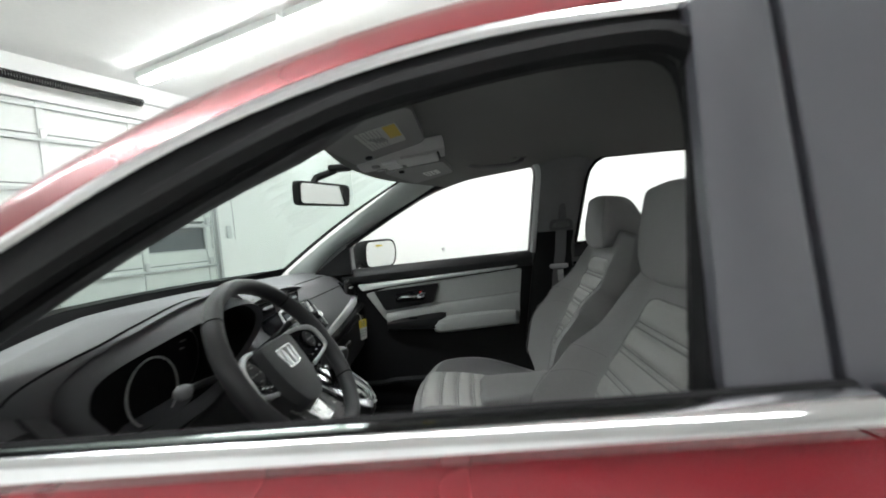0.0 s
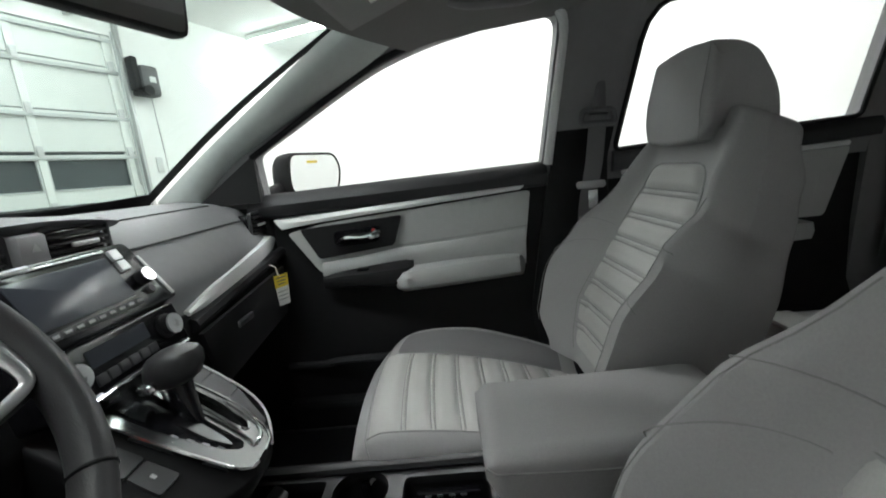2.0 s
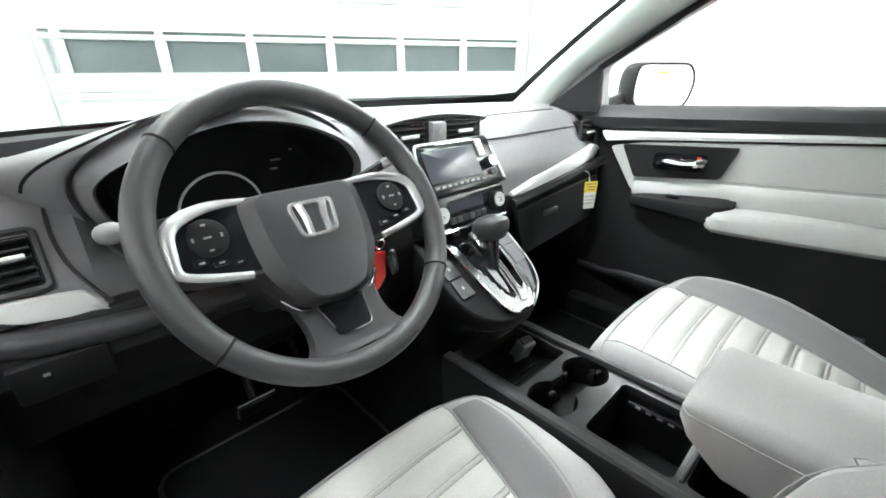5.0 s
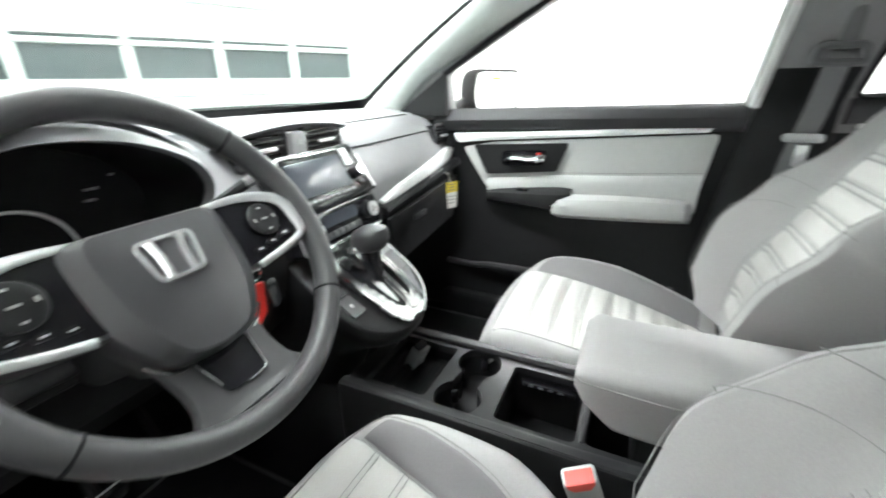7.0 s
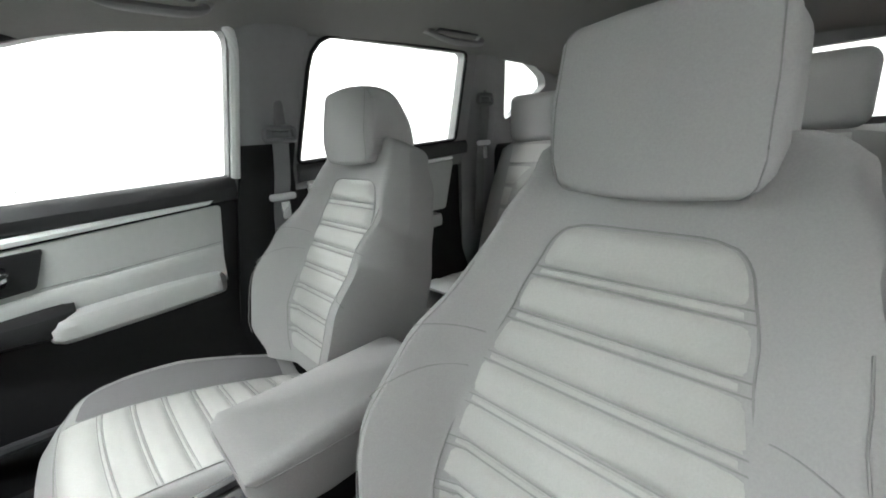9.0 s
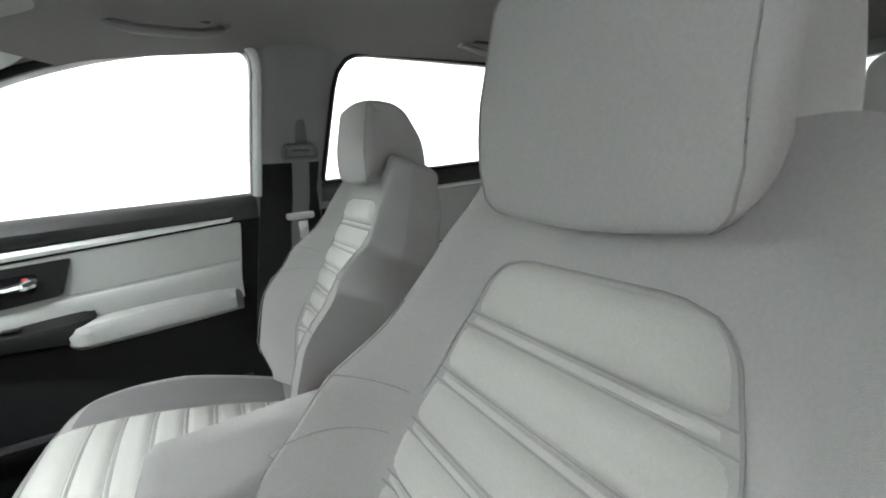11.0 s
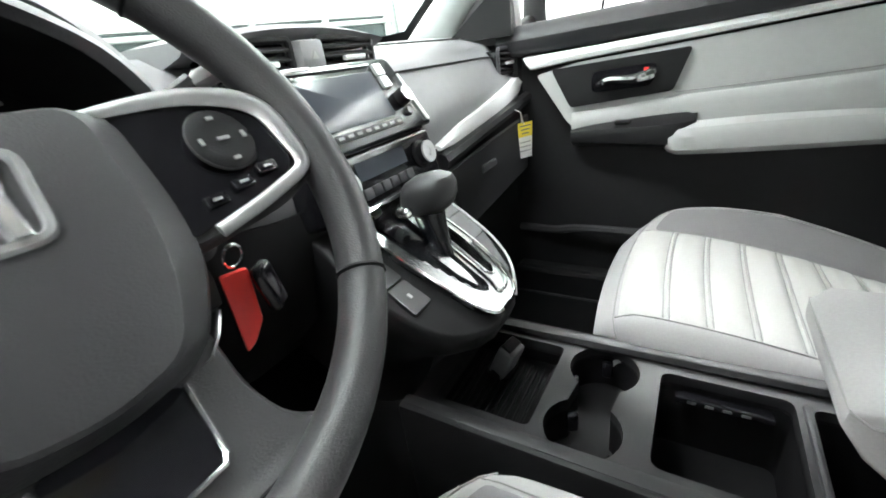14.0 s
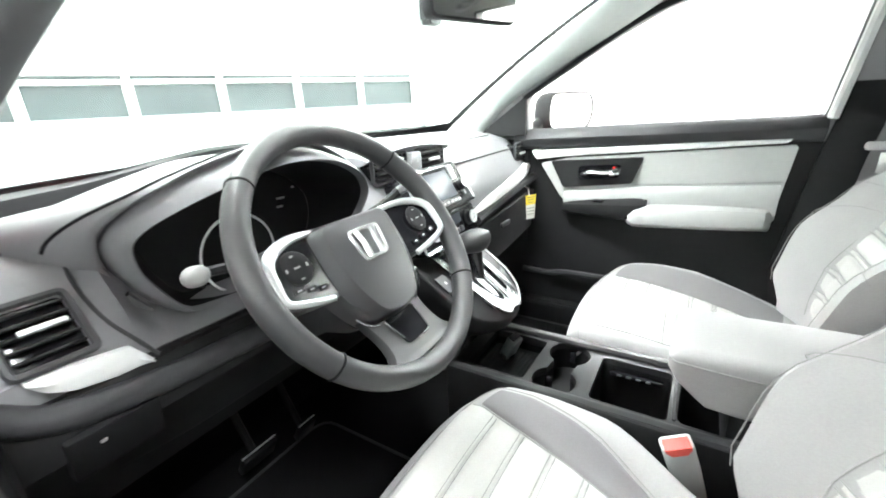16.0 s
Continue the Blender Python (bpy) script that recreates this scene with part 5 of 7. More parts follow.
            row.append(Vector(((lip(y, z) + dx) * (1 - flat) + (-0.478 - 0.03 * (z - 1.06)) * flat, y, z)))
        return row

    def flare_row(out, dx):
        """A row outside the rim that runs out over the dashboard, widest towards the door."""
        row = []
        for p in base:
            w = Vector((p.y - c.y, p.z - c.z))
            door = max(0.0, -w.x / 0.19)
            up = max(0.0, w.y / 0.1)
            n = Vector((w.x / 0.17 ** 2, w.y / 0.11 ** 2)).normalized()
            reach = out * (0.30 + 0.70 * min(1.0, door)) if out > 0.03 else out
            far = max(0.0, out - 0.03)
            dz = n.y * reach * (0.6 if n.y < 0 else 1.0) if out <= 0.03 else n.y * (0.03 * (0.6 if n.y < 0 else 1.0) - far * (0.22 if n.y > 0 else -0.25))
            back = dx * (1.0 if out <= 0.03 else 0.40 + 0.60 * max(min(1.0, door), min(1.0, up)))
            row.append(Vector((lip(p.y, p.z) + back, p.y + n.x * reach, p.z + dz)))
        return row

    rim_rows = [flare_row(*q) for q in ((0.16, -0.26), (0.125, -0.17), (0.09, -0.105), (0.06, -0.062), (0.036, -0.044), (0.0265, -0.040), (0.0235, -0.054), (0.0190, -0.054), (0.0165, -0.036), (0.012, -0.014))]
    rim_rows += [hood_row(*q) for q in ((1.03, -0.001), (1.015, 0.003), (1.0, 0.0), (0.985, -0.012))]
    ho = add("cluster_hood", loft(rim_rows, cap=False), M_DASH, "dark grey instrument hood", sharp=60)
    put("binnacle", mesh_of("binnacle", *loft([hood_row(0.986, -0.011), hood_row(0.95, -0.03, 0.4), hood_row(0.88, 0, 1.0)], cap=False), M_RUBBER, sharp=60), ho, "black binnacle lining")
    face = [Vector((-0.480 - 0.03 * (p.z - 1.06), c.y + (p.y - c.y) * 0.885, c.z + (p.z - c.z) * 0.885)) for p in base]
    put("cluster_face", mesh_of("cluster_face", *loft([face, [p + Vector((-0.02, 0, 0)) for p in face]]), M_RUBBER), ho, "dark instrument face")
    ring = [Vector((-0.455, -0.432 + 0.066 * math.cos(a), 1.012 + 0.066 * math.sin(a))) for a in [2 * math.pi * k / 48 for k in range(48)]]
    put("dial_ring", mesh_of("dial_ring", *tube(ring, 0.0022, 6, closed=True, up=(1, 0, 0)), M_SATIN), ho, "thin silver dial ring")
    for y, z, w in ((-0.60, 1.06, 0.010), (-0.585, 1.04, 0.012), (-0.30, 1.10, 0.006), (-0.33, 1.085, 0.018), (-0.335, 1.07, 0.014)):
        put("dial_mark", mesh_of("dial_mark", *rbox((-0.4605, y, z), (0.002, w, 0.0035), 0.0005, 1), M_BELTGREY), ho)
    crease = [rim_rows[2][k].lerp(rim_rows[3][k], 0.4) for k in range(64) if base[k].z > 1.075 and base[k].y < -0.36]
    crease.sort(key=lambda p: p.y)
    put("hood_crease", mesh_of("hood_crease", *tube([p + Vector((0.002, 0, 0.001)) for p in crease], 0.0022, 6), M_RUBBER), ho, "dark crease line")
    for split in range(64):
        if base[split].y < -0.55 and base[split].z < 1.022 and base[split].z > 1.0:
            put("split_line", mesh_of("split_line", *tube([rim_rows[i][split] + Vector((0.0015, 0, 0)) for i in (2, 3, 4, 5)], 0.002, 5), M_RUBBER), ho)
            break
    # stalks
    st = put("stalk", mesh_of("stalk", *tube([Vector((-0.29, -0.47, 1.045)), Vector((-0.272, -0.54, 1.06)), Vector((-0.268, -0.585, 1.066))], [0.007, 0.007, 0.006], 8), M_BLACK), d, "black control stalk")
    put("stalk_knob", mesh_of("stalk_knob", *tube([Vector((-0.268, -0.583 - 0.015 * (1 - math.cos(a)), 1.066)) for a in [math.pi * k / 8 for k in range(9)]], [max(0.002, 0.0125 * math.sin(math.pi * k / 8) ** 0.8) for k in range(9)], 12), M_BELTGREY), st, "grey round stalk knob")
    st = put("stalk", mesh_of("stalk", *tube([Vector((-0.29, -0.33, 1.05)), Vector((-0.262, -0.285, 1.075)), Vector((-0.25, -0.25, 1.093))], [0.007, 0.007, 0.008], 8), M_BLACK), d, "black control stalk")
    put("stalk_knob", mesh_of("stalk_knob", *tube([Vector((-0.25, -0.252, 1.092)), Vector((-0.248, -0.246, 1.095)), Vector((-0.243, -0.225, 1.102)), Vector((-0.242, -0.22, 1.104))], [0.007, 0.012, 0.012, 0.007], 10, flat=0.6), M_BELTGREY), st)
    # lower driver's panel with switches
    ks = [-0.775 + 0.545 * k / 14 for k in range(15)]
    add("knee_panel", loft([[Vector((-0.388, y, 0.935)), Vector((-0.372, y, 0.905)), Vector((-0.376, y, 0.87)), Vector((-0.44, y, 0.83)), Vector((-0.50, y, 0.70)), Vector((-0.60, y, 0.70)), Vector((-0.50, y, 0.935))] for y in ks]), M_BLACK, "black knee panel")
    tilt = pose(0, 0, 0, 0, 14, 0)
    sp = add("switch_plate", rbox((-0.381, -0.682, 0.868), (0.020, 0.100, 0.064), 0.005, 2, tilt), M_RUBBER, "matt black switch plate")
    for y, z, w in ((-0.700, 0.888, 0.010), (-0.698, 0.878, 0.007)):
        put("switch_mark", mesh_of("switch_mark", *rbox((-0.3665, y, z), (0.001, w, 0.005), 0.0003, 1, tilt), M_PRINT), sp)
    for k in range(2):
        put("switch_blank", mesh_of("switch_blank", *rbox((-0.3705, -0.702 + 0.042 * k, 0.882), (0.006, 0.036, 0.026), 0.003, 2, tilt), M_BLACK), sp)
    add("seam", tube([dash_point(4, y) + Vector((-0.004, 0, 0.003)) for y in [-0.76 + 0.30 * k / 14 for k in range(15)]], 0.0022, 6), M_BLACK)
    add("lower_roll", tube(curve([(-0.398, -0.775, 0.952), (-0.386, -0.735, 0.926), (-0.380, -0.68, 0.914), (-0.378, -0.60, 0.906), (-0.372, -0.45, 0.902), (-0.36, -0.26, 0.900)], 24), 0.018, 10), M_SOFT, "rounded lower dashboard roll")
    add("panel_groove", tube(curve([(-0.500, -0.645, 1.066), (-0.462, -0.648, 1.03), (-0.425, -0.642, 0.995), (-0.396, -0.628, 0.968), (-0.386, -0.612, 0.94)], 16), 0.0028, 6), M_SOFT)
    def cowl(y, x, z):
        return Vector((x + 0.22 * (abs(y) / 0.7) ** 2, y, z - (0.026 * min(1.0, (-0.2 - y) / 0.3) if y < -0.2 else 0.0)))

    add("wiper_cowl", loft([[cowl(y, -1.0, 1.09), cowl(y, -0.93, 1.158), cowl(y, -0.90, 1.152), cowl(y, -0.90, 1.08)] for y in [-0.76 + 1.42 * k / 30 for k in range(31)]]), M_RUBBER)
    return d


dashboard()


# ---- centre console ----
def console():
    c = thing("centre_console", "black centre console with gear selector, cup holders and open bin", "centre console", at=(0, 0, 0.40))

    def add(name, vf, material, lab="", parent=None, sharp=38):
        return put(name, mesh_of(name, *vf, material, sharp=sharp), parent or c, lab)

    # side walls and top frame with openings
    outer = round_poly([(-0.25, -0.112), (0.56, -0.118), (0.56, 0.118), (-0.25, 0.112)], 0.01)
    cup = lambda cx, cy, r: [(cx + r * math.cos(a), cy + r * math.sin(a)) for a in [2 * math.pi * k / 24 for k in range(24)]]
    tray = round_poly([(-0.215, -0.080), (-0.082, -0.080), (-0.078, 0.085), (-0.215, 0.088)], 0.010)
    binn = round_poly([(0.056, -0.080), (0.200, -0.080), (0.200, 0.080), (0.056, 0.080)], 0.014)
    bin2 = round_poly([(0.216, -0.075), (0.42, -0.075), (0.42, 0.075), (0.216, 0.075)], 0.014)
    # two round cup holders joined by a neck
    ca, cb, cr = Vector((-0.016, 0.058)), Vector((-0.021, -0.056)), 0.047
    arc = lambda c, a0, a1: [(c.x + cr * math.cos(radians(a0 + (a1 - a0) * k / 20)), c.y + cr * math.sin(radians(a0 + (a1 - a0) * k / 20))) for k in range(21)]
    cups = [arc(ca, -55, 235) + arc(cb, 125, 415)]
    top = sheet_with_holes(outer, [tray, binn, bin2, *cups], lambda x, y, d: Vector((x, y, 0.655 - d)), 0.02)
    add("top_frame", top, M_FRAME, "dark grey console frame")
    for y0, y1 in ((-0.125, -0.105), (0.105, 0.125)):
        add("side_wall", rbox((0.155, (y0 + y1) / 2, 0.53), (0.82, 0.02, 0.27), 0.008), M_BLACK)
    for sg in (-1, 1):
        add("rail", tube([Vector((x, sg * 0.108, z)) for x, z in ((-0.25, 0.657), (0.0, 0.659), (0.20, 0.660), (0.36, 0.665), (0.56, 0.69))], 0.0125, 8, flat=0.8), M_FRAME, "dark console rail")
    add("tray_floor", rbox((-0.16, 0, 0.612), (0.17, 0.17, 0.008), 0.002), M_RUBBER, "ribbed black rubber mat")
    for k in range(12):
        add("mat_rib", rbox((-0.215 + 0.011 * k, 0, 0.617), (0.004, 0.14, 0.003), 0.001, 1), M_RUBBER)
    for pl, zf, nm in ((binn, 0.53, "bin_well"), (bin2, 0.50, "bin_well"), (tray, 0.615, "tray_wall"), (cups[0], 0.585, "cup_well")):
        m = pl[::-1]
        v, f = loft([[Vector((x, y, z)) for x, y in m] for z in (0.64, zf + 0.01, zf)], cap=False)
        f = f + [tuple(range(2 * len(m), 3 * len(m)))]
        add(nm, (v, f), M_RUBBER)
    for cx, cy, a0 in ((-0.016, 0.058, 0.0), (-0.021, -0.056, 2.4)):
        for k in range(3):
            a = a0 + (-0.3, 1.6, 3.4)[k]
            add("cup_tab", rbox((cx + 0.040 * math.cos(a), cy + 0.040 * math.sin(a), 0.622), (0.012, 0.016, 0.03), 0.004, 2, pose(0, 0, 0, 0, 0, math.degrees(a))), M_BLACKGLOSS)
    add("bin_divider", rbox((0.2105, 0, 0.625), (0.008, 0.15, 0.07), 0.003), M_SOFT)
    lg = add("bin_ledge", rbox((0.13, 0.070, 0.628), (0.11, 0.016, 0.010), 0.003), M_BLACKGLOSS, "gloss black socket ledge")
    for k in range(4):
        add("ledge_mark", rbox((0.095 + 0.02 * k, 0.0615, 0.629), (0.010, 0.001, 0.004), 0.0003, 1), M_STEEL, "", lg)
    # socket and plug in the tray
    sq = pose(0, 0, 0, 0, 24, -12)
    sk = add("socket_cover", rbox((-0.158, 0.038, 0.646), (0.028, 0.038, 0.064), 0.005, 3, sq), M_PLUG, "black socket cover")
    for k in range(2):
        add("socket_mark", rbox(Vector((-0.158, 0.038, 0.646)) + sq.to_3x3() @ Vector((0.0142, 0, 0.012 - 0.008 * k)), (0.0006, 0.014 - 0.003 * k, 0.003), 0.0002, 1, sq), M_PRINT, "", sk)
    add("socket_seat", lathe([(0.0, 0), (0.020, 0), (0.020, 0.022), (0.016, 0.026), (0, 0.026)], (-0.176, 0.040, 0.606), (0.4, -0.05, 0.9)), M_BLACK)
    add("socket_lid", rbox(Vector((-0.158, 0.038, 0.646)) + sq.to_3x3() @ Vector((-0.003, 0, 0.034)), (0.017, 0.030, 0.006), 0.002, 2, sq), M_BLACK, "", sk)
    # selector tower: a sloping face from under the climate panel, with black flanks
    def face_z(x):
        return 0.815 - 0.65 * (x + 0.2)

    def TP(x, y, lift=0.0):
        return Vector((x + lift * 0.545, y, face_z(x) + lift * 0.839))

    right = curve([(-0.345, 0.128, 0), (-0.28, 0.128, 0), (-0.215, 0.120, 0), (-0.175, 0.100, 0), (-0.150, 0.066, 0), (-0.134, 0.030, 0)], 15)
    left = curve([(-0.345, -0.120, 0), (-0.28, -0.128, 0), (-0.215, -0.126, 0), (-0.170, -0.108, 0), (-0.145, -0.070, 0), (-0.134, -0.030, 0)], 15)
    rim = [(p.x, p.y) for p in right] + [(p.x, p.y) for p in left[::-1]]
    rows = []
    for k, drop, back in ((0.97, 0.0, 0.0), (0.995, -0.003, 0.0), (1.0, -0.010, 0.0), (0.985, -0.030, -0.008), (0.93, -0.048, -0.036), (0.84, -0.070, -0.085), (0.76, -0.105, -0.13), (0.70, -0.20, -0.17)):
        rows.append([TP(x, y * k) + Vector((back - (1 - k) * 0.02, 0, drop - 0.002)) for x, y in rim])
    add("selector_tower", loft(rows), M_BLACK, "black selector tower", sharp=50)
    # silver frame, higher than the flanks, with two slots
    gate = round_poly([(-0.335, -0.066), (-0.335, 0.066), (-0.235, 0.070), (-0.172, 0.058), (-0.142, 0.036), (-0.1375, 0.004), (-0.1375, -0.030), (-0.160, -0.044), (-0.25, -0.058)], [0, 0, 0.03, 0.03, 0.012, 0.01, 0.012, 0.02, 0.03])
    slot = round_poly([(-0.318, -0.046), (-0.318, 0.016), (-0.245, 0.016), (-0.165, 0.006), (-0.160, -0.008), (-0.176, -0.022), (-0.25, -0.042)], [0.006, 0.006, 0.02, 0.008, 0.006, 0.008, 0.02])
    slot2 = round_poly([(-0.262, 0.034), (-0.262, 0.058), (-0.215, 0.056), (-0.176, 0.044), (-0.168, 0.030), (-0.180, 0.024), (-0.215, 0.030)], [0.006, 0.006, 0.02, 0.01, 0.006, 0.006, 0.02])
    gp = add("gate_plate", sheet_with_holes(gate, [slot, slot2], lambda x, y, d: TP(x, y, 0.009 - d), 0.010), M_GATE, "polished silver gate plate")
    for sl in (slot, slot2):
        add("gate_slot", sheet_with_holes(sl, [], lambda x, y, d: TP(x, y, 0.0015 - d), 0.001), M_BLACKGLOSS, "gloss black slot", gp)
    add("gate_trim", tube([TP(x, y, 0.0098) for x, y in slot2], 0.0018, 6, closed=True), M_CHROME, "chrome slot trim", gp)
    for side in (curve([(-0.330, -0.066, 0), (-0.25, -0.059, 0), (-0.165, -0.046, 0), (-0.141, -0.034, 0), (-0.136, -0.018, 0)], 20), curve([(-0.330, 0.066, 0), (-0.235, 0.071, 0), (-0.174, 0.060, 0), (-0.143, 0.038, 0), (-0.136, 0.006, 0)], 20)):
        add("gate_edge", tube([TP(p.x, p.y, 0.0088) for p in side], 0.0026, 6), M_CHROME, "chrome gate edge", gp)
    # chrome tongue round the end of the slots
    tongue = curve([(-0.255, 0.024, 0), (-0.20, 0.019, 0), (-0.165, 0.012, 0), (-0.153, 0.006, 0), (-0.150, 0.018, 0), (-0.155, 0.036, 0), (-0.175, 0.052, 0), (-0.215, 0.062, 0)], 34)
    add("gate_tongue", tube([TP(p.x, p.y, 0.0098) for p in tongue], 0.0028, 6), M_CHROME, "chrome tongue", gp)
    add("gate_island", sheet_with_holes(round_poly([(-0.250, -0.012), (-0.250, 0.010), (-0.19, 0.002), (-0.172, -0.006), (-0.20, -0.014)], 0.006), [], lambda x, y, d: TP(x, y, 0.0065 - d), 0.005), M_GATE, "silver gate island", gp)
    add("gate_inlay", sheet_with_holes(round_poly([(-0.308, -0.034), (-0.308, -0.006), (-0.272, -0.006), (-0.268, -0.032)], 0.006), [], lambda x, y, d: TP(x, y, 0.0060 - d), 0.004), M_CHROME, "chrome gate inlay", gp)
    for k in range(4):
        x0, y0 = -0.238 + 0.017 * k, -0.034 + 0.0048 * k
        add("gear_mark", sheet_with_holes([(x0, y0), (x0 + 0.008, y0 + 0.001), (x0 + 0.008, y0 + 0.006), (x0, y0 + 0.005)], [], lambda x, y, d: TP(x, y, 0.0030 - d), 0.0006), M_PRINT, "", gp)
    # satin strip of blank buttons beside the gate, and two dark ones on the driver's side
    for x0, x1, w0, w1 in ((-0.318, -0.262, 0.120, 0.120), (-0.2605, -0.2185, 0.120, 0.113), (-0.217, -0.158, 0.112, 0.070)):
        add("blank_button", sheet_with_holes(round_poly([(x0, 0.078), (x1, 0.078 - (0.018 if x1 > -0.2 else 0)), (x1, w1), (x0, w0)], 0.004), [], lambda x, y, d: TP(x, y, 0.0045 - d), 0.006), M_DASH, "satin grey blank button")
    add("flank_edge", tube([TP(p.x, p.y * 0.985, 0.0035) for p in right], 0.0022, 6), M_SATIN, "thin silver edge")
    for k in range(2):
        x0 = -0.278 + 0.040 * k
        add("button", sheet_with_holes(round_poly([(x0, -0.113), (x0 + 0.037, -0.115), (x0 + 0.037, -0.078), (x0, -0.080)], 0.004), [], lambda x, y, d: TP(x, y, 0.0035 - d), 0.005), M_FRAME, "dark console button")
        add("button_mark", sheet_with_holes([(x0 + 0.015, -0.099), (x0 + 0.021, -0.099), (x0 + 0.021, -0.094), (x0 + 0.015, -0.094)], [], lambda x, y, d: TP(x, y, 0.0041 - d), 0.0006), M_PRINT)
    add("selector_stem", loft([[Vector((x + r * math.cos(a), 0.012 + r * 0.8 * math.sin(a), z)) for a in [2 * math.pi * k / 14 for k in range(14)]] for x, z, r in ((-0.226, 0.822, 0.013), (-0.234, 0.85, 0.016), (-0.243, 0.88, 0.022), (-0.247, 0.90, 0.025))]), M_BLACKGLOSS, "gloss black selector stem")
    rows = []
    for t, z, r in ((0, 0.893, 0.022), (0.1, 0.90, 0.030), (0.35, 0.915, 0.034), (0.6, 0.93, 0.033), (0.8, 0.94, 0.028), (0.95, 0.947, 0.016), (1, 0.949, 0.004)):
        rows.append([Vector((-0.248 + r * 1.28 * math.cos(a) + 0.008 * t, 0.015 + r * 0.95 * math.sin(a), z + 0.004 + 0.22 * r * math.cos(a))) for a in [2 * math.pi * k / 20 for k in range(20)]])
    add("selector_knob", loft(rows), M_LEATHER, "grey leather gear knob")
    add("knob_button", rbox((-0.262, -0.022, 0.908), (0.024, 0.014, 0.015), 0.006, 3), M_CHROME, "chrome release button")
    add("knob_line", tube(curve([(-0.232, 0.018, 0.954), (-0.220, 0.026, 0.944), (-0.212, 0.030, 0.926)], 10), 0.0012, 5), M_SATIN, "thin silver line")
    return c


console()


def armrest():
    a = thing("console_armrest", "padded grey cloth lid of the centre armrest", "armrest", at=(0.4, 0, 0.70))
    rows = []
    sec = round_poly([(-1, 0), (1, 0), (1, 1), (-1, 1)], [0.12, 0.12, 0.22, 0.22], 6)
    for i in range(24):
        t = i / 23
        x = 0.188 + 0.37 * t
        zt = 0.814 + 0.010 * t
        zb = lerp([(0.188, 0.768), (0.25, 0.712), (0.30, 0.708), (0.56, 0.72)], x)
        w = 0.097 - 0.004 * t
        if t < 0.05:
            k = math.sqrt(1 - (1 - t / 0.05) ** 2)
            zt -= 0.014 * (1 - k)
            zb += 0.008 * (1 - k)
            w -= 0.010 * (1 - k)
        if t > 0.92:
            k = math.sqrt(max(0, 1 - ((t - 0.92) / 0.08) ** 2))
            zt -= 0.03 * (1 - k)
            w -= 0.02 * (1 - k)
        rows.append([Vector((x, u * w * (0.96 + 0.04 * h), zb + (zt - zb) * h + 0.004 * (1 - u * u) * (1 if h > 0.5 else 0))) for u, h in sec])
    put("lid", mesh_of("lid", *loft(rows), M_CLOTH, sharp=50), a, "grey cloth armrest pad")
    put("seam", mesh_of("seam", *tube([Vector((x, y, z)) for x, y, z in ((0.55, -0.0945, 0.790), (0.3, -0.0965, 0.790), (0.20, -0.0965, 0.794), (0.189, -0.088, 0.797), (0.1865, 0.0, 0.799), (0.189, 0.088, 0.797), (0.20, 0.0965, 0.794), (0.55, 0.0945, 0.790))], 0.0013, 5), M_PIPE), a)
    put("base", mesh_of("base", *rbox((0.42, 0, 0.67), (0.27, 0.15, 0.11), 0.02), M_BLACK), a, "black armrest base")
    return a


armrest()


# ---- overhead ----
def inner_mirror():
    m = thing("rear_view_mirror", "black rear-view mirror on a stalk at the windscreen", "mirror", at=(-0.22, 0, 1.42))
    q = pose(-0.226, 0.008, 1.416, 0, 0, -21) @ pose(0, 0, 0, 0, 4, 0)
    poly = round_poly([(-0.112, -0.034), (0.112, -0.034), (0.115, 0.028), (0.10, 0.034), (-0.10, 0.034), (-0.115, 0.028)], 0.016)
    v, f = prism(poly, (0, 0, 0), (0, 1, 0), (0, 0, 1), 0.022, 0.006)
    v = [q @ (p + Vector((-0.012, 0, 0))) for p in v]
    put("shell", mesh_of("shell", v, f, M_BLACK), m)
    poly = round_poly([(-0.105, -0.028), (0.105, -0.028), (0.107, 0.027), (-0.107, 0.027)], 0.013)
    v, f = prism(poly, (0.0098, 0, 0), (0, 1, 0), (0, 0, 1), 0.0012)
    put("mirror_glass", mesh_of("mirror_glass", [q @ p for p in v], f, M_MIRROR), m, "silver mirror glass")
    put("stalk", mesh_of("stalk", *tube([Vector((-0.245, -0.03, 1.435)), Vector((-0.235, -0.02, 1.462)), Vector((-0.185, 0.010, 1.484))], [0.013, 0.010, 0.010], 8), M_BLACK), m)
    put("mount", mesh_of("mount", *rbox((-0.172, 0.012, 1.489), (0.06, 0.05, 0.018), 0.006), M_BLACK), m)
    return m


inner_mirror()


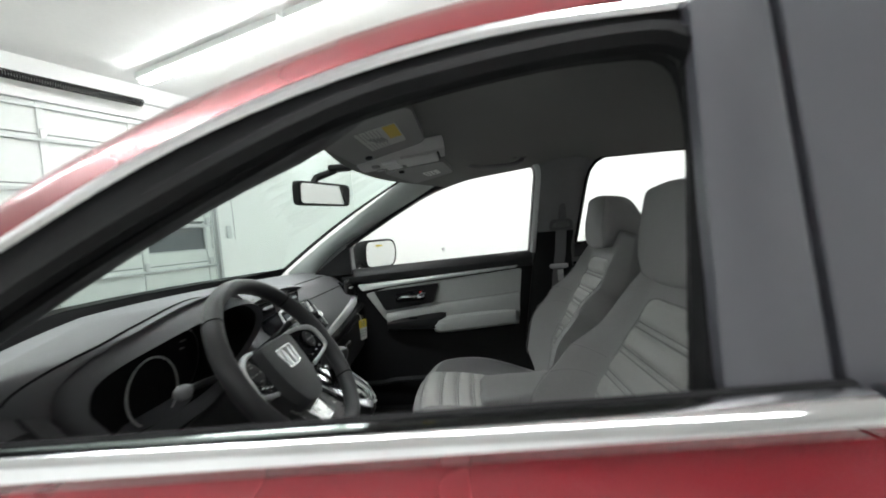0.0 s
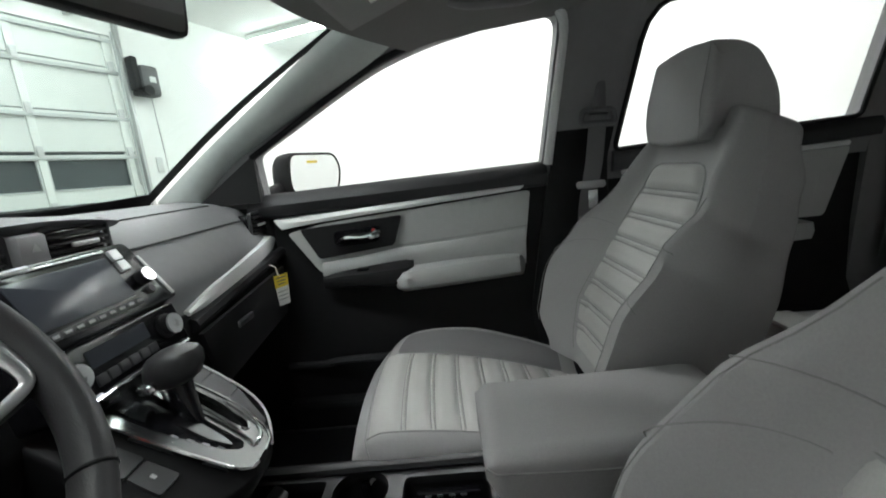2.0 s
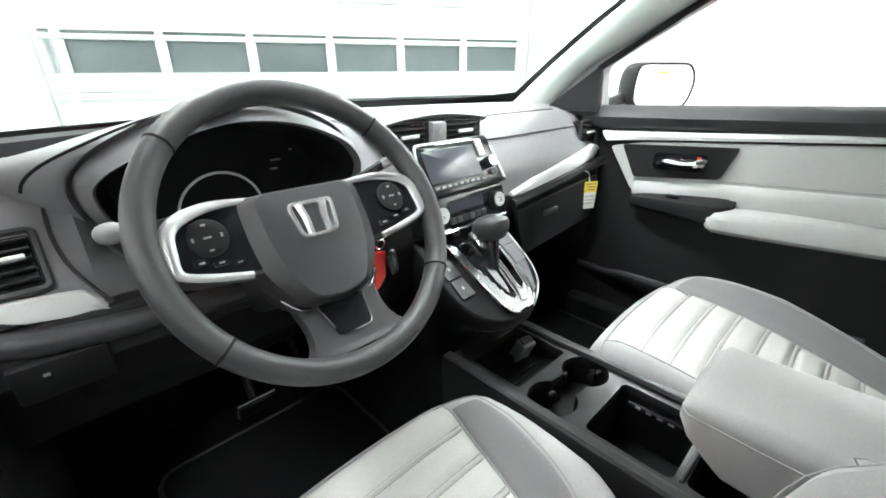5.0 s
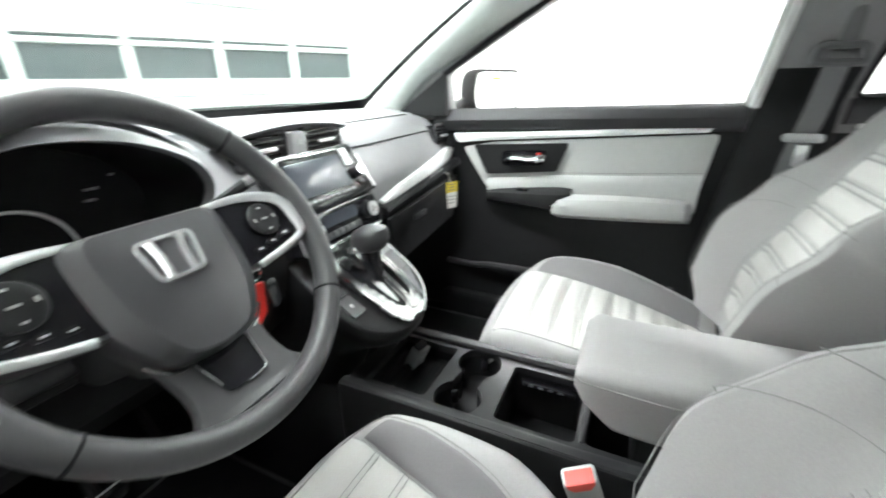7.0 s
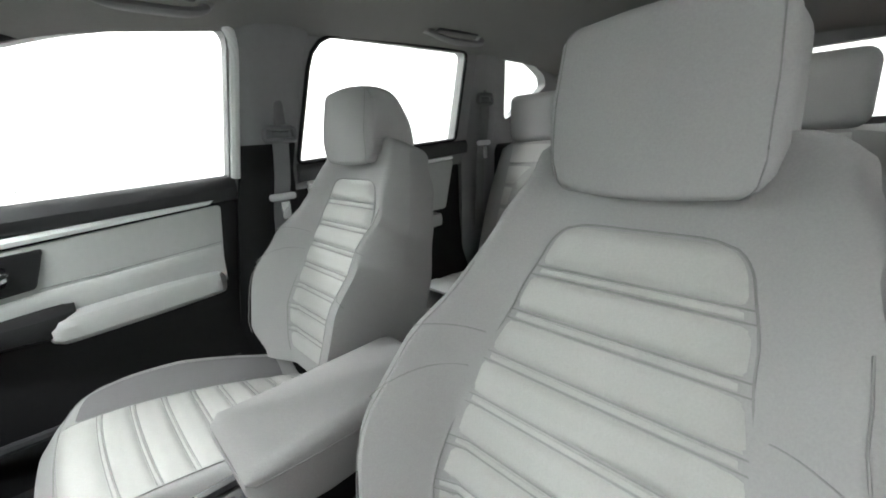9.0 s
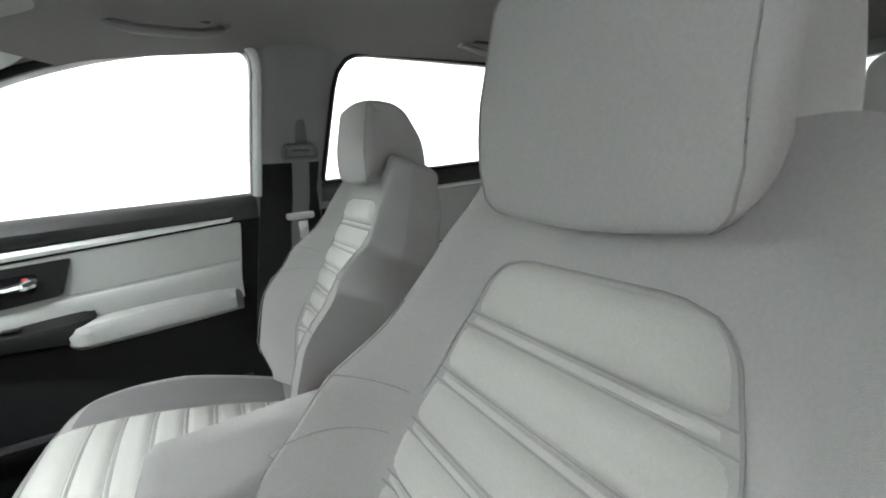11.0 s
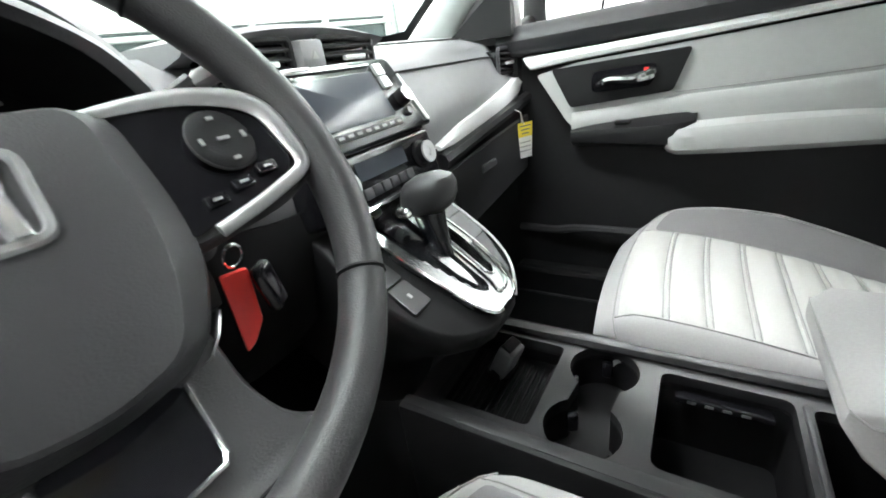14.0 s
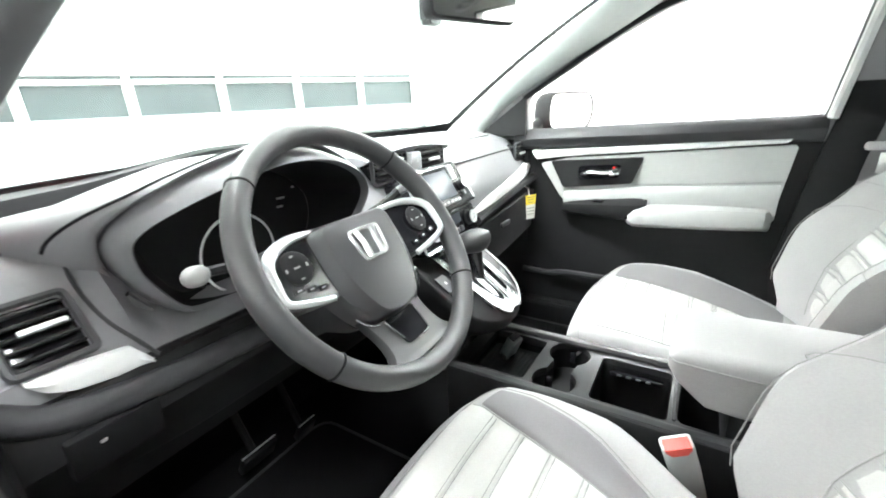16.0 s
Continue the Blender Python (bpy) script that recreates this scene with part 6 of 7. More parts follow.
def visor(s):
    # corners: inner front, inner rear, outer rear, outer front
    if s > 0:
        q = [Vector(p) for p in ((-0.055, 0.085, 1.474), (0.130, 0.045, 1.490), (0.155, 0.30, 1.488), (-0.005, 0.43, 1.474))]
    else:
        q = [Vector(p) for p in ((-0.080, -0.155, 1.466), (0.110, -0.245, 1.490), (0.110, -0.50, 1.498), (-0.088, -0.47, 1.468))]
    v0 = thing("sun_visor", "grey sun visor with a white warning label, folded up", "sun visor", "sun visors", at=sum(q, Vector()) / 4)

    def V(a, b, d=0.0):
        """A point of the visor: a from front to rear, b from its inner to its outer end, d below its face."""
        return q[0].lerp(q[1], a).lerp(q[3].lerp(q[2], a), b) - Vector((0, 0, d))

    poly = round_poly([(0, 0), (1, 0), (1, 1), (0, 1)], [0.06, 0.12, 0.12, 0.06])
    rows = []
    for k, d in ((0.93, 0.0), (0.99, 0.003), (1.0, -0.006), (0.98, -0.014)):
        rows.append([V(0.5 + (a - 0.5) * k, 0.5 + (b - 0.5) * k, d) for a, b in poly])
    put("panel", mesh_of("panel", *loft(rows), M_VISOR), v0)

    def flat(name, a0, a1, b0, b1, lift, material, lab=""):
        q = [(a0, b0), (a1, b0), (a1, b1), (a0, b1)]
        put(name, mesh_of(name, *loft([[V(a, b, 0.0005 + lift) for a, b in q], [V(a, b, 0.0012 + lift) for a, b in q]]), material), v0, lab)

    if s < 0:
        flat("label", 0.36, 0.80, 0.24, 0.74, 0.0, M_VISORLABEL, "white and yellow warning label")
        flat("label_stripe", 0.66, 0.79, 0.42, 0.73, 0.001, M_VISORYELLOW, "yellow warning stripe")
        for k in range(6):
            flat("text_bar", 0.40 + 0.038 * k, 0.412 + 0.038 * k, 0.25, 0.46 - 0.02 * (k % 3), 0.001, M_PRINT)
            flat("text_bar", 0.40 + 0.038 * k, 0.412 + 0.038 * k, 0.50, 0.73 - 0.02 * (k % 2), 0.001, M_PRINT)
    else:
        flat("label", 0.46, 0.76, 0.50, 0.80, 0.0, M_WHITE, "white warning label")
        for k in range(3):
            flat("text_bar", 0.51 + 0.07 * k, 0.53 + 0.07 * k, 0.54, 0.76, 0.001, M_PRINT)
    put("pivot", mesh_of("pivot", *lathe([(0, 0), (0.009, 0), (0.009, 0.006), (0.005, 0.008), (0, 0.008)], V(0.25, 0.10, 0.0), (0, 0, -1), 14), M_BLACK), v0, "dark visor clip")
    return v0


visor(1), visor(-1)


def overhead_console():
    o = thing("overhead_console", "grey overhead console with map lamps and a glasses holder", "overhead console", at=(0.02, -0.03, 1.48))

    def C(x, y):
        """A point on the underside, which turns slightly to the rear."""
        t = (x + 0.10) / 0.235
        return Vector((x, 0.030 - 0.05 * t + y * 0.85, 1.476 + 0.018 * t))

    rows = []
    for k in range(13):
        x = -0.11 + 0.25 * k / 12
        w = 0.078 + 0.008 * math.sin(math.pi * k / 12)
        rows.append([C(x, u * w) + Vector((0, 0, h)) for u, h in ((-1, 0.04), (-0.92, 0.006), (-0.4, 0), (0.4, 0), (0.92, 0.006), (1, 0.04))])
    put("housing", mesh_of("housing", *loft(rows), M_OVERHEAD), o)
    for y in (-0.036, 0.036):
        put("map_lamp", mesh_of("map_lamp", *rbox(C(-0.015, y), (0.045, 0.045, 0.008), 0.003, 2, pose(0, 0, 0, 0, -5, 0)), M_LIGHTPLAS), o, "white map lamp lens")
        put("lamp_button", mesh_of("lamp_button", *rbox(C(-0.06, y), (0.022, 0.026, 0.008), 0.003, 2, pose(0, 0, 0, 0, -5, 0)), M_BELTGREY), o)
    put("glasses_door", mesh_of("glasses_door", *rbox(C(0.07, 0), (0.10, 0.135, 0.008), 0.004, 2, pose(0, 0, 0, 0, -5, 0)), M_OVERHEAD), o, "pale grey glasses holder lid")
    put("door_latch", mesh_of("door_latch", *rbox(C(0.125, 0), (0.006, 0.10, 0.006), 0.002, 1), M_BLACK), o)
    return o


overhead_console()


# ---- cabin sides and rear doors ----
def b_pillar():
    rows = []
    for i in range(15):
        t = i / 14
        z = 0.45 + 1.10 * t
        y = lerp([(0.45, 0.675), (1.05, 0.678), (1.16, 0.655), (1.56, 0.578)], z)
        x0 = lerp([(0.45, 0.36), (0.8, 0.42), (1.16, 0.478), (1.56, 0.515)], z)
        x1 = lerp([(0.45, 0.70), (0.8, 0.66), (1.16, 0.635), (1.45, 0.685), (1.56, 0.72)], z)
        row = []
        for k in range(9):
            u = k / 8
            row.append(Vector((x0 + (x1 - x0) * u, y - 0.022 * math.sin(math.pi * u) ** 0.5, z)))
        row += [Vector((x1, y + 0.05, z)), Vector((x0, y + 0.05, z))]
        rows.append(row)
    for nm, a, b, m, lab in (("trim_pillar_upper", 10, 15, M_BPILLAR, "grey plastic upper door pillar trim"), ("trim_pillar_lower", 0, 11, M_BLACK, "black plastic lower door pillar trim")):
        tagged(put(nm, mesh_of(nm, *loft(rows[a if a == 0 else a - 1:b]), m)), lab, "pillar trim", kind="structure")


b_pillar()


def window_seal():
    """The pale frame edge round the rear of the front window and the black seals."""
    pts = [(0.462, 1.15), (0.475, 1.26), (0.492, 1.40), (0.500, 1.47), (0.495, 1.512), (0.47, 1.535), (0.42, 1.54)]
    c = curve([(x, side_plane(z) - 0.004, z) for x, z in pts], 24)
    tagged(put("trim_seal_pale", mesh_of("trim_seal_pale", *tube([p + Vector((0.006, 0, 0)) for p in c], 0.013, 8), M_LIGHTPLAS)), "pale grey door frame edge", "door seal", kind="structure")
    pts = [(-0.36, 1.235), (-0.10, 1.38), (0.03, 1.446), (0.17, 1.488), (0.28, 1.511), (0.40, 1.532), (0.47, 1.532)]
    c = curve([(x, side_plane(z) - 0.006, z) for x, z in pts], 24)
    tagged(put("trim_seal_black", mesh_of("trim_seal_black", *tube([p + Vector((0, 0, 0.004)) for p in c], 0.009, 8), M_RUBBER)), "black rubber door seal", "door seal", kind="structure")
    pts = WIN_R
    c = [Vector((x, side_plane(z) - 0.002, z)) for x, z in pts]
    tagged(put("trim_seal_rear", mesh_of("trim_seal_rear", *tube(c, 0.007, 6, closed=True), M_RUBBER)), "black rubber rear door seal", "door seal", kind="structure")


window_seal()


def rear_door(s):
    off = 0 if s > 0 else -DRV

    def P(x, y, z):
        return Vector((x, s * y + off, z))

    rows = [[P(x, y, z) for y, z in [(0.72, 1.13), (0.69, 1.13), (0.69, 0.9), (0.675, 0.7), (0.66, 0.48), (0.72, 0.46)]] for x in (0.65, 1.40)]
    d = put("rear_door", mesh_of("rear_door", *loft(rows), M_BLACK), CAR, "rear car door with a pale grey panel and black belt roll")
    rows = [[P(x, y, zb + z) for y, z in [(0.70, 0.0), (0.672, 0.004), (0.655, -0.008), (0.645, -0.03), (0.652, -0.06), (0.70, -0.07)]] for x, zb in [(0.65 + 0.75 * i / 12, 1.175 + 0.035 * i / 12) for i in range(13)]]
    put("belt_roll", mesh_of("belt_roll", *loft(rows), M_SOFT), d, "soft black belt roll")
    up = round_poly([(0.68, 1.10), (1.33, 1.125), (1.27, 0.93), (0.70, 0.93)], 0.015)
    v, f = prism(up, (0, 0, 0), (1, 0, 0), (0, 0, 1), 0.012, 0)
    put("upper_panel", mesh_of("upper_panel", [P(q.x, 0.678 + q.y, q.z) for q in v], f, M_GREYTRIM), d, "pale grey vinyl panel")
    put("strip", mesh_of("strip", *tube([P(0.68, 0.664, 1.108), P(1.0, 0.664, 1.122), P(1.32, 0.664, 1.134)], 0.008, 6), M_SATIN), d, "silver trim strip")
    rows = []
    for i in range(12):
        t = i / 11
        k = 0.4 + 0.6 * math.sin(math.pi * min(1, max(0, t)) * 0.9 + 0.15) ** 0.4
        rows.append([P(0.72 + 0.5 * t, y, z) for y, z in [(0.69, 0.92), (0.69 - 0.07 * k, 0.918), (0.69 - 0.08 * k, 0.895), (0.69 - 0.07 * k, 0.87), (0.69, 0.86)]])
    put("armrest", mesh_of("armrest", *loft(rows), M_GREYTRIM), d, "padded grey armrest")


rear_door(1), rear_door(-1)


def c_pillar():
    rows = []
    for i in range(11):
        t = i / 10
        z = 0.6 + 0.96 * t
        y = lerp([(0.6, 0.68), (1.16, 0.668), (1.58, 0.585)], z)
        x0 = lerp([(0.6, 1.36), (1.2, 1.385), (1.56, 1.42)], z)
        x1 = lerp([(0.6, 1.60), (1.2, 1.60), (1.56, 1.57)], z)
        rows.append([Vector((x0 + (x1 - x0) * k / 6, y - 0.015 * math.sin(math.pi * k / 6) ** 0.5, z)) for k in range(7)] + [Vector((x1, y + 0.03, z)), Vector((x0, y + 0.03, z))])
    tagged(put("trim_c_pillar", mesh_of("trim_c_pillar", *loft(rows), M_BPILLAR)), "grey plastic rear pillar trim", "pillar trim", kind="structure")
    # luggage sides and tailgate trim behind the bench
    for s in (1, -1):
        off = 0 if s > 0 else -DRV
        v, f = rbox((1.95, s * 0.69 + off, 0.86), (0.72, 0.06, 0.84), 0.02)
        structure("wall_luggage", (v, f), M_BLACK, "dark trimmed luggage bay side", "luggage bay side")


c_pillar()


def tailgate():
    outer = [(-0.78, 0.6), (0.68, 0.6), (0.60, 1.56), (-0.70, 1.56)]
    hole = round_poly([(-0.64, 1.19), (0.56, 1.19), (0.50, 1.44), (-0.58, 1.44)], 0.05)
    vf = sheet_with_holes(outer, [hole], lambda y, z, d: Vector((2.30 - (z - 0.6) * 0.18 + d, y, z)), 0.05)
    structure("wall_tailgate", vf, M_BPILLAR, "dark trimmed tailgate with a rear window", "tailgate")
    vf = sheet_with_holes(hole, [], lambda y, z, d: Vector((2.32 - (z - 0.6) * 0.18 + d, y, z)), 0.004)
    o = structure("window_rear", vf, M_GLASS, "clear rear window glass", "car window")
    o.visible_shadow = False


tailgate()


def seat_belt(x, y, z):
    b = thing("seat_belt", "dark grey seat belt hanging from its pillar guide", "seat belt", "seat belts", at=(x, y, z))
    slot = round_poly([(-0.014, -0.09), (0.014, -0.09), (0.014, 0.09), (-0.014, 0.09)], 0.008)
    put("slide_cover", mesh_of("slide_cover", *rbox((x + 0.012, y + 0.008, z + 0.055), (0.034, 0.022, 0.13), 0.012, 4), M_GUIDE), b, "dark grey height slider")
    ring = [Vector((x + u, y - 0.012, z + w)) for u, w in round_poly([(-0.045, -0.018), (0.045, -0.018), (0.04, 0.016), (-0.04, 0.016)], 0.012)]
    put("guide_loop", mesh_of("guide_loop", *tube(ring, 0.008, 8, closed=True, up=(0, 1, 0)), M_GUIDE), b, "dark plastic guide loop")
    path = curve([(x + 0.01, y + 0.0, z + 0.01), (x, y - 0.012, z - 0.01), (x - 0.012, y - 0.012, z - 0.12), (x - 0.03, y + 0.0, z - 0.25), (x - 0.045, y + 0.015, z - 0.55)], 20)
    rows = [[p + Vector((-0.023, 0, 0)), p + Vector((0.023, 0, 0)), p + Vector((0.023, 0.0025, 0)), p + Vector((-0.023, 0.0025, 0))] for p in path]
    put("webbing", mesh_of("webbing", *loft(rows), M_BELT), b, "woven grey webbing")
    put("latch_plate", mesh_of("latch_plate", *rbox((x - 0.022, y - 0.014, z - 0.175), (0.078, 0.018, 0.020), 0.008, 3), M_LATCH), b, "grey latch plate")
    put("tongue", mesh_of("tongue", *rbox((x - 0.018, y - 0.016, z - 0.215), (0.026, 0.003, 0.05), 0.001, 1), M_CHROME), b, "metal tongue")
    return b


seat_belt(0.585, 0.60, 1.262)
seat_belt(1.47, 0.61, 1.36)
seat_belt(0.545, -0.715, 1.262)


def buckle(x, y, z, yaw):
    b = thing("belt_buckle", "pale grey seat belt buckle with a red release button", "belt buckle", "belt buckles", at=(x, y, z))
    m = pose(0, 0, 0, 5, -20, yaw)
    r = m.to_3x3()

    def at(dx, dy, dz):
        return Vector((x, y, z)) + r @ Vector((dx, dy, dz))

    shell = [[at(px * k, py * k, d) for px, py in round_poly([(-0.025, -0.015), (0.025, -0.015), (0.025, 0.015), (-0.025, 0.015)], 0.006, 4)] for k, d in ((0.70, -0.072), (0.82, -0.070), (0.88, -0.05), (0.98, 0.0), (1.0, 0.048), (0.985, 0.053), (0.93, 0.055))]
    put("body", mesh_of("body", *loft(shell), M_LIGHTPLAS, sharp=50), b)
    shape = round_poly([(-0.0205, 0.0565), (-0.0205, 0.050), (-0.012, 0.040), (0.012, 0.040), (0.0205, 0.050), (0.0205, 0.0565)], 0.002)
    put("button", mesh_of("button", *prism(shape, at(0, 0.008, 0), r @ Vector((1, 0, 0)), r @ Vector((0, 0, 1)), 0.0238, 0.001), M_SALMON, sharp=50), b, "red release button")
    put("stalk", mesh_of("stalk", *tube([at(0, 0, -0.06), at(0.01, 0, -0.17)], 0.012, 8), M_BLACK), b)


buckle(0.232, -0.156, 0.636, 18)
buckle(0.40, 0.115, 0.655, 0)


def grab_handle(x0, x1, y, z, drop):
    g = thing("grab_handle", "grey folding grab handle above the window", "grab handle", "grab handles", at=((x0 + x1) / 2, y, z))
    w = x1 - x0
    line = curve([(x0, y + 0.010, z), (x0 + 0.010, y - 0.018, z - drop * 0.55), (x0 + 0.22 * w, y - 0.034, z - drop), (x0 + 0.5 * w, y - 0.038, z - drop * 1.08), (x1 - 0.22 * w, y - 0.034, z - drop), (x1 - 0.010, y - 0.018, z - drop * 0.55), (x1, y + 0.010, z)], 30)
    put("bar", mesh_of("bar", *tube(line, [0.010 + 0.003 * math.sin(math.pi * k / 29) for k in range(30)], 10, flat=0.8), M_BPILLAR), g)
    for x in (x0, x1):
        put("foot", mesh_of("foot", *rbox((x, y + 0.006, z + 0.004), (0.036, 0.034, 0.026), 0.010, 3), M_BPILLAR), g)
    put("recess", mesh_of("recess", *rbox(((x0 + x1) / 2, y + 0.004, z + 0.004), (w * 0.8, 0.05, 0.012), 0.005, 2), M_SOFT), g, "dark recess behind the handle")


grab_handle(0.21, 0.43, 0.500, 1.545, 0.030)
grab_handle(1.10, 1.34, 0.50, 1.560, 0.032)


def side_mirror():
    m = thing("side_mirror", "black-backed door mirror outside the passenger window", "mirror", at=(-0.32, 0.90, 1.15))
    a, b = Vector((-0.345, 0.85, 0)), Vector((-0.24, 1.018, 0))
    ex = (b - a).normalized()
    ez = Vector((0, 0, 1))
    n = ex.cross(ez)
    n = n if n.x > 0 else -n
    out = round_poly([(-0.012, 1.118), (0.205, 1.112), (0.228, 1.20), (0.205, 1.254), (0.0, 1.256), (-0.012, 1.20)], [0.04, 0.04, 0.03, 0.04, 0.04, 0.03])
    rows = []
    for k, d in ((0.93, 0.020), (0.99, 0.022), (1.04, 0.012), (1.05, -0.01), (1.0, -0.05), (0.8, -0.09), (0.45, -0.11)):
        rows.append([a + ex * (0.095 + (u - 0.095) * k) + ez * (1.182 + (z - 1.182) * k) + n * d for u, z in out])
    put("housing", mesh_of("housing", *loft(rows), M_RUBBER), m, "dark mirror housing")
    g = [a + ex * (0.095 + (u - 0.095) * 0.91) + ez * (1.182 + (z - 1.182) * 0.91) + n * 0.0206 for u, z in out]
    put("mirror_glass", mesh_of("mirror_glass", *loft([g, [p + n * 0.001 for p in g]]), M_MIRROR), m, "silver mirror glass")
    put("arm", mesh_of("arm", *tube([Vector((-0.42, 0.70, 1.13)), Vector((-0.40, 0.80, 1.13)), Vector((-0.37, 0.88, 1.15))], [0.03, 0.028, 0.03], 10, flat=0.7), M_BLACK), m)
    lab = [a + ex * u + ez * z + n * 0.0222 for u, z in ((0.07, 1.222), (0.115, 1.222), (0.115, 1.230), (0.07, 1.230))]
    put("label", mesh_of("label", *loft([lab, [p + n * 0.0005 for p in lab]]), M_YELLOW), m)


side_mirror()


# ---- small things ----
def paper_tag():
    t = thing("paper_tag", "yellow and white paper tag hanging from the dashboard edge", "tag", at=(-0.315, 0.56, 0.94))
    put("strap", mesh_of("strap", *tube([Vector((-0.325, 0.545, 0.955)), Vector((-0.308, 0.553, 0.945)), Vector((-0.305, 0.558, 0.915))], [0.006, 0.006, 0.006], 6, flat=0.2), M_WHITE), t)
    q = pose(-0.300, 0.56, 0.92, 0, 4, -30)
    for nm, z0, z1, m in (("tag_top", -0.035, 0.0, M_YELLOW), ("tag_body", -0.088, -0.035, M_WHITE)):
        v, f = rbox((0, 0, (z0 + z1) / 2), (0.0012, 0.045, z1 - z0), 0.0003, 1)
        put(nm, mesh_of(nm, [q @ p for p in v], f, m), t, "yellow tag band" if nm == "tag_top" else "")
    for k in range(3):
        v, f = rbox((0.001, 0, -0.008 - 0.009 * k), (0.0008, 0.034 - 0.006 * k, 0.003), 0.0002, 1)
        put("print_bar", mesh_of("print_bar", [q @ p for p in v], f, M_SEAM), t)
    for k in range(3):
        v, f = rbox((0.001, 0, -0.048 - 0.011 * k), (0.0008, 0.034, 0.0025), 0.0002, 1)
        put("print_bar", mesh_of("print_bar", [q @ p for p in v], f, M_PRINT), t)


paper_tag()


def key_ring():
    k = thing("car_keys", "key in the ignition with a red tag and black fob", "keys", at=(-0.225, -0.295, 0.975))
    put("ignition", mesh_of("ignition", *lathe([(0, 0), (0.018, 0), (0.018, 0.012), (0.012, 0.016), (0, 0.016)], (-0.262, -0.293, 0.985), (0.9, 0.2, 0.3)), M_BLACK), k)
    put("key_blade", mesh_of("key_blade", *rbox((-0.238, -0.284, 0.992), (0.03, 0.005, 0.014), 0.002, 2, pose(0, 0, 0, 0, -18, 12)), M_STEEL), k, "steel key")
    ring = [Vector((-0.224 + 0.002 * math.sin(a), -0.282 + 0.008 * math.cos(a), 0.975 + 0.009 * math.sin(a))) for a in [2 * math.pi * i / 20 for i in range(20)]]
    put("split_ring", mesh_of("split_ring", *tube(ring, 0.0014, 6, closed=True, up=(1, 0, 0)), M_CHROME), k)
    poly = round_poly([(-0.010, 0), (0.010, 0), (0.010, -0.046), (0.000, -0.064), (-0.008, -0.070)], 0.003)
    v, f = prism(poly, (-0.221, -0.288, 0.966), (0.35, 0.93, 0), (0.08, 0, 1), 0.004, 0.001)
    put("red_tag", mesh_of("red_tag", v, f, M_RED), k, "red plastic key tag")
    put("fob", mesh_of("fob", *rbox((-0.214, -0.268, 0.944), (0.012, 0.020, 0.045), 0.006, 3, pose(0, 0, 0, 14, 0, 20)), M_BLACKGLOSS), k, "black remote fob")


key_ring()


def pedals():
    for nm, y, w, z in (("brake_pedal", -0.42, 0.085, 0.50), ("accelerator_pedal", -0.29, 0.05, 0.47)):
        p = thing(nm, "black rubber foot pedal in the dark footwell", "pedal", "pedals", at=(-0.60, y, z))
        put("pad", mesh_of("pad", *rbox((-0.585, y, z), (0.02, w, 0.06), 0.006, 2, pose(0, 0, 0, 0, 30, 0)), M_RUBBER), p)
        put("lever", mesh_of("lever", *tube([Vector((-0.60, y, z)), Vector((-0.68, y, z + 0.15)), Vector((-0.74, y, z + 0.3))], 0.009, 6), M_BLACK), p)
        put("pad_trim", mesh_of("pad_trim", *tube([Vector((-0.572, y - w / 2, z + 0.028)), Vector((-0.572, y + w / 2, z + 0.028))], 0.002, 5), M_STEEL), p)


pedals()


def floor_mat(y, x0, x1, w):
    f = thing("floor_mat", "black ribbed floor mat in the footwell", "floor mat", "floor mats", at=((x0 + x1) / 2, y, 0.41))
    put("carpet", mesh_of("carpet", *rbox(((x0 + x1) / 2, y, 0.408), (x1 - x0, w, 0.012), 0.005), M_CARPET), f)
    e = round_poly([(x0, y - w / 2), (x1, y - w / 2), (x1, y + w / 2), (x0, y + w / 2)], 0.05)
    put("edging", mesh_of("edging", *tube([Vector((a, b, 0.413)) for a, b in e], 0.005, 6, closed=True), M_SOFT), f)


floor_mat(0.38, -0.62, -0.05, 0.44), floor_mat(-0.42, -0.62, -0.1, 0.44)


def kick_panels():
    v, f = rbox((-0.56, 0.70, 0.75), (0.42, 0.06, 0.72), 0.02)
    structure("wall_kick_right", (v, f), M_BLACK, "black plastic footwell side panel", "footwell panel")
    v, f = rbox((-0.56, -0.80, 0.73), (0.42, 0.06, 0.68), 0.02)
    structure("wall_kick_left", (v, f), M_BLACK, "black plastic footwell side panel", "footwell panel")
    v, f = rbox((0.03, 0.66, 0.44), (0.8, 0.09, 0.10), 0.015)
    structure("trim_door_sill", (v, f), M_BLACK, "black plastic door sill trim", "sill trim")


kick_panels()


# ---- driver's door and outer body ----
def ext_y(s, z):
    y = lerp([(0.25, 0.80), (0.45, 0.865), (0.75, 0.885), (0.95, 0.87), (1.06, 0.832), (1.085, 0.806), (1.1, 0.79)], z)
    return s * y - 0.05


def body_side(s, x0, x1, z0, z1):
    rows = []
    n = 14
    xs = [x0 + (x1 - x0) * k / 8 for k in range(9)]
    for x in xs:
        nose = max(0, (-0.7 - x)) * 0.10 + max(0, x - 1.7) * 0.12
        row = [Vector((x, ext_y(s, z0 + (z1 - z0) * k / n) - s * nose, z0 + (z1 - z0) * k / n)) for k in range(n + 1)]
        row += [p - Vector((0, s * 0.012, 0)) for p in reversed(row)]
        rows.append(row)
    return loft(rows)


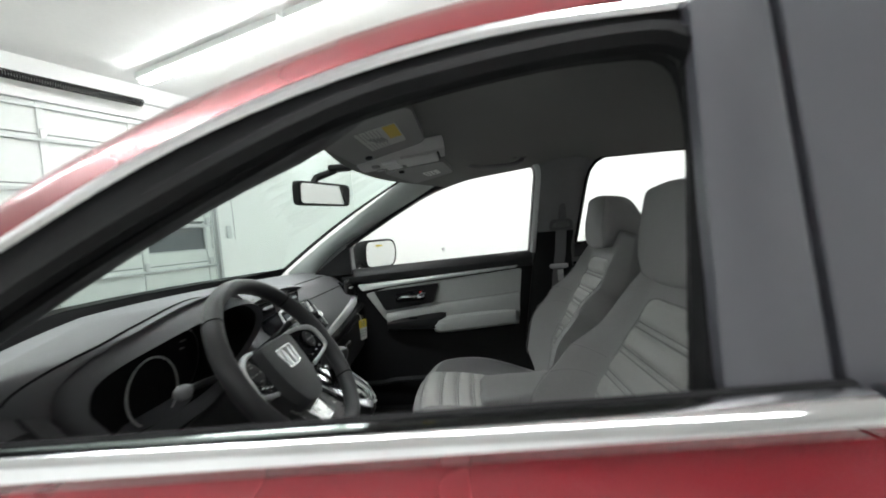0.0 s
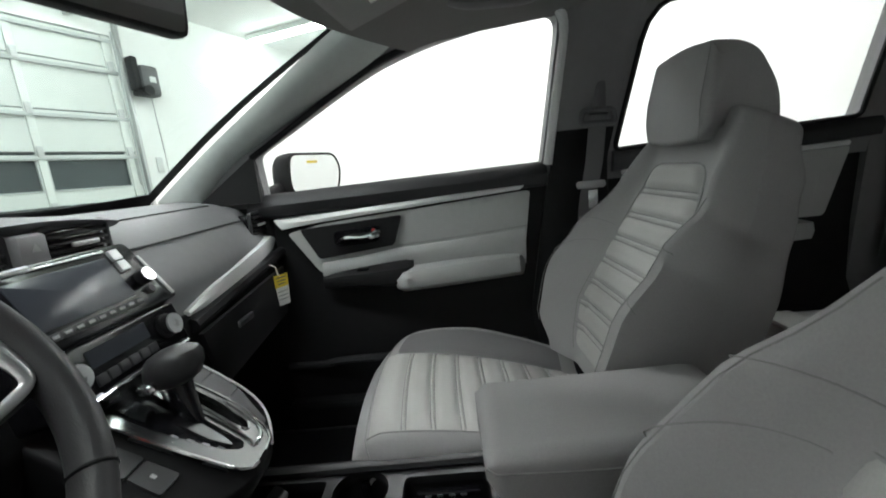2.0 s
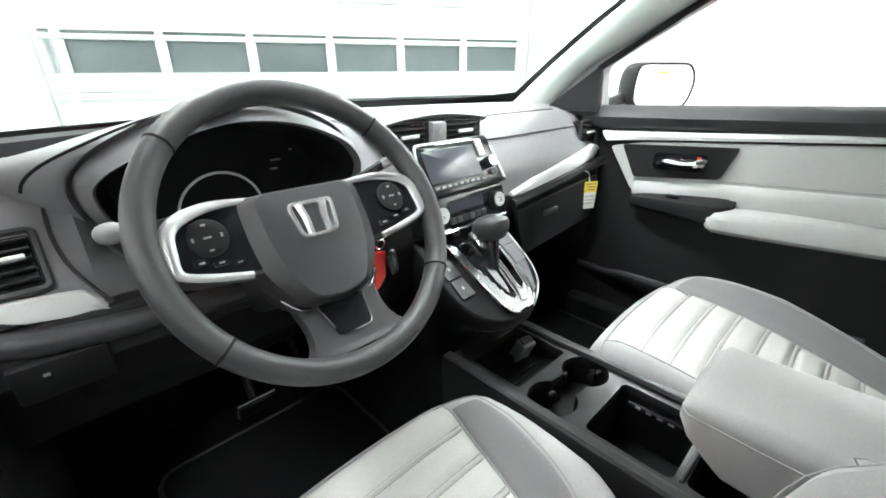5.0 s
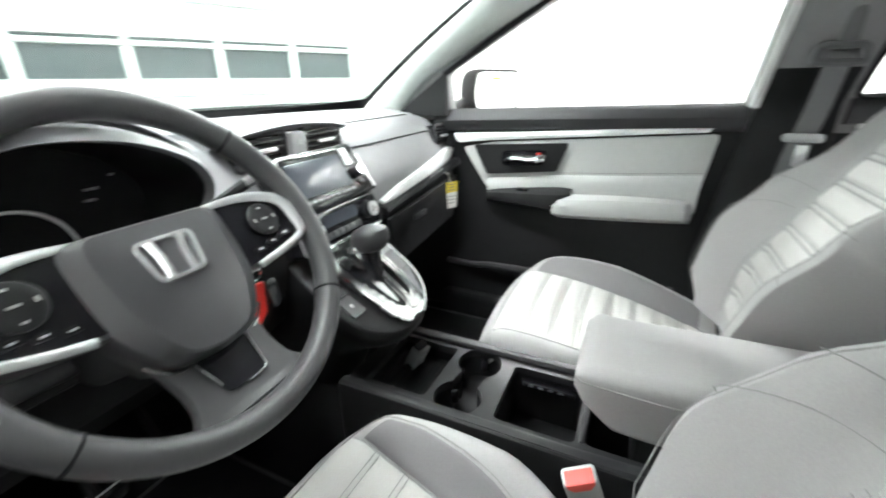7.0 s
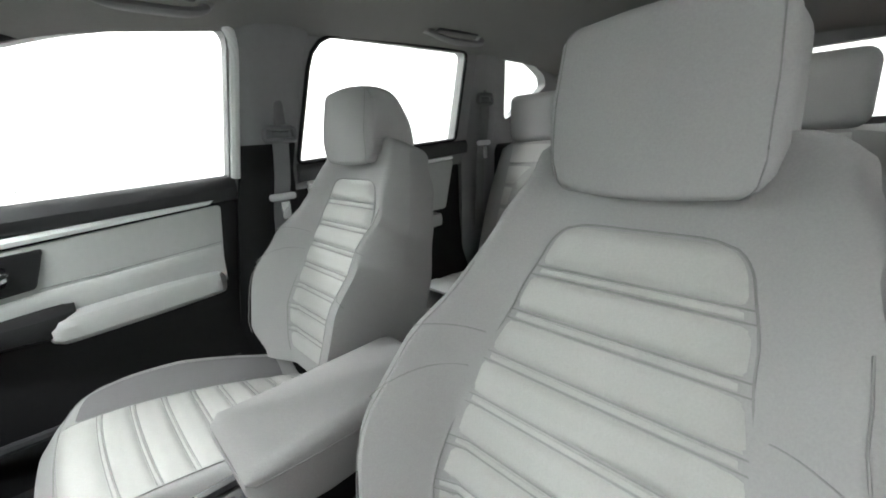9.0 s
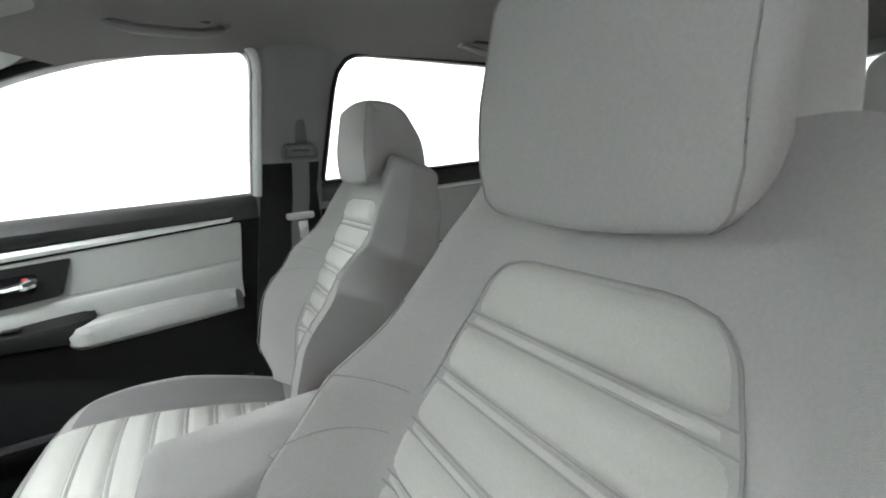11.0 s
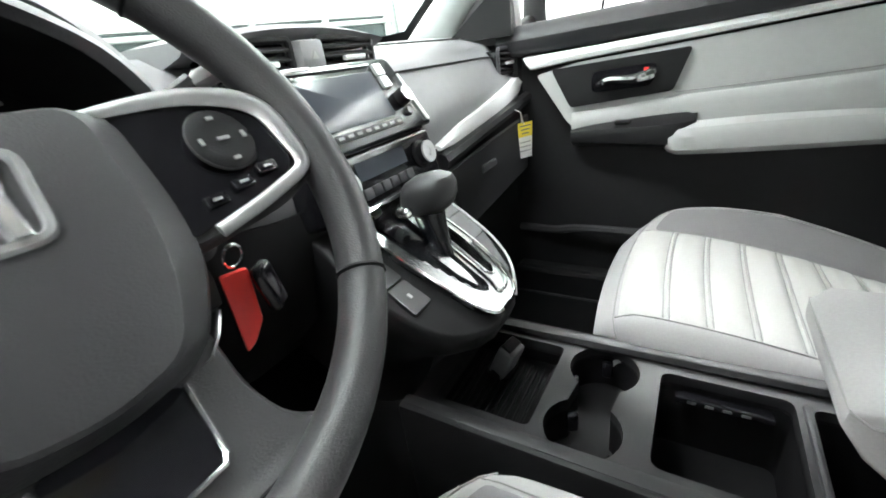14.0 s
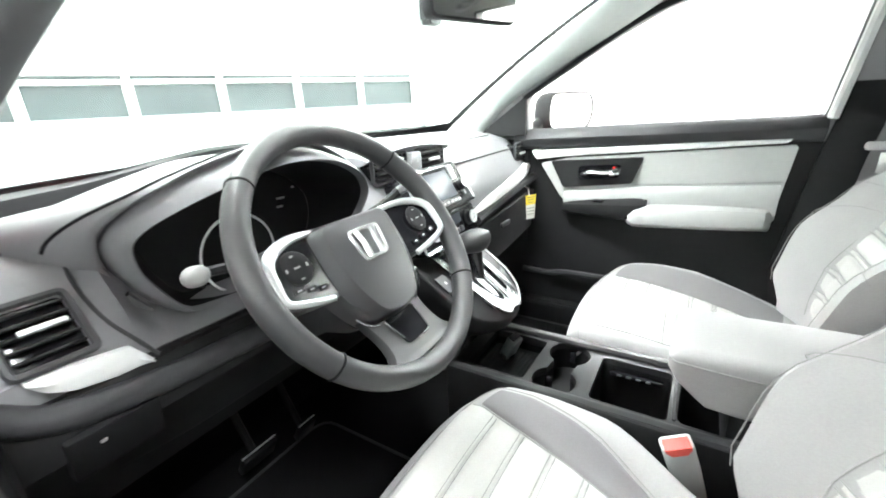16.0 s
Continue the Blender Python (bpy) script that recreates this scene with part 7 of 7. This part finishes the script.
def driver_door():
    d = put("front_door", mesh_of("front_door", *body_side(-1, -0.45, 0.515, 0.38, 1.098), M_PAINT), CAR, "driver's red door with chrome belt strip, window lowered")
    z = lambda x: 1.098 + (x + 0.26) * 0.02
    rows = []
    for i in range(15):
        x = -0.47 + 0.985 * i / 14
        rows.append([Vector((x, y, z(x) + w)) for y, w in ((-0.835, -0.024), (-0.860, -0.022), (-0.865, -0.010), (-0.860, 0.0), (-0.846, 0.008), (-0.825, 0.006))])
    put("belt_strip", mesh_of("belt_strip", *loft(rows), M_CHROME), d, "chrome belt strip")
    rows = []
    for i in range(15):
        x = -0.47 + 0.985 * i / 14
        rows.append([Vector((x, y, z(x) + w)) for y, w in ((-0.83, 0.008), (-0.824, 0.011), (-0.812, 0.002), (-0.804, -0.01), (-0.800, -0.022), (-0.800, -0.09), (-0.83, -0.09))])
    put("inner_sill", mesh_of("inner_sill", *loft(rows), M_RUBBER), d, "black window slot sill")
    rows = [[Vector((x, y, w)) for y, w in ((-0.835, 1.07), (-0.805, 1.07), (-0.80, 1.0), (-0.80, 0.85), (-0.79, 0.6), (-0.835, 0.45))] for x in (-0.45, 0.0, 0.46)]
    put("inner_panel", mesh_of("inner_panel", *loft(rows), M_BLACK), d, "black inner door panel")
    # upper frame outside: chrome line and black sash
    ch = curve([(-0.50, -0.775, 1.215), (-0.343, -0.762, 1.302), (-0.142, -0.742, 1.402), (0.058, -0.728, 1.467), (0.253, -0.722, 1.500), (0.46, -0.72, 1.506), (0.52, -0.72, 1.506)], 30)
    put("frame_strip", mesh_of("frame_strip", *tube(ch, 0.0095, 8), M_CHROME), d, "chrome window frame strip")
    op = curve([(-0.47, -0.76, 1.14), (-0.36, -0.752, 1.215), (-0.17, -0.732, 1.319), (0.044, -0.71, 1.412), (0.20, -0.702, 1.446), (0.35, -0.698, 1.462), (0.43, -0.698, 1.455), (0.452, -0.70, 1.40), (0.428, -0.735, 1.2), (0.41, -0.76, 1.08)], 40)
    put("window_channel", mesh_of("window_channel", *tube([p + Vector((0.0, -0.03, 0.01)) for p in op], 0.017, 8), M_RUBBER), d, "black rubber window channel")
    sash = []
    for a, b in zip(ch[:27], curve([(-0.47, -0.785, 1.16), (-0.36, -0.78, 1.232), (-0.17, -0.762, 1.336), (0.044, -0.742, 1.43), (0.20, -0.735, 1.462), (0.35, -0.73, 1.478), (0.46, -0.73, 1.475)], 27)):
        sash.append([a + Vector((0, 0.005, 0)), b, b + Vector((0, 0.012, 0)), a + Vector((0, 0.02, 0))])
    put("sash", mesh_of("sash", *loft(sash), M_RUBBER), d, "black window sash")
    for x0, x1, w in ((0.41, 0.505, 0.0), ):
        rows = [[Vector((xa, -0.8 + (zz - 1.1) * 0.2 - dd, zz)) for xa, dd in ((x0 + 0.03 * t, 0.02), (x0 + 0.02 + 0.03 * t, 0.026), (x1 - 0.01 + 0.012 * t, 0.026), (x1 + 0.012 * t, 0.02), (x1 + 0.012 * t, 0.0), (x0 + 0.03 * t, 0.0))] for t, zz in ((0, 1.10), (0.5, 1.30), (1, 1.50))]
        put("pillar_cover", mesh_of("pillar_cover", *loft(rows), M_PILLAR), d, "dark satin pillar cover")
    return d


driver_door()


def outer_body():
    b = CAR

    def add(name, vf, material, lab="", sharp=40):
        return put(name, mesh_of(name, *vf, material, sharp=sharp), b, lab)

    add("front_wing", body_side(-1, -1.75, -0.456, 0.38, 1.02), M_PAINT, "red front wing")
    add("rear_door_skin", body_side(-1, 0.521, 1.42, 0.38, 1.095), M_PAINT, "red rear door skin")
    add("rear_quarter", body_side(-1, 1.426, 2.45, 0.38, 1.095), M_PAINT, "red rear quarter panel")
    for x0, x1 in ((-1.75, -0.456), (-0.45, 0.515), (0.521, 1.42), (1.426, 2.45)):
        add("side_skin", body_side(1, x0, x1, 0.38, 1.085 if x0 > -1 else 1.0), M_PAINT, "red side panel")
    rows = [[Vector((0.515 + 0.012 * t, y0 - 0.022, z)), Vector((0.61 + 0.03 * t, y0 - 0.022, z)), Vector((0.61 + 0.03 * t, y0, z)), Vector((0.515 + 0.012 * t, y0, z))] for t, z, y0 in ((0, 1.10, -0.80), (0.5, 1.30, -0.76), (1, 1.50, -0.72))]
    add("pillar_cover", loft(rows), M_PILLAR, "dark satin pillar cover")
    add("belt_strip", tube([Vector((0.521, -0.845, 1.115)), Vector((1.0, -0.845, 1.128)), Vector((1.6, -0.83, 1.15))], 0.012, 8), M_CHROME, "chrome belt strip")
    # roof rail over the door frame, then the roof skin
    lo = curve([(-0.62, -0.80, 1.14), (-0.50, -0.772, 1.226), (-0.343, -0.758, 1.315), (-0.142, -0.738, 1.415), (0.058, -0.724, 1.48), (0.253, -0.718, 1.513), (0.6, -0.715, 1.53), (1.3, -0.715, 1.555), (2.0, -0.71, 1.53), (2.3, -0.72, 1.32)], 50)
    hi = curve([(-0.68, -0.72, 1.22), (-0.475, -0.645, 1.352), (-0.234, -0.607, 1.482), (0.022, -0.583, 1.562), (0.192, -0.572, 1.597), (0.357, -0.57, 1.612), (0.7, -0.57, 1.622), (1.3, -0.57, 1.625), (2.0, -0.57, 1.58), (2.3, -0.6, 1.38)], 50)
    rail = []
    for p, q in zip(lo, hi):
        mid = p.lerp(q, 0.5) + Vector((-0.008, -0.02, 0.012))
        rail.append([p, p.lerp(mid, 0.6) + Vector((0, -0.003, 0.002)), mid, q, q + Vector((0, 0.02, -0.02)), p + Vector((0, 0.03, 0.0))])
    add("roof_rail", loft(rail), M_PAINT, "red roof side rail")
    add("rail_strip", tube([q + Vector((0, 0.012, 0.006)) for q in hi[3:]], 0.012, 8), M_CHROME, "bright roof strip")
    rail = [[Vector((v.x, -0.07 - v.y, v.z)) for v in row] for row in rail[18:]]
    rail = [[v + Vector((0, 0.012, 0.022)) for v in row] for row in rail]
    add("roof_rail", loft(rail), M_PAINT, "red roof side rail")
    rows = []
    for q in [p for p in hi if -0.03 < p.x < 2.05]:
        hw = abs(q.y + 0.05)
        rows.append([Vector((q.x, -0.05 + u * hw, q.z + 0.035 * (1 - u * u))) for u in [-1 + k / 6 for k in range(13)]] + [Vector((q.x, -0.05 + u * hw, q.z + 0.035 * (1 - u * u) - 0.012)) for u in [1 - k / 6 for k in range(13)]])
    add("roof", loft(rows), M_PAINT, "red roof skin")
    rows = []
    for k in range(12):
        t = k / 11
        x = -0.98 - 0.92 * t
        rows.append([Vector((x + 0.10 * u * u, -0.05 + u * (0.80 - 0.08 * t), 0.99 - 0.12 * t ** 1.8 - 0.04 * u * u)) for u in [-1 + j / 6 for j in range(13)]] + [Vector((x + 0.10 * u * u, -0.05 + u * (0.80 - 0.08 * t), 0.97 - 0.12 * t ** 1.8 - 0.04 * u * u)) for u in [1 - j / 6 for j in range(13)]])
    add("bonnet", loft(rows), M_PAINT, "red bonnet")
    add("nose", rbox((-1.85, -0.05, 0.68), (0.25, 1.45, 0.56), 0.1, 4), M_PAINT)
    add("tail", rbox((2.42, -0.05, 0.75), (0.12, 1.55, 0.62), 0.05, 4), M_PAINT)
    add("underbody", rbox((0.3, -0.05, 0.30), (4.1, 1.5, 0.08), 0.02), M_RUBBER)
    for x in (-1.1, 1.62):
        for s in (1, -1):
            y = s * 0.80 - 0.05
            add("tyre", lathe([(0.22, -0.11), (0.33, -0.11), (0.355, -0.08), (0.355, 0.08), (0.33, 0.11), (0.22, 0.11)], (x, y, 0.355), (0, 1, 0), 32), M_RUBBER, "black tyre")
            add("rim", lathe([(0.0, -0.07), (0.2, -0.09), (0.225, -0.10), (0.225, 0.10), (0.2, 0.09), (0, 0.07)], (x, y, 0.355), (0, 1, 0), 32), M_SATIN, "silver wheel rim")
    return b


outer_body()
